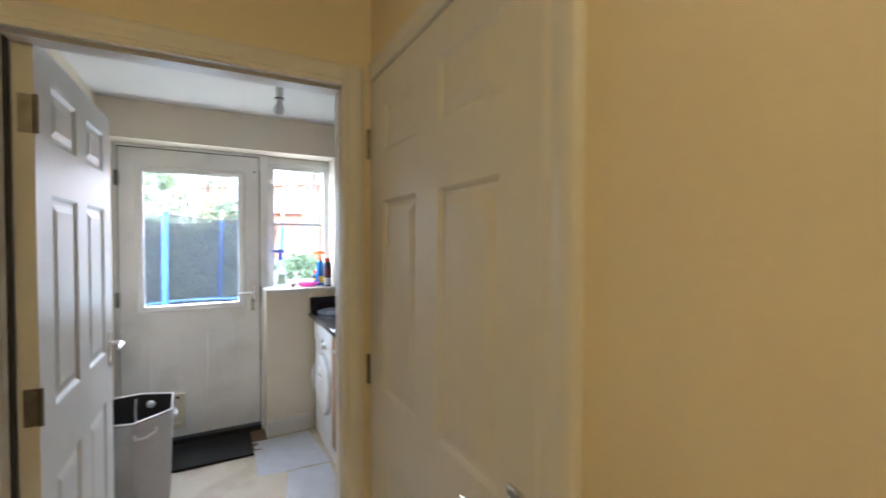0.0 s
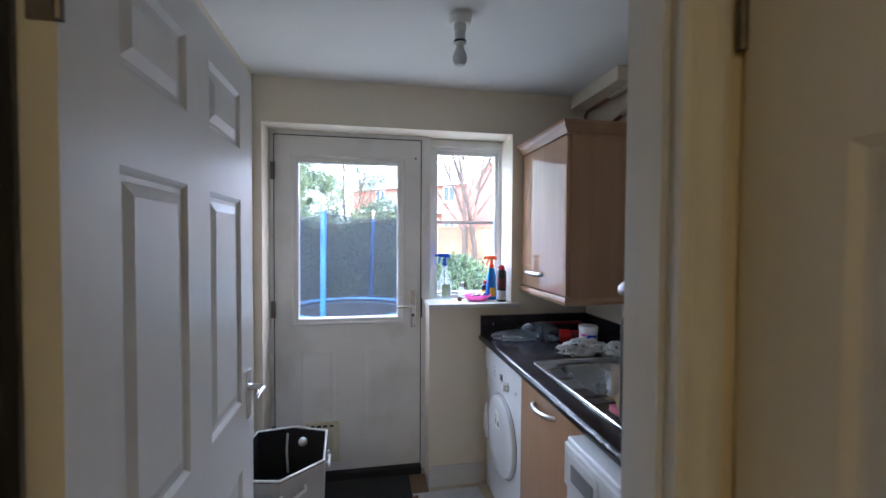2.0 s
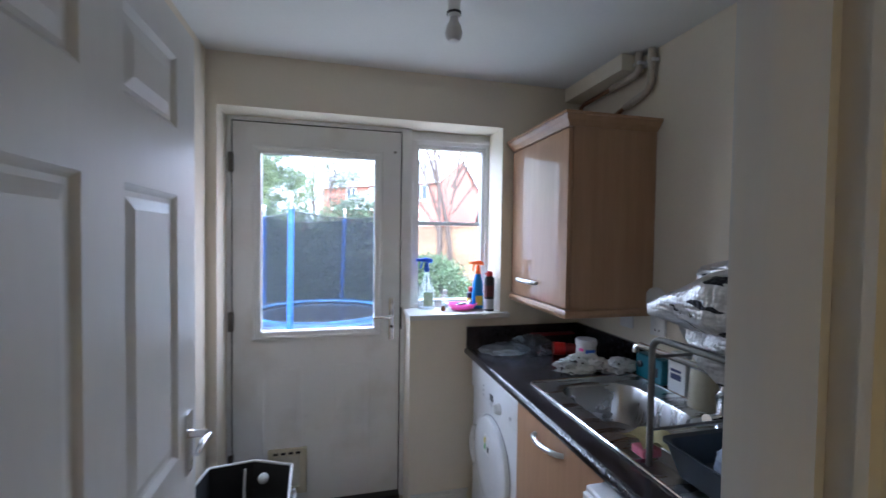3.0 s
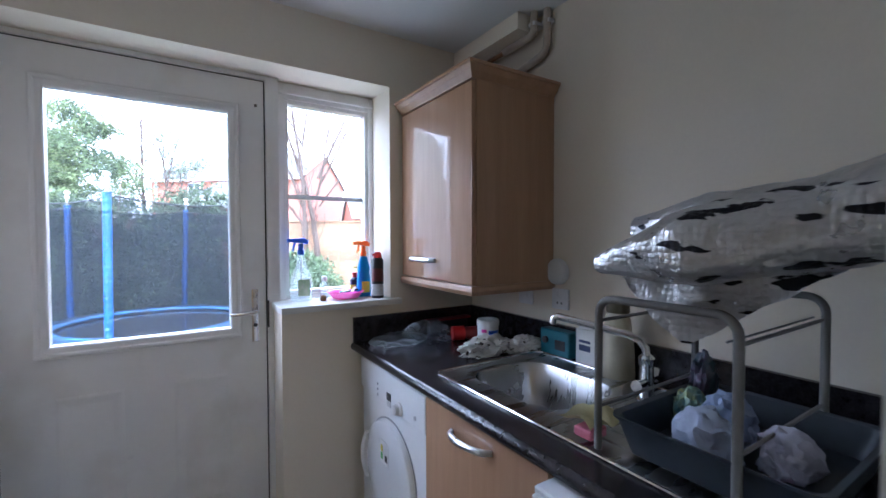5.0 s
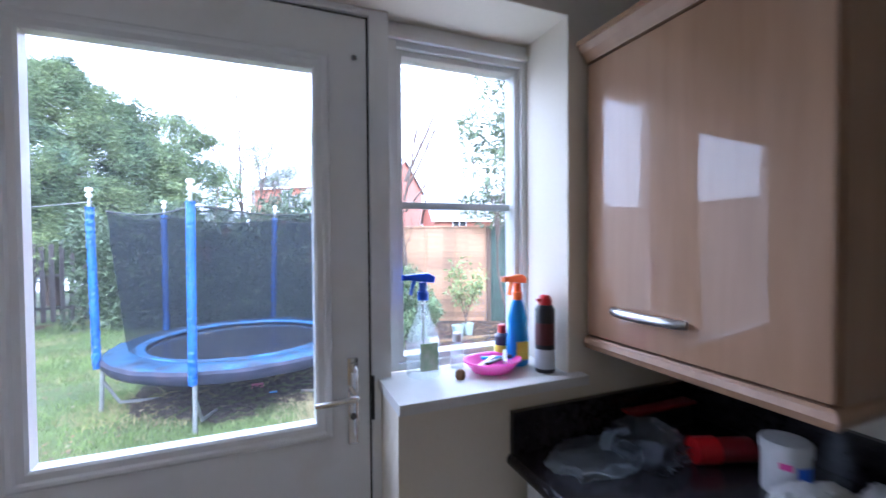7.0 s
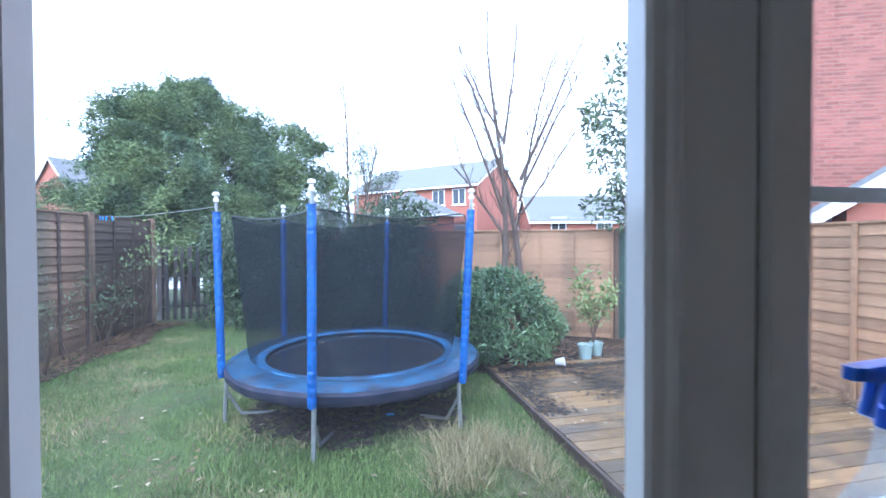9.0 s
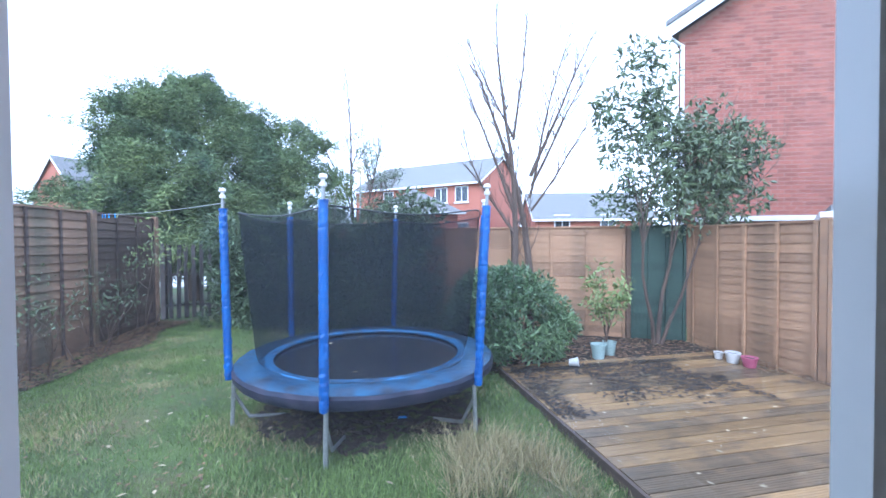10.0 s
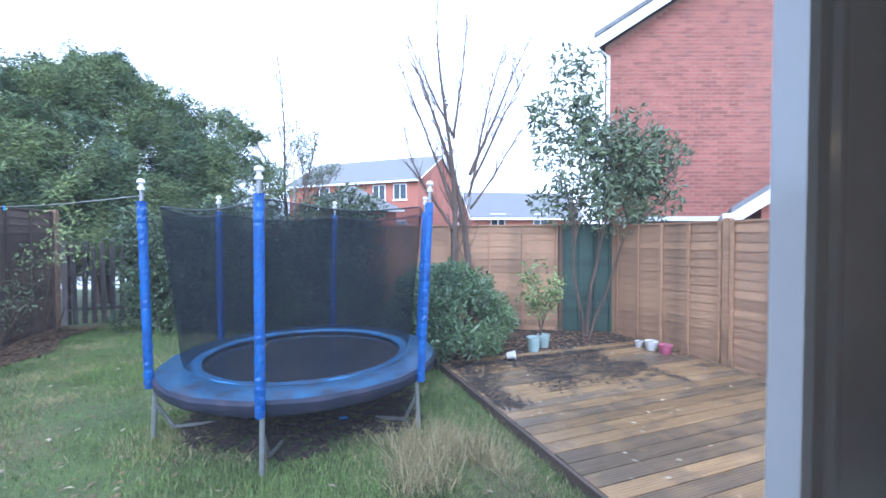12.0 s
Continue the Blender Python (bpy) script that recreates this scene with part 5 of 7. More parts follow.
FX, FTOP = 4.86, 1.65
corner = Vector((FX, 9.1, 0))
fence = thing("fence_right", (FX, 6.5, G), "orange-brown overlapping timber fence beside the deck", "fence", kind="structure")
for y0, y1 in ((5.13, 6.97), (7.09, 8.93), (3.6, 5.01)):
    feather_panel(fence, (FX, y0, 0), (FX, y1, 0), G - 0.02, FTOP, M_FENCE, count=16, battens=5, lip=0.010)
for y in (5.07, 7.03, 8.98):
    post(fence, (FX + 0.01, y), FTOP + 0.06, M_FENCE)
bw = Vector((-0.911, 0.411, 0)).normalized()
fence = thing("fence_back", tuple(corner + Vector((0, 0, G))), "weathered timber fence along the end of the garden", "fence", kind="structure")
s = 0.0
for L, mat in ((0.80, M_FENCEGREEN), (1.75, M_FENCE), (1.83, M_FENCE), (1.83, M_FENCEOLD), (1.83, M_FENCEOLD)):
    feather_panel(fence, corner + bw * s, corner + bw * (s + L), G - 0.02, FTOP + 0.02, mat, count=16, battens=4, lip=0.011)
    s += L + 0.09
    post(fence, corner + bw * (s - 0.045), FTOP + 0.05, M_FENCEOLD)
fence = thing("fence_left", (-4.4, 8, G), "dark weathered timber fence along the lawn", "fence", kind="structure")
y = 2.99
while y < 12.4:
    # panels that start beyond y = 10 take the darker boards
    feather_panel(fence, (-4.4, y, 0), (-4.4, min(y + 1.83, 12.7), 0), G - 0.02, 1.93, M_FENCEDARK if y > 10 else M_FENCEOLD, count=17, battens=4, upright=M_BATTEN, lip=0.024)
    y += 1.92
    post(fence, (-4.37, y - 0.045), 1.99, M_FENCEOLD, 0.1)
pk = thing("picket_fence", (-3.6, 13.3, G), "dark picket fence under the conifer", "fence", kind="structure")
bm = B()
box(bm, -0.04, 0.04, -0.010, 0.010, G, 1.42)
pm = finish("picket", bm, M_PICKET)
pa, pb = Vector((-4.4, 12.9, 0)), Vector((-1.9, 13.5, 0))
for i in range(19):
    if i in (7, 8, 12):
        continue
    ob = new("picket", pm)
    ob.parent = pk
    c = pa.lerp(pb, i / 18)
    ob.matrix_basis = Matrix.Translation(c - pk.location) @ pose(0, 0, 0, 0, random.uniform(-1.2, 1.2), 13)
for z in (0.12, 0.78):
    bm = B()
    ring_tube(bm, [pa + Vector((0, 0.03, z)), pb + Vector((0, 0.03, z))], 0.03, 4)
    part("rail", bm, M_PICKET, pk, smooth=False)
for f in (0.0, 0.42, 0.66, 1.0):
    c = pa.lerp(pb, f)
    post(pk, (c.x, c.y + 0.06), 1.45, M_PICKET, 0.1)

# ---- deck ----
DK = -0.085
deck = thing("deck", (3.2, 6.2, G), "wet brown timber deck with ribbed boards", "deck", kind="structure")
w_ = 0.138


def deck_board(shift, material):
    """A ribbed board whose grain starts at a place of its own."""
    bm = B()
    box(bm, shift, shift + 3.14, 0, w_, -0.028, 0.0)
    for k in range(6):
        yy = 0.012 + k * (w_ - 0.024) / 5
        box(bm, shift, shift + 3.14, yy - 0.006, yy + 0.007, 0.0, 0.0016)
    return finish("board", bm, material)


DECK_KINDS = [(7.3 * k, deck_board(7.3 * k, M_DECKGREY if k in (1, 4, 6) else M_DECK)) for k in range(8)]
last = None
nb = 0
y = 3.75
while y < 8.15:
    shift, bd = random.choice([d for d in DECK_KINDS if d[1] is not last])
    last = bd
    ob = new("board", bd)
    ob.parent = deck
    ob.location = Vector((1.535 - shift + random.uniform(-0.006, 0.006), y, DK)) - deck.location
    ob.rotation_euler = (random.uniform(-0.004, 0.004), 0, 0)
    y += w_ + 0.010
    nb += 1
part("fascia_board", boxed(1.500, 1.530, 3.75, 8.15, G - 0.03, DK - 0.002), M_FENCEDARK, deck, "dark edge board", smooth=False)
# the deck lies a little askew to the house
deck.matrix_world = Matrix.Translation((1.515, 8.04, 0)) @ pose(0, 0, 0, 0, 0, 2.4) @ Matrix.Translation(deck.location - Vector((1.515, 8.04, 0)))
bed = B()
prism(bed, [(1.2, 8.17, G - 0.03), (4.84, 8.17, G - 0.03), (4.84, 9.10, G - 0.03), (1.2, 10.74, G - 0.03)], (0, 0, 0.055))
single("flower_bed", bed, M_EARTH, "dark bare earth bed at the fence", "soil", kind="structure", smooth=False)


# ---- houses beyond the fences ----
def house(name, at, rz, w, d, eaves, ridge, label, windows=(), brick=None, verge=True):
    """A brick house in its own frame: front along +x at y = 0 facing -y, gables at both ends of x."""
    ob = thing(name, (0, 0, 0), label, "house")
    bm = B()
    prism(bm, [(0, 0, -0.2), (0, d, -0.2), (0, d, eaves), (0, d / 2, ridge), (0, 0, eaves)], (w, 0, 0))
    part("wall", bm, brick or M_BRICKFAR, ob, smooth=False)
    t = 0.14
    sl = (ridge - eaves) / (d / 2)
    for s in (0, 1):
        y0, y1 = (-0.35, d / 2) if s == 0 else (d + 0.35, d / 2)
        za = eaves - 0.35 * sl
        bm = B()
        prism(bm, [(-0.2, y0, za), (-0.2, y1, ridge), (-0.2, y1, ridge + t), (-0.2, y0, za + t)], (w + 0.4, 0, 0))
        part("roof", bm, M_ROOF, ob, smooth=False)
        part("gutter", boxed(-0.2, w + 0.2, min(y0, y0 + (-0.1 if s == 0 else 0.1)), max(y0, y0 + (-0.1 if s == 0 else 0.1)), za - 0.12, za + 0.06), M_FASCIA, ob, smooth=False)
    if verge:
        for x in (-0.24, w + 0.20):
            bm = B()
            for y0, y1 in ((-0.4, d / 2), (d + 0.4, d / 2)):
                za = eaves - 0.4 * sl
                prism(bm, [(x, y0, za - 0.12), (x, y1, ridge - 0.12), (x, y1, ridge + 0.06), (x, y0, za + 0.06)], (0.04, 0, 0))
            part("bargeboard", bm, M_FASCIA, ob, "white bargeboard", smooth=False)
    for x, z, ww, hh in windows:
        fr = part("window", boxes((x, x + ww, -0.05, 0.02, z, z + 0.08), (x, x + ww, -0.05, 0.02, z + hh - 0.08, z + hh), (x, x + 0.08, -0.05, 0.02, z + 0.08, z + hh - 0.08), (x + ww - 0.08, x + ww, -0.05, 0.02, z + 0.08, z + hh - 0.08),
                              (x + ww / 2 - 0.04, x + ww / 2 + 0.04, -0.05, 0.02, z + 0.08, z + hh - 0.08)), M_FASCIA, ob, "white window", smooth=False)
        part("pane", boxed(x + 0.08, x + ww - 0.08, -0.02, -0.01, z + 0.08, z + hh - 0.08), M_DARKGLASS, fr, smooth=False)
        part("sill", boxed(x - 0.08, x + ww + 0.08, -0.12, 0.0, z - 0.1, z), M_FASCIA, fr, smooth=False)
    ob.matrix_world = pose(*at, 0, 0, rz)
    return ob


M_DARKGLASS = surface("dark_window_glass", (0.05, 0.06, 0.07), rough=0.08, scale=2)
house("house_far", (-1.66, 47, G), -40, 14.0, 10.0, 6.8, 9.5, "red brick terrace house with a grey tiled roof and white windows", ((3.6, 5.0, 1.2, 1.4), (6.4, 5.0, 1.2, 1.4), (9.5, 5.0, 1.3, 1.4), (11.6, 5.0, 1.3, 1.4), (9.5, 1.8, 1.3, 1.4), (11.6, 1.8, 1.3, 1.4)))
house("house_left", (-22.1, 39, G), 60, 8, 5.5, 5.4, 8.3, "red brick house with a grey tiled roof beyond the side fence", ((1.0, 3.6, 1.0, 1.3), (5.8, 3.6, 1.0, 1.3)))
garage = thing("garage", (2.55, 29.5, G), "low garage with a hipped pale tiled roof behind the fence", "garage")
part("wall", boxed(0.2, 4.9, 27.2, 32.0, G - 0.05, 3.1), M_BRICKFAR, garage, smooth=False)
hip_r, hip_l = Vector((2.6, 29.6, 4.75)), Vector((2.6, 30.4, 4.75))
eave = [Vector(p) for p in ((-0.15, 26.8, 3.1), (5.25, 26.8, 3.1), (5.25, 32.4, 3.1), (-0.15, 32.4, 3.1))]
bm = B()
va = [bm.verts.new(p) for p in eave + [hip_r, hip_l]]
for q in ((0, 1, 4), (1, 2, 5, 4), (2, 3, 5), (3, 0, 4, 5), (3, 2, 1, 0)):
    bm.faces.new([va[k] for k in q])
part("roof", bm, M_ROOF, garage, "pale grey tiled roof", smooth=False)
bm = B()
for k in range(1, 18):
    f, g = k / 18, k / 18 + 0.012
    for a, b_ in ((0, 1), (1, 2), (3, 0)):
        p0, p1 = eave[a].lerp(hip_r, f), eave[b_].lerp(hip_r, f)
        q0, q1 = eave[a].lerp(hip_r, g), eave[b_].lerp(hip_r, g)
        lift = Vector((0, 0, 0.035))
        bm.faces.new([bm.verts.new(v) for v in (p0, p1, p1 + lift, p0 + lift)])
        bm.faces.new([bm.verts.new(v) for v in (p0 + lift, p1 + lift, q1 + lift, q0 + lift)])
part("tile_courses", bm, M_ROOF, garage, smooth=False)
part("gutter", boxed(-0.2, 5.3, 26.7, 26.8, 3.0, 3.12), M_FASCIA, garage, smooth=False)
lamp_post = thing("street_lamp", (-0.71, 28.2, G), "street lamp with a pale lantern beyond the garden", "street lamp")
part("pole", tubed([(-0.71, 28.2, G), (-0.71, 28.2, 5.4)], [0.08, 0.05], 10), M_GALV, lamp_post)
part("lantern", turned((-0.71, 28.2, 5.4), ((0.10, 0), (0.20, 0.10), (0.24, 0.38), (0.20, 0.46), (0.06, 0.52)), 16), surface("cream_lantern", (0.78, 0.68, 0.45), rough=0.3), lamp_post, "pale cream lantern")
house("house_mid", (12.4, 34, G), -12, 9, 7, 3.4, 5.5, "low brick houses with grey roofs behind the bare tree", ((1.5, 2.4, 1.2, 1.2), (5.0, 2.4, 1.2, 1.2)))

# ---- brick gable house close by, beyond the right fence ----
GA, GB = Vector((5.65, 10.25, 0)), Vector((15.15, 7.15, 0))   # foot of the gable, from its far corner towards us
gh = thing("gable_house", (GA.x, GA.y, G), "tall red brick gable end of the neighbouring house", "house")
way = (GB - GA).normalized()
L = 9.0
nrm = Vector((way.y, -way.x, 0))
if nrm.y > 0:
    nrm = -nrm
EAV, PITCH = 5.30, 0.64


BACK = Vector((0.75, 0.66, 0)).normalized()


def gtop(s):
    return EAV + PITCH * min(s, L - s)


bm = B()
prism(bm, [GA + Vector((0, 0, G)), GA + way * L + Vector((0, 0, G)), GA + way * L + Vector((0, 0, EAV)), GA + way * (L / 2) + Vector((0, 0, gtop(L / 2))), GA + Vector((0, 0, EAV))], BACK * 6.0)
part("wall", bm, M_MORTAR, gh, smooth=False)
turn = Matrix(((way.x, nrm.x, 0, 0), (way.y, nrm.y, 0, 0), (0, 0, 1, 0), (0, 0, 0, 1)))
bm = B()
box(bm, 0.005, 0.215, -0.01, 0.0025, 0.005, 0.065)
brick_mesh = finish("brick", bm, M_BRICK)
verts, faces, made = [], [], 0
row = 0
z = 1.25
while z < gtop(L / 2):
    s = -0.11 * (row % 2)
    while s < 5.6:
        if s + 0.22 < L and s > -0.01 and z + 0.075 < gtop(s) and z + 0.075 < gtop(s + 0.22) and z < 6.8:
            if 2.0 < z < 3.6 and 0.6 < s < 4.0 and made < 290:
                ob = new("brick", brick_mesh)
                ob.parent = gh
                ob.matrix_basis = Matrix.Translation(GA + way * s + Vector((0, 0, z)) - gh.location) @ turn
                made += 1
            else:
                base_i = len(verts)
                for a in ((0.005, 0.0025, 0.005), (0.215, 0.0025, 0.005), (0.215, 0.0025, 0.065), (0.005, 0.0025, 0.065), (0.0, -0.01, 0.0), (0.22, -0.01, 0.0), (0.22, -0.01, 0.07), (0.0, -0.01, 0.07)):
                    verts.append(tuple(GA + way * (s + a[0]) + nrm * a[1] + Vector((0, 0, z + a[2])) - gh.location))
                for q in ((0, 1, 2, 3), (4, 5, 1, 0), (5, 6, 2, 1), (6, 7, 3, 2), (7, 4, 0, 3)):
                    faces.append(tuple(base_i + i for i in q))
        s += 0.225
    z += 0.075
    row += 1
me = bpy.data.meshes.new("brickwork")
me.from_pydata(verts, [], faces)
me.materials.append(M_BRICK)
ob = new("brickwork", me)
ob.parent = gh
tagged(ob, kind="stuff")
for a, b_ in ((-0.35, L / 2), (L + 0.35, L / 2)):
    bm = B()
    P = GA + way * a + Vector((0, 0, EAV - 0.35 * PITCH))
    Q = GA + way * b_ + Vector((0, 0, gtop(L / 2)))
    prism(bm, [P + nrm * 0.30, Q + nrm * 0.30, Q + nrm * 0.30 + Vector((0, 0, 0.24)), P + nrm * 0.30 + Vector((0, 0, 0.24))], -nrm * 0.04)
    part("bargeboard", bm, M_FASCIA, gh, "white bargeboard", smooth=False)
    bm = B()
    prism(bm, [P + nrm * 0.34 + Vector((0, 0, 0.24)), Q + nrm * 0.34 + Vector((0, 0, 0.24)), Q + nrm * 0.34 + Vector((0, 0, 0.32)), P + nrm * 0.34 + Vector((0, 0, 0.32))], BACK * 6.6)
    part("roof", bm, M_ROOF, gh, smooth=False)
dp = GA + way * 0.04 + nrm * 0.06
part("downpipe", tubed([dp + Vector((0, 0, 0.2)), dp + Vector((0, 0, EAV - 0.25)), dp - way * 0.2 + Vector((0, 0, EAV - 0.1))], 0.035, 10), M_FASCIA, gh, "white downpipe")
part("string_course", boxed(0, 1, 0, 1, 0, 1), M_FASCIA, gh, "pale ledge", smooth=False, m=Matrix.Translation(GA + way * 0.3 + Vector((0, 0, 1.80)) - gh.location) @ turn @ Matrix.Diagonal((4.2, 0.25, 0.09, 1)))
house("outbuilding", (8.35, 4.45, G), 40, 3.0, 3.8, 2.15, 3.5, "small brick outbuilding with white bargeboards beyond the fence")


# ---- utility room: loose things ----
def cloth(nx, ny, point, bumps=0.0, scale=8.0, thick=0.003, seed=0):
    """A thin crumpled sheet: point(u, v) gives the base surface; both sides and edges are built."""
    bm = B()
    grid = []
    for j in range(ny + 1):
        row = []
        for i in range(nx + 1):
            p = Vector(point(i / nx, j / ny))
            d = noise.noise_vector(p * scale + Vector((seed, 0, seed * 2)))
            row.append(p + d * bumps)
        grid.append(row)
    top = [[bm.verts.new(p) for p in row] for row in grid]
    for j in range(ny):
        for i in range(nx):
            bm.faces.new((top[j][i], top[j][i + 1], top[j + 1][i + 1], top[j + 1][i]))
    bmesh.ops.solidify(bm, geom=bm.faces[:], thickness=thick)
    return bm


# ceiling light
lx, ly = 0.53, 2.54
cl = thing("ceiling_light", (lx, ly, CEIL), "white batten lampholder with a bare unlit bulb", "ceiling light")
part("base", turned((lx, ly, CEIL - 0.034), ((0.036, 0), (0.043, 0.006), (0.045, 0.034)), 24), M_WHITEPL, cl)
part("holder", turned((lx, ly, CEIL - 0.115), ((0.021, 0), (0.023, 0.012), (0.020, 0.018), (0.020, 0.050), (0.024, 0.054), (0.024, 0.081)), 20), M_WHITEPL, cl)
part("skirt_ring", turned((lx, ly, CEIL - 0.105), ((0.0245, 0), (0.0245, 0.008)), 20), M_DARKPL, cl, "dark ring of the lampholder")
part("bulb", turned((lx, ly, CEIL - 0.195), ((0.006, 0), (0.018, 0.004), (0.027, 0.018), (0.029, 0.032), (0.024, 0.052), (0.015, 0.070), (0.014, 0.085)), 20), M_BULBGLASS, cl, "frosted bulb")

# pipes over the wall cabinet
for k, (path, bare) in enumerate((([(1.497, 2.76, CEIL), (1.497, 2.76, 2.16), (1.497, 2.775, 2.135), (1.497, 2.80, 2.125), (1.497, 2.93, 2.10)], [(1.497, 2.93, 2.10), (1.497, 3.04, 2.075), (1.497, 3.06, 2.06), (1.497, 3.065, 1.98)]),
                                  ([(1.470, 2.81, CEIL), (1.470, 2.81, 2.235), (1.470, 2.83, 2.215), (1.470, 3.00, 2.21)], [(1.470, 3.00, 2.21), (1.470, 3.24, 2.205), (1.470, 3.262, 2.19), (1.470, 3.266, 1.98)]))):
    pp = thing("pipe", path[0], "cream-painted pipe with a bare copper end dropping behind the cabinet", "pipe", group="pipes over the cabinet")
    part("painted_run", tubed(path, 0.0165, 12), M_COPPER, pp)
    part("copper_run", tubed(bare, 0.0115, 10), M_BARECU, pp, "tarnished bare copper")
    part("clip", boxed(1.486 if k == 0 else 1.455, 1.519, path[1][1] - 0.02, path[1][1] + 0.02, 2.25, 2.265), M_WHITEPL, pp)
single("boxing", boxed(1.40, 1.518, 2.835, 3.318, 2.235, 2.308, bevel=0.003), M_WALL, "painted boxing along the ceiling corner", "boxing", kind="structure", smooth=False)

# wall fittings under and beside the cabinet
pl = thing("wall_socket", (1.519, 2.695, 1.09), "white single wall socket", "socket")
part("plate", boxed(1.508, 1.519, 2.652, 2.738, 1.048, 1.134, bevel=0.004), M_WHITEPL, pl)
part("rocker", boxed(1.505, 1.509, 2.705, 2.722, 1.098, 1.122, bevel=0.002), M_WHITEPL, pl)
for y in (2.685, 2.707):
    part("pin_slot", boxed(1.5065, 1.5085, y - 0.003, y + 0.003, 1.070, 1.078), M_DARKPL, pl)
pl = thing("wall_switch", (1.519, 2.90, 1.085), "white fused wall switch", "switch")
part("plate", boxed(1.510, 1.519, 2.857, 2.943, 1.045, 1.128, bevel=0.004), M_WHITEPL, pl)
part("rocker", boxed(1.507, 1.511, 2.885, 2.905, 1.075, 1.10, bevel=0.002), M_WHITEPL, pl)
al = thing("alarm", (1.519, 2.735, 1.205), "round white plastic alarm on the wall", "alarm")
part("body", turned((0, 0, 0), ((0.050, 0), (0.055, 0.006), (0.054, 0.022), (0.046, 0.032), (0.02, 0.036)), 28), M_WHITEPL, al, m=pose(0, -0.03, 0.0, 0, -90, 0))

# laundry hamper
M_HAMPER = surface("grey_hamper_board", (0.46, 0.46, 0.48), (0.40, 0.40, 0.42), rough=0.55, scale=6, fine=70, bump=0.1)
M_HAMPERIN = surface("black_hamper_lining", (0.028, 0.028, 0.030), rough=0.9, scale=10)
HZ = 0.500
rim = [(-0.020, 3.020), (-0.006, 2.740), (-0.160, 2.605), (-0.330, 2.640), (-0.375, 2.90), (-0.350, 3.060), (-0.180, 3.090)]
hc = Vector((-0.19, 2.85))
hm = thing("laundry_hamper", (-0.19, 2.85, FLOOR), "open grey angular laundry hamper with a black lining", "laundry hamper")


def shrink(f, z):
    return [(hc.x + (x - hc.x) * f, hc.y + (y - hc.y) * f, z) for x, y in rim]


bm = B()
loft(bm, [shrink(0.90, FLOOR + 0.001), shrink(1.0, HZ - 0.012)], False)
part("side", bm, M_HAMPER, hm, "pale grey side panels", smooth=False)
bm = B()
loft(bm, [shrink(0.975, HZ - 0.004), shrink(0.88, FLOOR + 0.02)])
part("lining", bm, M_HAMPERIN, hm, "black fabric lining", smooth=False)
bm = B()
ring_tube(bm, shrink(0.992, HZ - 0.004) + shrink(0.992, HZ - 0.004)[:1], 0.0055, 8)
part("rim", bm, M_WHITEPL, hm, "pale rolled rim")
for (xa, ya), (xb, yb), s_ in (((-0.075, 2.675), (-0.155, 2.606), 1), ((-0.012, 2.93), (-0.009, 2.83), 1)):
    bm = B()
    a, b_ = Vector((xa, ya, HZ - 0.06)), Vector((xb, yb, HZ - 0.06))
    out = Vector((a.x + b_.x - 2 * hc.x, a.y + b_.y - 2 * hc.y, 0)).normalized() * 0.012
    ring_tube(bm, [a + out * 0.5, a + out + Vector((0, 0, -0.02)), a.lerp(b_, 0.5) + out + Vector((0, 0, -0.032)), b_ + out + Vector((0, 0, -0.02)), b_ + out * 0.5], 0.007, 8)
    part("rope_handle", bm, M_TOWEL, hm, "white cord handle")
bm = B()
ring_tube(bm, [(-0.21, 3.055, HZ - 0.02), (-0.212, 3.04, HZ - 0.10), (-0.205, 3.03, HZ - 0.20)], 0.006, 6)
part("inner_cord", bm, M_TOWEL, hm, "pale inner cord")
bm = B()
bmesh.ops.create_icosphere(bm, subdivisions=2, radius=0.022, matrix=Matrix.Translation((-0.135, 3.03, HZ - 0.055)))
part("cord_knot", bm, M_TOWEL, hm)

# floor mats
single("under_mat", boxed(-0.33, 0.525, 3.13, 3.455, FLOOR, FLOOR + 0.004), surface("brown_floor_strip", (0.20, 0.115, 0.06), (0.14, 0.08, 0.042), rough=0.5, scale=7, fine=60), "brown floor strip at the garden door", "floor strip", smooth=False, at=(0.1, 3.3, FLOOR))
single("door_mat", boxed(-0.33, 0.425, 3.065, 3.44, FLOOR + 0.004, FLOOR + 0.018, bevel=0.005), M_MAT, "black coir doormat at the garden door", "doormat", at=(0.05, 3.25, FLOOR + 0.004))


def floor_towel(name, pts, label, seed):
    bm = cloth(26, 20, lambda u, v: tuple(Vector(pts[0]).lerp(Vector(pts[1]), u).lerp(Vector(pts[3]).lerp(Vector(pts[2]), u), v)) + (FLOOR + 0.012 + 0.004 * noise.noise((u * 5, v * 5, seed)),), bumps=0.004, scale=9, thick=0.010, seed=seed)
    lo = min(v.co.z for v in bm.verts)
    bmesh.ops.translate(bm, verts=bm.verts, vec=(0, 0, FLOOR + 0.0015 - lo))
    single(name, bm, M_TOWEL, label, "towel", at=(pts[0][0], pts[0][1], FLOOR))


floor_towel("floor_towel", ((0.425, 2.775), (0.855, 2.755), (0.815, 3.265), (0.430, 3.260)), "white folded towel laid on the floor before the dryer", 3)
floor_towel("floor_towel", ((0.50, 2.26), (0.845, 2.24), (0.845, 2.735), (0.595, 2.75)), "white crumpled towel on the floor before the cabinet", 8)

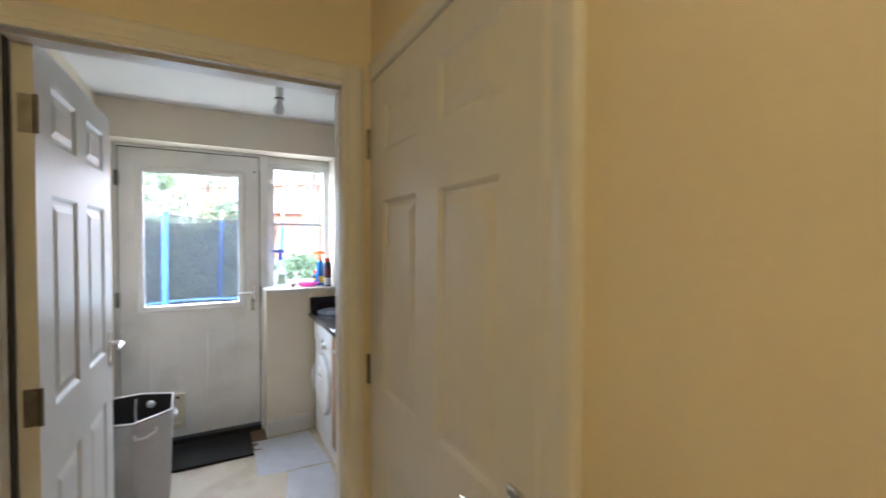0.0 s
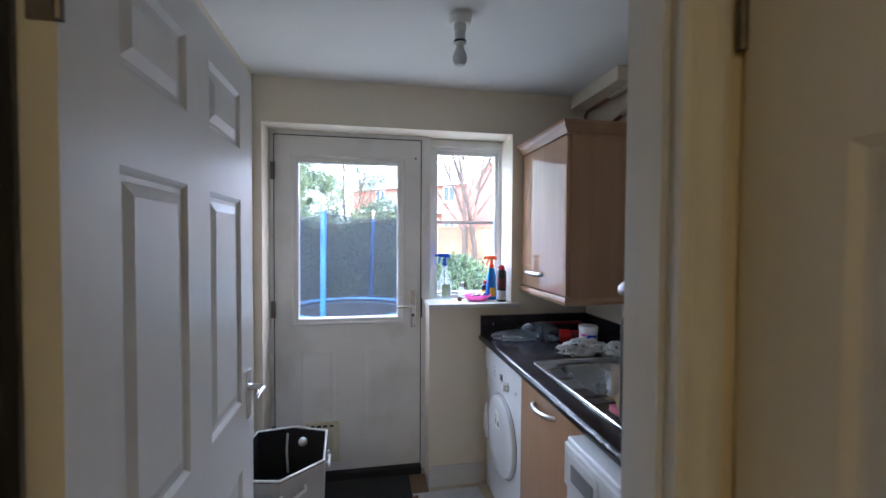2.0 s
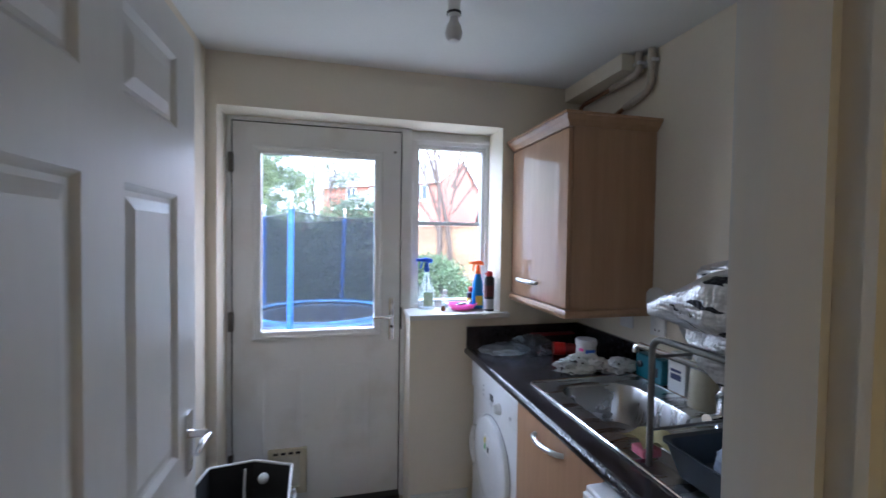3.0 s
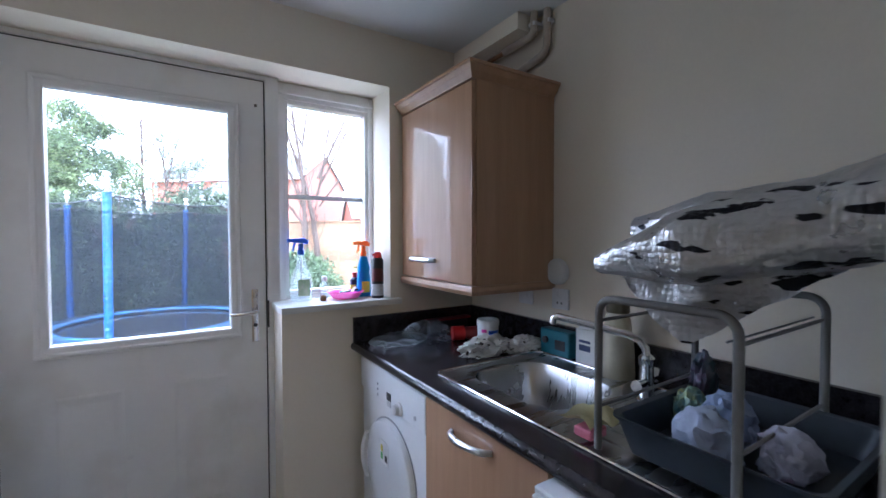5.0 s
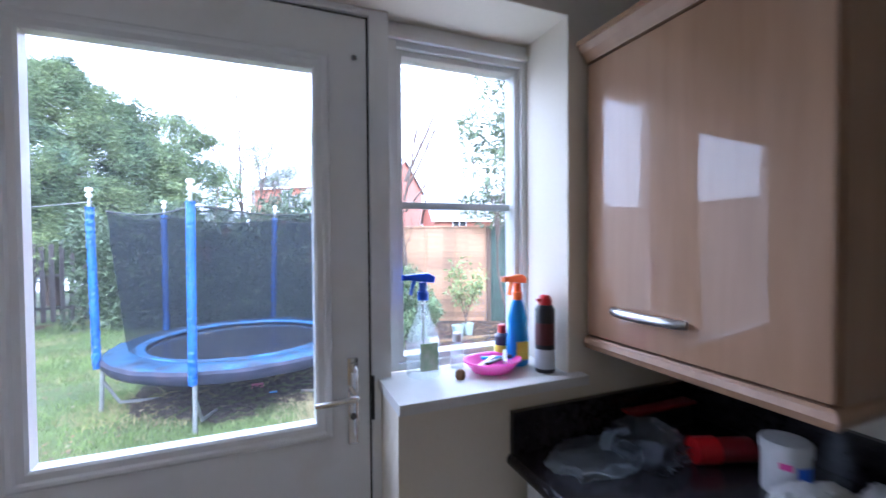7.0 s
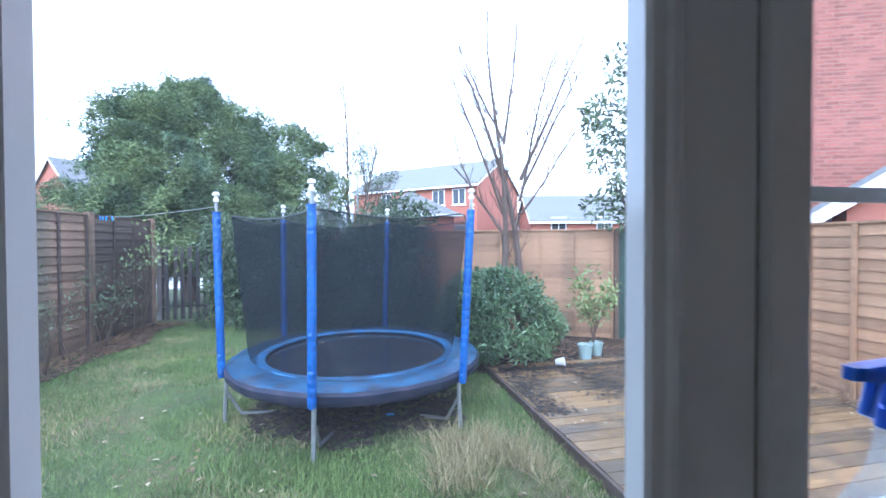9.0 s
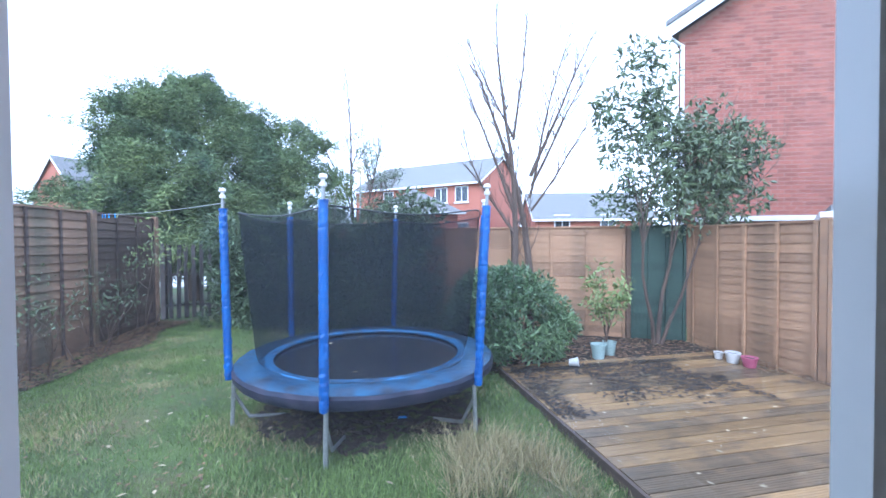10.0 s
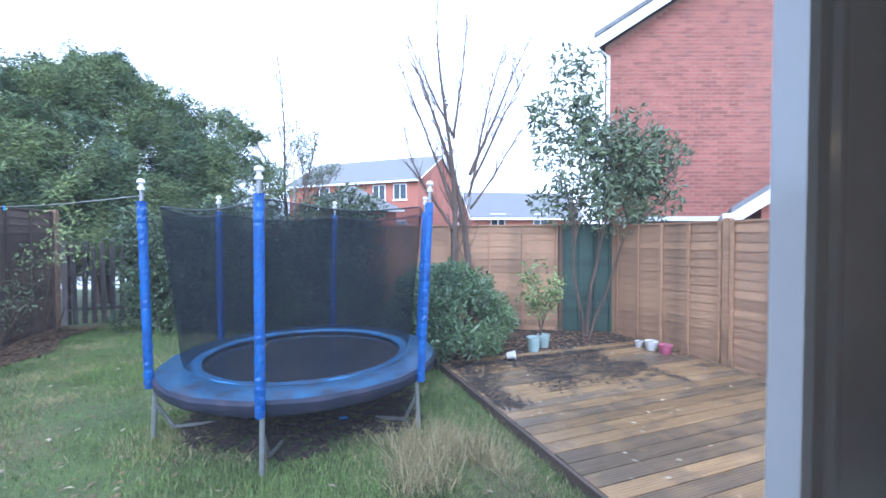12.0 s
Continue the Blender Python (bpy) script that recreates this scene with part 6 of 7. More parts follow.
# ---- window board things ----
M_CLEARPL = clear("clear_plastic", (0.88, 0.92, 0.92), haze=0.17, rough=0.05)
M_BLUEPL = surface("blue_plastic", (0.05, 0.17, 0.78), rough=0.35)
M_ORANGE = surface("orange_plastic", (0.90, 0.20, 0.02), rough=0.35)
M_SKYPL = surface("sky_blue_bottle", (0.03, 0.30, 0.72), rough=0.3)
M_PINK = surface("bright_pink_plastic", (0.90, 0.10, 0.42), rough=0.35)
M_RED = surface("red_plastic", (0.60, 0.015, 0.015), rough=0.35)
M_NAVY = surface("dark_navy_can", (0.015, 0.018, 0.06), rough=0.3)
M_CANBLACK = surface("black_can_paint", (0.02, 0.02, 0.025), rough=0.3)
M_SILVERLBL = surface("silver_label", (0.55, 0.56, 0.58), rough=0.35)
SILL = 1.060
for m in (M_BLUEPL, M_ORANGE, M_SKYPL, M_PINK):
    pb = m.node_tree.nodes["Principled BSDF"]
    pb.inputs["Subsurface Weight"].default_value = 0.7
    pb.inputs["Subsurface Radius"].default_value = (1.0, 1.0, 1.0)
    pb.inputs["Subsurface Scale"].default_value = 0.02


def trigger_head(parent, x, y, z, mat, rz, label):
    bm = B()
    lathe(bm, (0, 0, 0), ((0.015, 0), (0.015, 0.022), (0.011, 0.026), (0.011, 0.05)), 14)
    prism(bm, [(-0.030, -0.010, 0.048), (0.050, -0.010, 0.058), (0.050, -0.010, 0.072), (-0.014, -0.010, 0.076), (-0.034, -0.010, 0.064)], (0, 0.020, 0))
    prism(bm, [(0.022, -0.006, 0.056), (0.030, -0.006, 0.056), (0.040, -0.006, 0.018), (0.034, -0.006, 0.014)], (0, 0.012, 0))
    box(bm, 0.048, 0.060, -0.007, 0.007, 0.057, 0.072)
    at = origin(parent)
    part("trigger_head", bm, mat, parent, label, m=pose(x - at.x, y - at.y, z - at.z, 0, 0, rz))


b_ = thing("spray_bottle", (0.648, 3.470, SILL), "clear spray bottle with a blue trigger head", "spray bottle")
part("body", turned((0.648, 3.470, SILL), ((0.044, 0), (0.048, 0.006), (0.048, 0.085), (0.043, 0.115), (0.022, 0.160), (0.015, 0.195), (0.015, 0.215)), 24), M_CLEARPL, b_, "clear plastic body").visible_shadow = False
part("label", boxed(0.622, 0.674, 3.4205, 3.4222, SILL + 0.025, SILL + 0.100, bevel=0.001), surface("pale_green_label", (0.66, 0.74, 0.62), (0.40, 0.60, 0.36), rough=0.5, scale=30), b_, "pale green label")
part("dip_tube", tubed([(0.648, 3.470, SILL + 0.01), (0.648, 3.470, SILL + 0.20)], 0.003, 6), M_WHITEPL, b_)
trigger_head(b_, 0.648, 3.470, SILL + 0.212, M_BLUEPL, 180, "blue trigger head")
b_ = thing("small_bottle", (0.762, 3.492, SILL), "small clear bottle with a white cap", "bottle")
part("body", turned((0.762, 3.492, SILL), ((0.018, 0), (0.020, 0.004), (0.020, 0.06), (0.010, 0.074), (0.009, 0.082)), 18), M_CLEARPL, b_).visible_shadow = False
part("cap", turned((0.762, 3.492, SILL + 0.080), ((0.013, 0), (0.013, 0.022), (0.008, 0.026)), 16), M_WHITEPL, b_)
b_ = thing("spray_bottle", (0.945, 3.450, SILL), "sky-blue spray bottle with an orange trigger head", "spray bottle")
part("body", turned((0.945, 3.450, SILL), ((0.034, 0), (0.037, 0.005), (0.036, 0.08), (0.031, 0.115), (0.033, 0.14), (0.021, 0.185), (0.015, 0.20)), 24, 0.95, 0.8), M_SKYPL, b_)
part("label", boxed(0.925, 0.965, 3.4205, 3.4225, SILL + 0.02, SILL + 0.075, bevel=0.001), M_YELLOW, b_, "yellow and white label")
trigger_head(b_, 0.945, 3.450, SILL + 0.198, M_ORANGE, 195, "orange trigger head")
b_ = thing("oil_can", (0.915, 3.490, SILL), "small dark blue oil can with a red cap", "aerosol")
part("can", turned((0.915, 3.490, SILL), ((0.022, 0), (0.0235, 0.003), (0.0235, 0.082), (0.014, 0.092)), 18), M_NAVY, b_)
part("band", turned((0.915, 3.490, SILL + 0.03), ((0.0238, 0), (0.0238, 0.026)), 18), M_YELLOW, b_, "yellow band")
part("cap", turned((0.915, 3.490, SILL + 0.090), ((0.013, 0), (0.013, 0.026), (0.009, 0.028)), 14), M_RED, b_, "red cap")
b_ = thing("aerosol_can", (0.982, 3.362, SILL), "black and silver aerosol can with a red cap", "aerosol")
part("can", turned((0.982, 3.362, SILL), ((0.027, 0), (0.0285, 0.004), (0.0285, 0.180), (0.020, 0.193)), 24), M_CANBLACK, b_)
part("label", turned((0.982, 3.362, SILL + 0.012), ((0.0288, 0), (0.0288, 0.055)), 24), M_SILVERLBL, b_, "silver lower label")
part("label", turned((0.982, 3.362, SILL + 0.080), ((0.0288, 0), (0.0288, 0.062)), 24), surface("dark_red_label", (0.11, 0.022, 0.025), rough=0.4), b_, "dark red upper label")
part("cap", turned((0.982, 3.362, SILL + 0.191), ((0.019, 0), (0.020, 0.012), (0.015, 0.026), (0.010, 0.030)), 16), M_RED, b_, "red spray cap")
part("nozzle", boxed(0.955, 0.972, 3.358, 3.366, SILL + 0.203, SILL + 0.211), M_RED, b_)
b_ = thing("pink_bowl", (0.845, 3.425, SILL), "bright pink plastic bowl full of small tools", "bowl")
bm = B()
loft(bm, [[(0.845 + r * math.cos(2 * math.pi * k / 32), 3.425 + 0.8 * r * math.sin(2 * math.pi * k / 32), SILL + z) for k in range(32)] for r, z in ((0.055, 0.0), (0.060, 0.002), (0.082, 0.030), (0.088, 0.032), (0.088, 0.036), (0.080, 0.034), (0.058, 0.006))])
part("bowl", bm, M_PINK, b_)
for i, (c, dx, dy, rz) in enumerate(((M_WHITEPL, -0.02, 0.0, 30), (M_SKYPL, 0.02, 0.015, -35), (M_DARKPL, 0.01, -0.02, 10), (M_WHITEPL, 0.035, -0.01, 60))):
    bm = B()
    box(bm, -0.045, 0.045, -0.006, 0.006, -0.004, 0.004, bevel=0.002)
    single("scissors" if i == 3 else "pen", bm, c, "small tool lying in the pink bowl", "tool", group="tools in the bowl").matrix_world = pose(0.845 + dx, 3.425 + dy, SILL + 0.028 + 0.004 * i, 0, -6, rz)
single("cork", turned((0.728, 3.395, SILL), ((0.010, 0), (0.014, 0.006), (0.013, 0.020), (0.008, 0.026)), 12), surface("brown_cork", (0.26, 0.13, 0.06), rough=0.8), "small brown stopper on the window board", "stopper", at=(0.728, 3.395, SILL))

# ---- worktop things ----
M_BAG = clear("white_carrier_bag_film", (0.86, 0.90, 0.90), haze=0.55, rough=0.25, gloss=2.5)
M_CLINGBAG = clear("crumpled_clear_bag", (0.80, 0.82, 0.84), haze=0.22, rough=0.15, gloss=2.0)


def spotted(name, c, dark, scale, lo, hi, metal, rough, strokes=(1.0, 0.55, 1.6), bubbles=0.0):
    m = surface(name, c, tuple(0.86 * v for v in c), rough=rough, metal=metal, scale=14, fine=90, bump=0.55, bump_scale=70)
    n, l = m.node_tree.nodes, m.node_tree.links
    b = n["Principled BSDF"]
    src = b.inputs["Base Color"].links[0].from_socket
    tc, mp, no, rp, mx = n.new("ShaderNodeTexCoord"), n.new("ShaderNodeMapping"), n.new("ShaderNodeTexNoise"), n.new("ShaderNodeValToRGB"), n.new("ShaderNodeMixRGB")
    mp.inputs["Scale"].default_value = strokes
    l.new(tc.outputs["Object"], mp.inputs["Vector"])
    l.new(mp.outputs["Vector"], no.inputs["Vector"])
    no.inputs["Scale"].default_value, no.inputs["Detail"].default_value = scale, 2.5
    rp.color_ramp.elements[0].position, rp.color_ramp.elements[1].position = lo, hi
    l.new(no.outputs["Fac"], rp.inputs["Fac"])
    l.new(rp.outputs["Color"], mx.inputs["Fac"])
    l.new(src, mx.inputs["Color1"])
    mx.inputs["Color2"].default_value = (*dark, 1)
    l.new(mx.outputs["Color"], b.inputs["Base Color"])
    if bubbles:
        cells, bp = n.new("ShaderNodeTexVoronoi"), n.new("ShaderNodeBump")
        cells.inputs["Scale"].default_value, cells.inputs["Randomness"].default_value = bubbles, 0.35
        bp.inputs["Strength"].default_value, bp.inputs["Distance"].default_value, bp.invert = 0.55, 0.004, True
        l.new(tc.outputs["Object"], cells.inputs["Vector"])
        l.new(cells.outputs["Distance"], bp.inputs["Height"])
        l.new(b.inputs["Normal"].links[0].from_socket, bp.inputs["Normal"])
        l.new(bp.outputs["Normal"], b.inputs["Normal"])
    return m


M_FOIL = spotted("silver_foil_with_black_print", (0.60, 0.59, 0.58), (0.015, 0.015, 0.018), 18.0, 0.605, 0.625, 0.70, 0.30, strokes=(1.7, 0.50, 2.0), bubbles=85.0)
M_PAPERBAG = spotted("white_bag_with_dark_print", (0.72, 0.71, 0.68), (0.06, 0.055, 0.05), 26.0, 0.60, 0.64, 0.0, 0.5)


def crumpled(name, centre, size, material, label, category, amp=0.35, freq=3.0, seed=0, sub=4, group=""):
    """A crumpled bag: a lump whose creases come from ridged noise, flattened where it lies."""
    bm = B()
    bmesh.ops.create_icosphere(bm, subdivisions=sub, radius=1.0)
    for v in bm.verts:
        d = v.co.normalized()
        r = 1 + amp * (1 - 2 * abs(noise.noise(d * freq + Vector((seed, seed, 0))))) * 0.6 + amp * 0.5 * noise.noise(d * freq * 2.7 + Vector((0, seed, 3)))
        v.co = Vector((d.x * r * size[0], d.y * r * size[1], max(d.z * r, -0.55) * size[2]))
    lo = min(v.co.z for v in bm.verts)
    bmesh.ops.translate(bm, verts=bm.verts, vec=(centre[0], centre[1], centre[2] - lo))
    return single(name, bm, material, label, category, group=group, at=tuple(centre))


crumpled("carrier_bag", (1.005, 3.190, TOP), (0.115, 0.075, 0.026), M_BAG, "thin white plastic carrier bag flattened on the worktop", "bag", amp=0.35, freq=1.7, seed=2)
bm = cloth(10, 5, lambda u, v: (1.02 + 0.10 * u, 3.15 + 0.05 * v + 0.03 * u, TOP + 0.055 + 0.035 * math.sin(u * 3) - 0.03 * v), bumps=0.012, scale=20, thick=0.0015, seed=4)
single("bag_handle", bm, M_BAG, "white twisted handle of the carrier bag", "bag", at=(1.05, 3.18, TOP + 0.05))
crumpled("clear_bag", (1.150, 3.165, TOP), (0.095, 0.075, 0.050), M_CLINGBAG, "crumpled clear plastic bag", "bag", amp=0.55, freq=2.2, seed=5)
rp = thing("red_tray", (1.33, 3.235, TOP), "red plastic tray with dark things on it at the wall", "tray")
part("tray", boxed(1.20, 1.455, 3.245, 3.290, TOP + 0.060, TOP + 0.070, bevel=0.004), surface("dark_red_tray", (0.30, 0.012, 0.015), rough=0.45), rp)
part("dark_box", boxed(1.21, 1.44, 3.250, 3.285, TOP, TOP + 0.060, bevel=0.006), M_DARKPL, rp, "dark box under the tray")
bt = thing("red_bottle", (1.27, 3.075, TOP), "small bottle with a red cap lying on its side", "bottle")
part("cap", tubed([(1.232, 3.09, TOP + 0.034), (1.285, 3.07, TOP + 0.034)], [0.033, 0.033], 18), M_RED, bt, "red screw cap")
part("body", tubed([(1.285, 3.07, TOP + 0.033), (1.30, 3.065, TOP + 0.033), (1.37, 3.04, TOP + 0.033)], [0.020, 0.030, 0.030], 18), surface("dark_red_plastic", (0.18, 0.01, 0.012), rough=0.4), bt)
tb = thing("white_tub", (1.315, 2.93, TOP), "white cylindrical tub with pink and blue print", "tub")
part("tub", turned((1.315, 2.93, TOP), ((0.043, 0), (0.045, 0.004), (0.046, 0.094)), 28), M_WHITEPL, tb)
part("lid", turned((1.315, 2.93, TOP + 0.094), ((0.049, 0), (0.049, 0.020), (0.046, 0.024)), 28), M_WHITEPL, tb)
for mat, a0, a1, z0, z1 in ((M_PINK, 195, 225, 0.066, 0.080), (M_BLUEPL, 235, 300, 0.040, 0.075)):
    bm = B()
    pts = [(1.315 + 0.0465 * math.cos(radians(a0 + (a1 - a0) * i / 8)), 2.93 + 0.0465 * math.sin(radians(a0 + (a1 - a0) * i / 8))) for i in range(9)]
    for (xa, ya), (xb, yb) in zip(pts, pts[1:]):
        bm.faces.new([bm.verts.new(q) for q in ((xa, ya, TOP + z0), (xb, yb, TOP + z0), (xb, yb, TOP + z1), (xa, ya, TOP + z1))])
    part("print", bm, mat, tb)
crumpled("printed_bag", (1.240, 2.840, TOP), (0.100, 0.050, 0.040), M_PAPERBAG, "crumpled white bag with dark print", "bag", amp=0.62, freq=2.2, seed=9)
crumpled("printed_bag", (1.390, 2.785, TOP), (0.072, 0.040, 0.034), M_PAPERBAG, "small crumpled white bag with dark print", "bag", amp=0.62, freq=2.3, seed=14)
rd = thing("radio", (1.462, 2.655, TOP), "small teal plastic radio against the upstand", "radio")
M_TEAL = surface("teal_plastic", (0.012, 0.155, 0.20), (0.010, 0.12, 0.16), rough=0.4)
part("case", boxed(1.432, 1.488, 2.580, 2.732, TOP, TOP + 0.105, bevel=0.012, seg=3), M_TEAL, rd)
part("screen", boxed(1.4295, 1.4325, 2.600, 2.650, TOP + 0.030, TOP + 0.068, bevel=0.001), M_DARKPL, rd, "black display")
part("knob", turned((0, 0, 0), ((0.014, 0), (0.014, 0.008), (0.011, 0.010)), 16), M_DARKPL, rd, m=pose(1.432 - 1.462, 2.70 - 2.655, 0.06, 0, -90, 0))
db = thing("detergent_pack", (1.455, 2.505, TOP), "pale detergent pack with blue print", "detergent")
part("pack", boxed(1.430, 1.485, 2.460, 2.548, TOP, TOP + 0.135, bevel=0.008, seg=3), M_WHITEPL, db)
part("flap", boxed(1.436, 1.479, 2.470, 2.538, TOP + 0.135, TOP + 0.160, bevel=0.006), M_WHITEPL, db)
for z, h in ((0.085, 0.010), (0.055, 0.022)):
    part("print", boxed(1.4285, 1.430, 2.48, 2.53, TOP + z, TOP + z + h), surface("navy_print", (0.04, 0.06, 0.16), rough=0.5), db, smooth=False)
bg = thing("beige_jug", (1.425, 2.365, TOP), "tall beige plastic jug with an olive lid", "jug")
M_BEIGE = surface("beige_plastic", (0.50, 0.46, 0.34), (0.44, 0.40, 0.29), rough=0.45)
part("body", turned((1.425, 2.365, TOP), ((0.052, 0), (0.056, 0.006), (0.052, 0.10), (0.042, 0.19), (0.034, 0.225)), 24), M_BEIGE, bg)
part("lid", turned((1.425, 2.365, TOP + 0.222), ((0.036, 0), (0.038, 0.004), (0.037, 0.034), (0.030, 0.038)), 20), surface("olive_plastic", (0.15, 0.13, 0.075), rough=0.5), bg, "olive lid")

# sponges in the sink corner
sp = single("sponge", boxed(0.945, 1.005, 2.100, 2.150, TOP + 0.012, TOP + 0.036, bevel=0.008, seg=3), surface("pink_sponge", (0.72, 0.24, 0.32), (0.60, 0.18, 0.25), rough=0.95, fine=150, bump=0.8), "pink washing-up sponge on the sink edge", "sponge", at=(0.975, 2.125, TOP + 0.012))
sp = single("dish_cloth", cloth(12, 8, lambda u, v: (0.95 + 0.11 * u, 2.10 + 0.10 * v, TOP + 0.045 + 0.012 * math.sin(7 * u + 3 * v)), bumps=0.014, scale=22, thick=0.006, seed=6), surface("pale_yellow_cloth", (0.62, 0.55, 0.30), rough=0.95, fine=140, bump=0.6), "pale yellow dish cloth by the sink", "cloth", at=(1.0, 2.15, TOP + 0.04))

# ---- dish rack ----
rk = thing("dish_rack", (1.15, 1.93, TOP), "two-tier grey metal dish rack on the drainer", "dish rack")
M_RACK = surface("grey_coated_wire", (0.20, 0.19, 0.175), (0.15, 0.145, 0.135), rough=0.45, metal=0.3, scale=9)
RY0, RY1, RX0, RX1, RT = 1.812, 2.085, 0.950, 1.365, 1.215


def arch_path(x):
    r = 0.035
    return ([(x, RY1, TOP + 0.006), (x, RY1, RT - r)] + [(x, RY1 - r + r * math.cos(a), RT - r + r * math.sin(a)) for a in [radians(18 * i) for i in range(1, 6)]]
            + [(x, RY0 + r - r * math.sin(a), RT - r + r * math.cos(a)) for a in [radians(18 * i) for i in range(0, 6)]] + [(x, RY0, TOP + 0.006)])


for x in (RX0, RX1):
    part("side_frame", tubed(arch_path(x), 0.0085, 10), M_RACK, rk, "bent grey tube side frame")
for z, n_ in ((1.165, 2), (0.975, 0)):
    for y in (RY0 + 0.004, RY1 - 0.004):
        part("rail", tubed([(RX0, y, z), (RX1, y, z)], 0.004, 6), M_RACK, rk)
    for i in range(n_):
        y = RY0 + 0.02 + (RY1 - RY0 - 0.04) * i / (n_ - 1)
        part("wire", tubed([(RX0 + 0.004, y, z + 0.003), (RX1 - 0.004, y, z + 0.003)], 0.0022, 5), M_RACK, rk)
bm = B()
tx0, tx1, ty0, ty1 = 0.962, 1.352, 1.70, 2.060
loft(bm, [[(x, y, z) for x, y in round_rect(tx0 + o_, tx1 - o_, ty0 + o_, ty1 - o_, 0.03)] for o_, z in ((0.02, TOP + 0.012), (0.0, 0.955), (-0.006, 0.958), (-0.006, 0.964), (0.006, 0.960), (0.028, TOP + 0.024))])
single("washing_bowl", bm, surface("slate_plastic", (0.035, 0.045, 0.060), (0.026, 0.034, 0.046), rough=0.4), "dark slate plastic tray in the dish rack", "tray", at=(1.15, 1.9, TOP + 0.012))
crumpled("folded_cloth", (1.065, 1.915, TOP + 0.030), (0.055, 0.055, 0.058), surface("pale_blue_cloth", (0.48, 0.53, 0.66), (0.40, 0.45, 0.58), rough=0.9, fine=120, bump=0.4), "crumpled pale blue cloth in the tray", "cloth", amp=0.32, freq=1.6, seed=22)
crumpled("folded_cloth", (1.135, 1.800, TOP + 0.030), (0.050, 0.045, 0.050), surface("lavender_cloth", (0.55, 0.54, 0.64), rough=0.9, fine=120, bump=0.4), "crumpled pale lavender cloth in the tray", "cloth", amp=0.32, freq=1.7, seed=25)
crumpled("printed_packet", (1.22, 2.02, TOP + 0.030), (0.045, 0.032, 0.045), surface("yellow_blue_packet", (0.50, 0.50, 0.10), (0.10, 0.30, 0.42), rough=0.35, scale=9), "yellow and blue printed packet", "packet", amp=0.4, seed=31)
crumpled("purple_packet", (1.33, 2.045, TOP + 0.030), (0.032, 0.028, 0.085), surface("purple_packet_print", (0.10, 0.03, 0.09), (0.05, 0.10, 0.12), rough=0.3, scale=12), "dark purple printed packet", "packet", amp=0.35, seed=37)


def foil_roll(name, a, b, ru, rv, seed, label):
    """A loosely rolled sheet of bubble foil between two ends, flattened and creased."""
    a, b = Vector(a), Vector(b)
    axis = (b - a).normalized()
    side = axis.cross(Vector((0, 0, 1))).normalized()
    up = side.cross(axis)
    bm = B()
    rows = []
    for i in range(41):
        f = i / 40
        c = a.lerp(b, f)
        taper = min(1.0, 0.28 + 1.9 * f) if seed != 2 else min(1.0, 0.5 + 1.5 * f)
        row = []
        for k in range(40):
            t = 2 * math.pi * k / 40
            q = Vector((f * 5, math.cos(t) * 1.2, math.sin(t) * 1.2 + seed * 3))
            w = 1 + 0.13 * noise.noise(q) + 0.07 * (1 - 2 * abs(noise.noise(q * 2.6)))
            row.append(bm.verts.new(c + side * (ru * taper * w * math.cos(t)) + up * (rv * taper * w * (abs(math.sin(t)) ** 0.8) * (1 if math.sin(t) > 0 else -1))))
        rows.append(row)
    for p, q in zip(rows, rows[1:]):
        for k in range(40):
            bm.faces.new((p[k], p[(k + 1) % 40], q[(k + 1) % 40], q[k]))
    bm.faces.new(rows[0][::-1])
    bm.faces.new(rows[-1])
    single(name, bm, M_FOIL, label, "foil sheet", group="foil on the rack", at=tuple(a))


foil_roll("foil_sheet", (0.955, 2.085, 1.288), (1.045, 1.59, 1.402), 0.105, 0.070, 1, "silver bubble foil with black print folded over the rack")
foil_roll("foil_sheet", (1.19, 2.13, 1.365), (1.24, 1.60, 1.395), 0.13, 0.072, 2, "second silver bubble foil sheet with black print")
def hanging_fold(u, v):
    top = Vector((0.985, 2.055, 1.262)).lerp(Vector((1.01, 1.66, 1.345)), u)
    drop = 0.15 * (u / 0.35 if u < 0.35 else (1 - u) / 0.65) ** 0.8
    return top + Vector((0.012 * math.sin(9 * u + 2 * v), 0.0, -drop * v))


single("foil_sheet", cloth(30, 10, hanging_fold, bumps=0.010, scale=17, thick=0.004, seed=5), M_FOIL, "hanging lower fold of silver bubble foil with black print", "foil sheet", group="foil on the rack", at=(0.985, 2.055, 1.262))
crumpled("folded_cloth", (1.18, 1.925, TOP + 0.030), (0.050, 0.050, 0.060), surface("blue_cloth", (0.30, 0.36, 0.50), (0.24, 0.30, 0.44), rough=0.9, fine=120, bump=0.4), "crumpled mid-blue cloth in the tray", "cloth", amp=0.35, freq=1.8, seed=44)


# ---- garden: small things ----
M_POT = surface("pale_green_pot", (0.36, 0.44, 0.40), (0.28, 0.36, 0.32), rough=0.5)
M_PINKPOT = surface("pink_pot", (0.42, 0.10, 0.16), rough=0.5)
M_WHITEPOT = surface("dirty_white_pot", (0.62, 0.60, 0.57), (0.52, 0.50, 0.46), rough=0.5)
M_LITTER = leafy("dead_leaves", (0.20, 0.11, 0.05), (0.11, 0.065, 0.035), rough=0.7, island=0.5)
M_LITTERPALE = leafy("pale_dead_leaves", (0.46, 0.38, 0.24), (0.32, 0.24, 0.14), rough=0.7, island=0.4)


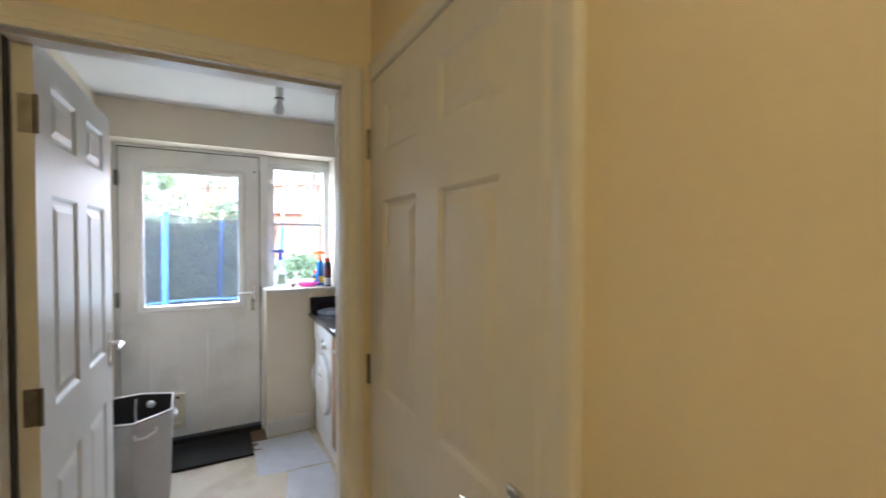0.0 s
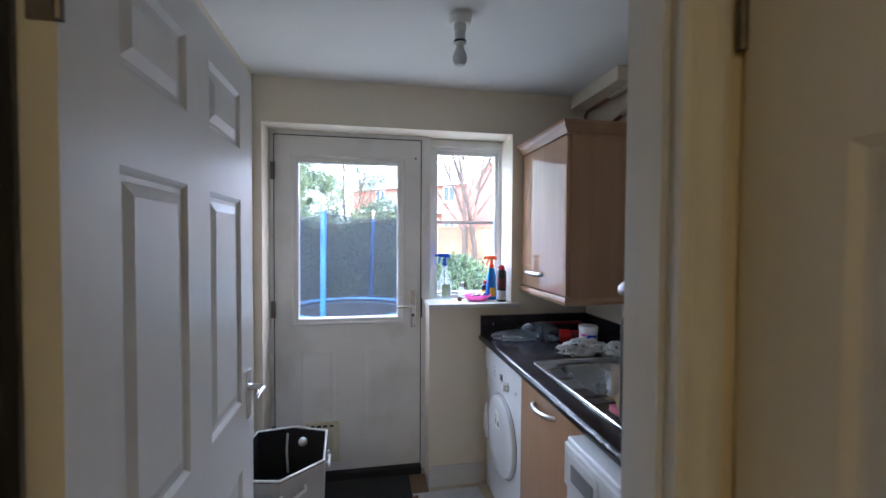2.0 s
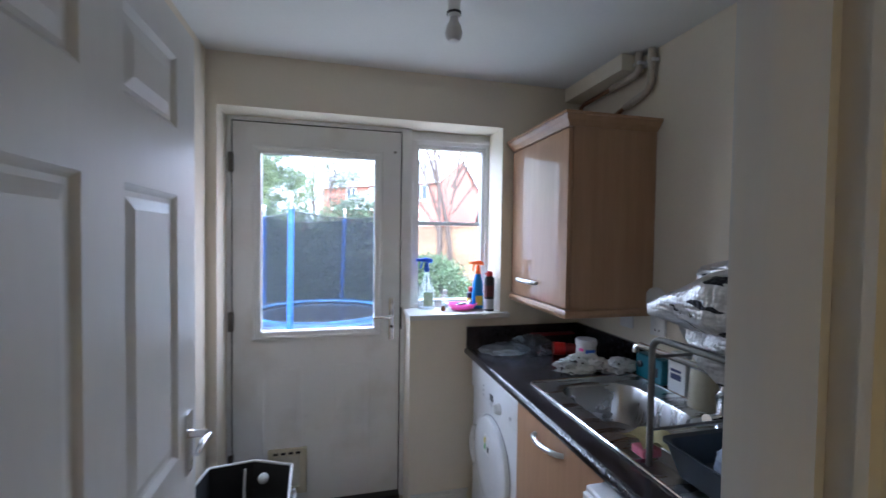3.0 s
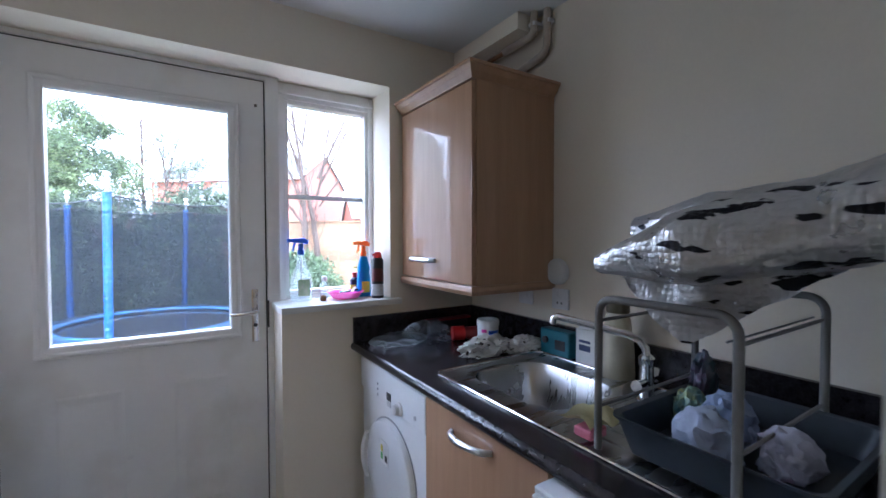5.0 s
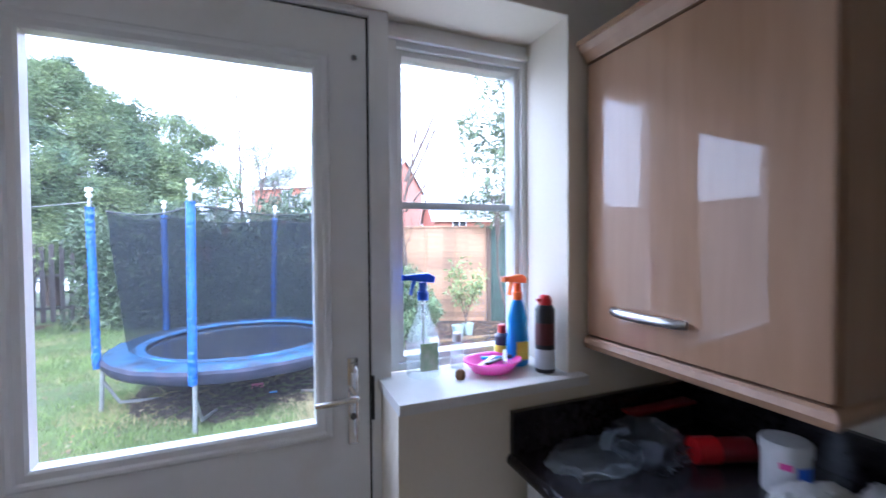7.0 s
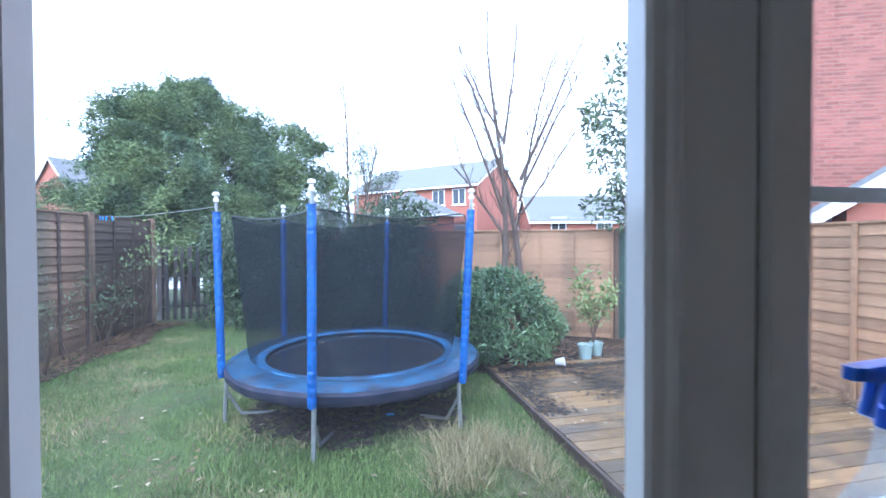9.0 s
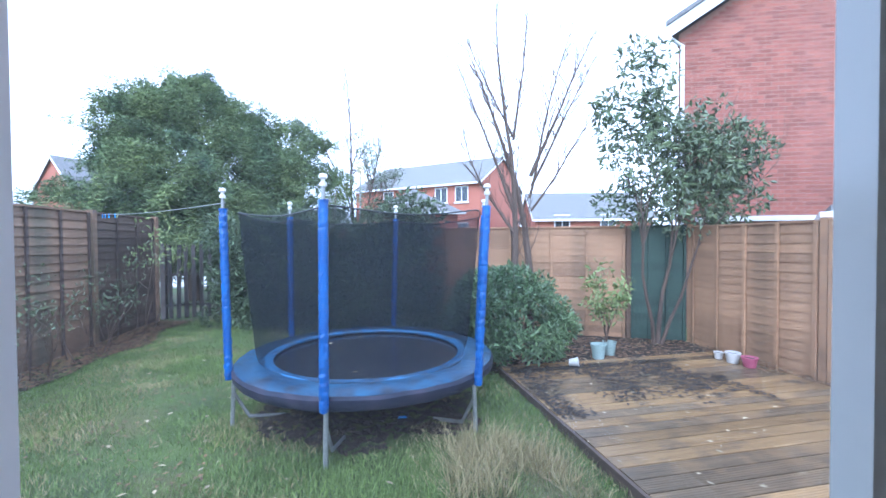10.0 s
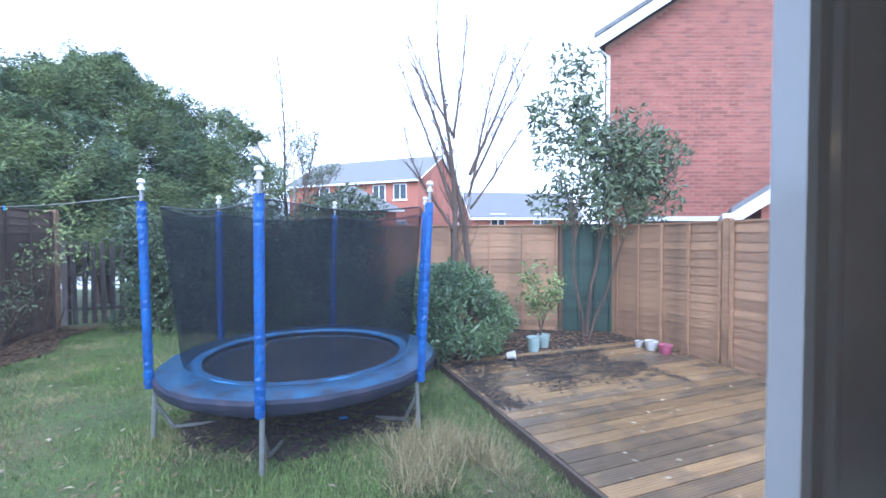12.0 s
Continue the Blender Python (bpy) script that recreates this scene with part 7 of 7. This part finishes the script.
def pot(name, x, y, z, r, h, mat, label, tilt=None):
    ob = thing(name, (x, y, z), label, "plant pot")
    bm = B()
    loft(bm, [[(x + q * math.cos(2 * math.pi * k / 24), y + q * math.sin(2 * math.pi * k / 24), z + e) for k in range(24)] for q, e in ((r * 0.74, 0), (r * 0.76, 0.002), (r * 0.95, h * 0.84), (r * 1.04, h * 0.85), (r * 1.05, h), (r * 0.95, h), (r * 0.88, h * 0.8))])
    part("pot", bm, mat, ob)
    part("soil", turned((x, y, z + h * 0.78), ((r * 0.90, 0), (r * 0.90, 0.005)), 20), M_EARTH, ob)
    if tilt:
        ob.matrix_world = Matrix.Translation((x, y, z)) @ pose(0, 0, r * 0.9, *tilt)
    return ob


BED = G + 0.025
pot("plant_pot", 2.98, 8.42, BED, 0.10, 0.20, M_POT, "pale green plastic plant pot on the bed")
pot("plant_pot", 3.22, 8.55, BED, 0.09, 0.19, M_POT, "pale green plastic plant pot on the bed")
pot("plant_pot", 4.50, 7.60, DK + 0.004, 0.085, 0.12, M_PINKPOT, "pink plastic plant pot beside the fence")
pot("plant_pot", 4.46, 7.80, DK + 0.004, 0.085, 0.13, M_WHITEPOT, "dirty white pot beside the fence")
pot("plant_pot", 4.42, 7.98, DK + 0.004, 0.055, 0.09, M_WHITEPOT, "small white pot beside the fence")
pot("plant_pot", 2.36, 8.02, DK + 0.004, 0.055, 0.11, M_WHITEPOT, "white pot lying on its side on the deck", tilt=(80, 0, 60))
ob, tips = tree("young_shrub", (3.18, 8.60, BED), "young shrub with pale green leaves in the bed", [((0, 0, 0), (0.1, 0, 1), 0.55, 0.012), ((0.05, 0, 0), (-0.2, 0, 1), 0.6, 0.012), ((-0.03, 0, 0), (0.3, 0, 1), 0.5, 0.010)], 41, category="shrub", depth=2, spread=0.45, kids=3)
foliage("crown", ob, M_PALELEAF, leaf_cloud([tuple(t) for t in tips], [0.09] * len(tips), 520, 0.085, droop=0.2, seed=42))
# rose at the left fence, and scrub along its foot
ob, tips = tree("climbing_rose", (-4.1, 11.6, G), "straggly climbing rose at the side fence", [((0, 0, 0), (0.1, -0.1, 1), 1.0, 0.018), ((0.1, -0.3, 0), (0.2, -0.2, 1), 1.0, 0.016), ((0, 0.3, 0), (0.3, 0.1, 1), 0.9, 0.016)], 51, category="shrub", depth=3, spread=0.55, up=0.12, kids=3)
foliage("crown", ob, M_PALELEAF, leaf_cloud([tuple(t) for t in tips], [0.10] * len(tips), 230, 0.075, seed=52))
for i, y in enumerate((7.4, 8.6, 9.8, 10.8)):
    ob, tips = tree("scrub", (-4.05, y, G), "tangle of bare brown stems at the fence foot", [((rr.uniform(-0.2, 0.2), rr.uniform(-0.4, 0.4), 0), (rr.uniform(-0.3, 0.5), rr.uniform(-0.6, 0.6), 1), rr.uniform(0.45, 0.75), 0.009) for k in range(6)], 60 + i, category="shrub", depth=2, spread=0.6, up=0.15, kids=3, bark=M_TWIG)
    foliage("crown", ob, M_LAUREL, leaf_cloud([tuple(t) for t in tips], [0.08] * len(tips), 260, 0.05, seed=70 + i))


def litter(name, n, x0, x1, y0, y1, z, size, mat, label, keep=lambda x, y: True, seed=1):
    r = np.random.default_rng(seed)
    v, f = [], []
    for i in range(n):
        x, y = r.uniform(x0, x1), r.uniform(y0, y1)
        if not keep(x, y):
            continue
        a, s = r.uniform(0, 6.28), size * r.uniform(0.5, 1.4)
        ca, sa = math.cos(a) * s, math.sin(a) * s
        k = len(v)
        up = r.uniform(0.001, 0.001 + 0.25 * s)
        v += [(x - ca, y - sa, z), (x - sa * 0.5, y + ca * 0.5, z + up), (x + ca, y + sa, z + 0.002), (x + sa * 0.5, y - ca * 0.5, z + up * 0.4)]
        f += [(k, k + 1, k + 2), (k, k + 2, k + 3)]
    me = bpy.data.meshes.new(name)
    me.from_pydata([tuple(map(float, p)) for p in v], [], f)
    me.materials.append(mat)
    return tagged(new(name, me), label, "leaf litter", kind="stuff")


litter("leaf_litter", 4200, 1.6, 3.9, 6.6, 8.1, DK + 0.008, 0.025, M_EARTH, "dark wet leaf litter on the deck", lambda x, y: noise.noise((x * 1.6, y * 1.6, 1)) + 0.5 * noise.noise((x * 31, y * 37, 1)) > 0.06 - (y - 7.0) * 0.26 + 0.35 * (random.random() - 0.5), seed=3)
litter("deck_leaves", 120, 1.6, 4.8, 4.5, 8.2, DK + 0.006, 0.022, M_LITTERPALE, "pale dead leaves scattered on the deck", seed=4)
litter("bed_stones", 420, 1.8, 4.82, 8.18, 9.6, BED + 0.004, 0.020, M_LITTERPALE, "pale stones and leaf scraps on the earth bed", lambda x, y: y < back_y(x) - 0.05, seed=25)
litter("bed_leaves", 1500, 1.5, 4.84, 8.18, 9.6, BED + 0.003, 0.040, M_LITTER, "dead leaves on the earth bed", lambda x, y: y < back_y(x) - 0.05, seed=5)
litter("fence_leaves", 260, 4.55, 4.84, 5.0, 8.6, DK + 0.006, 0.035, M_LITTER, "dead leaves drifted against the fence", seed=6)
litter("lawn_mud", 2600, -3.6, 1.45, 4.6, 9.5, G + 0.014, 0.020, M_LITTER, "brown dead leaves and moss trodden into the lawn", lambda x, y: noise.noise((x * 1.1, y * 1.1, 2)) < -0.05, seed=17)
litter("border_litter", 5200, -4.36, -3.45, 5.0, 12.6, G + 0.018, 0.034, M_LITTER, "dead brown leaves in the bare border along the fence", lambda x, y: x < -3.7 + 0.3 * noise.noise((y * 0.9, 0, 7)), seed=23)
litter("border_soil", 4200, -4.36, -3.45, 5.0, 12.6, G + 0.012, 0.050, M_EARTH, "dark bare soil of the border along the fence", lambda x, y: x < -3.7 + 0.3 * noise.noise((y * 0.9, 0, 7)), seed=24)
litter("lawn_leaves", 130, -3.8, 1.4, 4.5, 11.0, G + 0.02, 0.030, M_LITTERPALE, "pale dead leaves on the lawn", seed=8)
litter("trampoline_leaves", 26, -0.9, 0.6, 6.8, 8.3, RZ - 0.010, 0.020, M_LITTERPALE, "a few dead leaves on the trampoline", lambda x, y: (x - TC.x) ** 2 + (y - TC.y) ** 2 < 0.8, seed=9)
litter("bare_soil_litter", 2600, TC.x - 1.1, TC.x + 1.15, TC.y - 1.15, TC.y + 1.0, G + 0.024, 0.050, M_EARTH, "dark bare soil and dead leaves under the trampoline", lambda x, y: (x - TC.x) ** 2 + (y - TC.y) ** 2 < 1.1 + 0.5 * noise.noise((x * 2, y * 2, 3)), seed=21)
# lost things under the trampoline
single("lost_toy", boxed(0.20, 0.28, 6.98, 7.03, G, G + 0.03, bevel=0.012, seg=3), M_SKYPL, "faded blue toy lying under the trampoline", "toy", at=(0.24, 7.0, G))
single("lost_toy", boxed(0.02, 0.14, 7.28, 7.33, G, G + 0.04, bevel=0.012, seg=3), M_PINKPOT, "faded pink toy lying under the trampoline", "toy", at=(0.08, 7.3, G))
# pegs on the washing line
for i, f in enumerate((0.03, 0.07, 0.12, 0.20)):
    p = Vector(line_pts[0]).lerp(Vector(line_pts[-1]), f) - Vector((0, 0, 0.03 * math.sin(math.pi * f)))
    single("clothes_peg", boxed(p.x - 0.006, p.x + 0.006, p.y - 0.006, p.y + 0.006, p.z - 0.055, p.z + 0.012, bevel=0.002), M_SKYPL, "blue plastic clothes peg on the line", "clothes peg", group="pegs on the washing line", at=tuple(p))
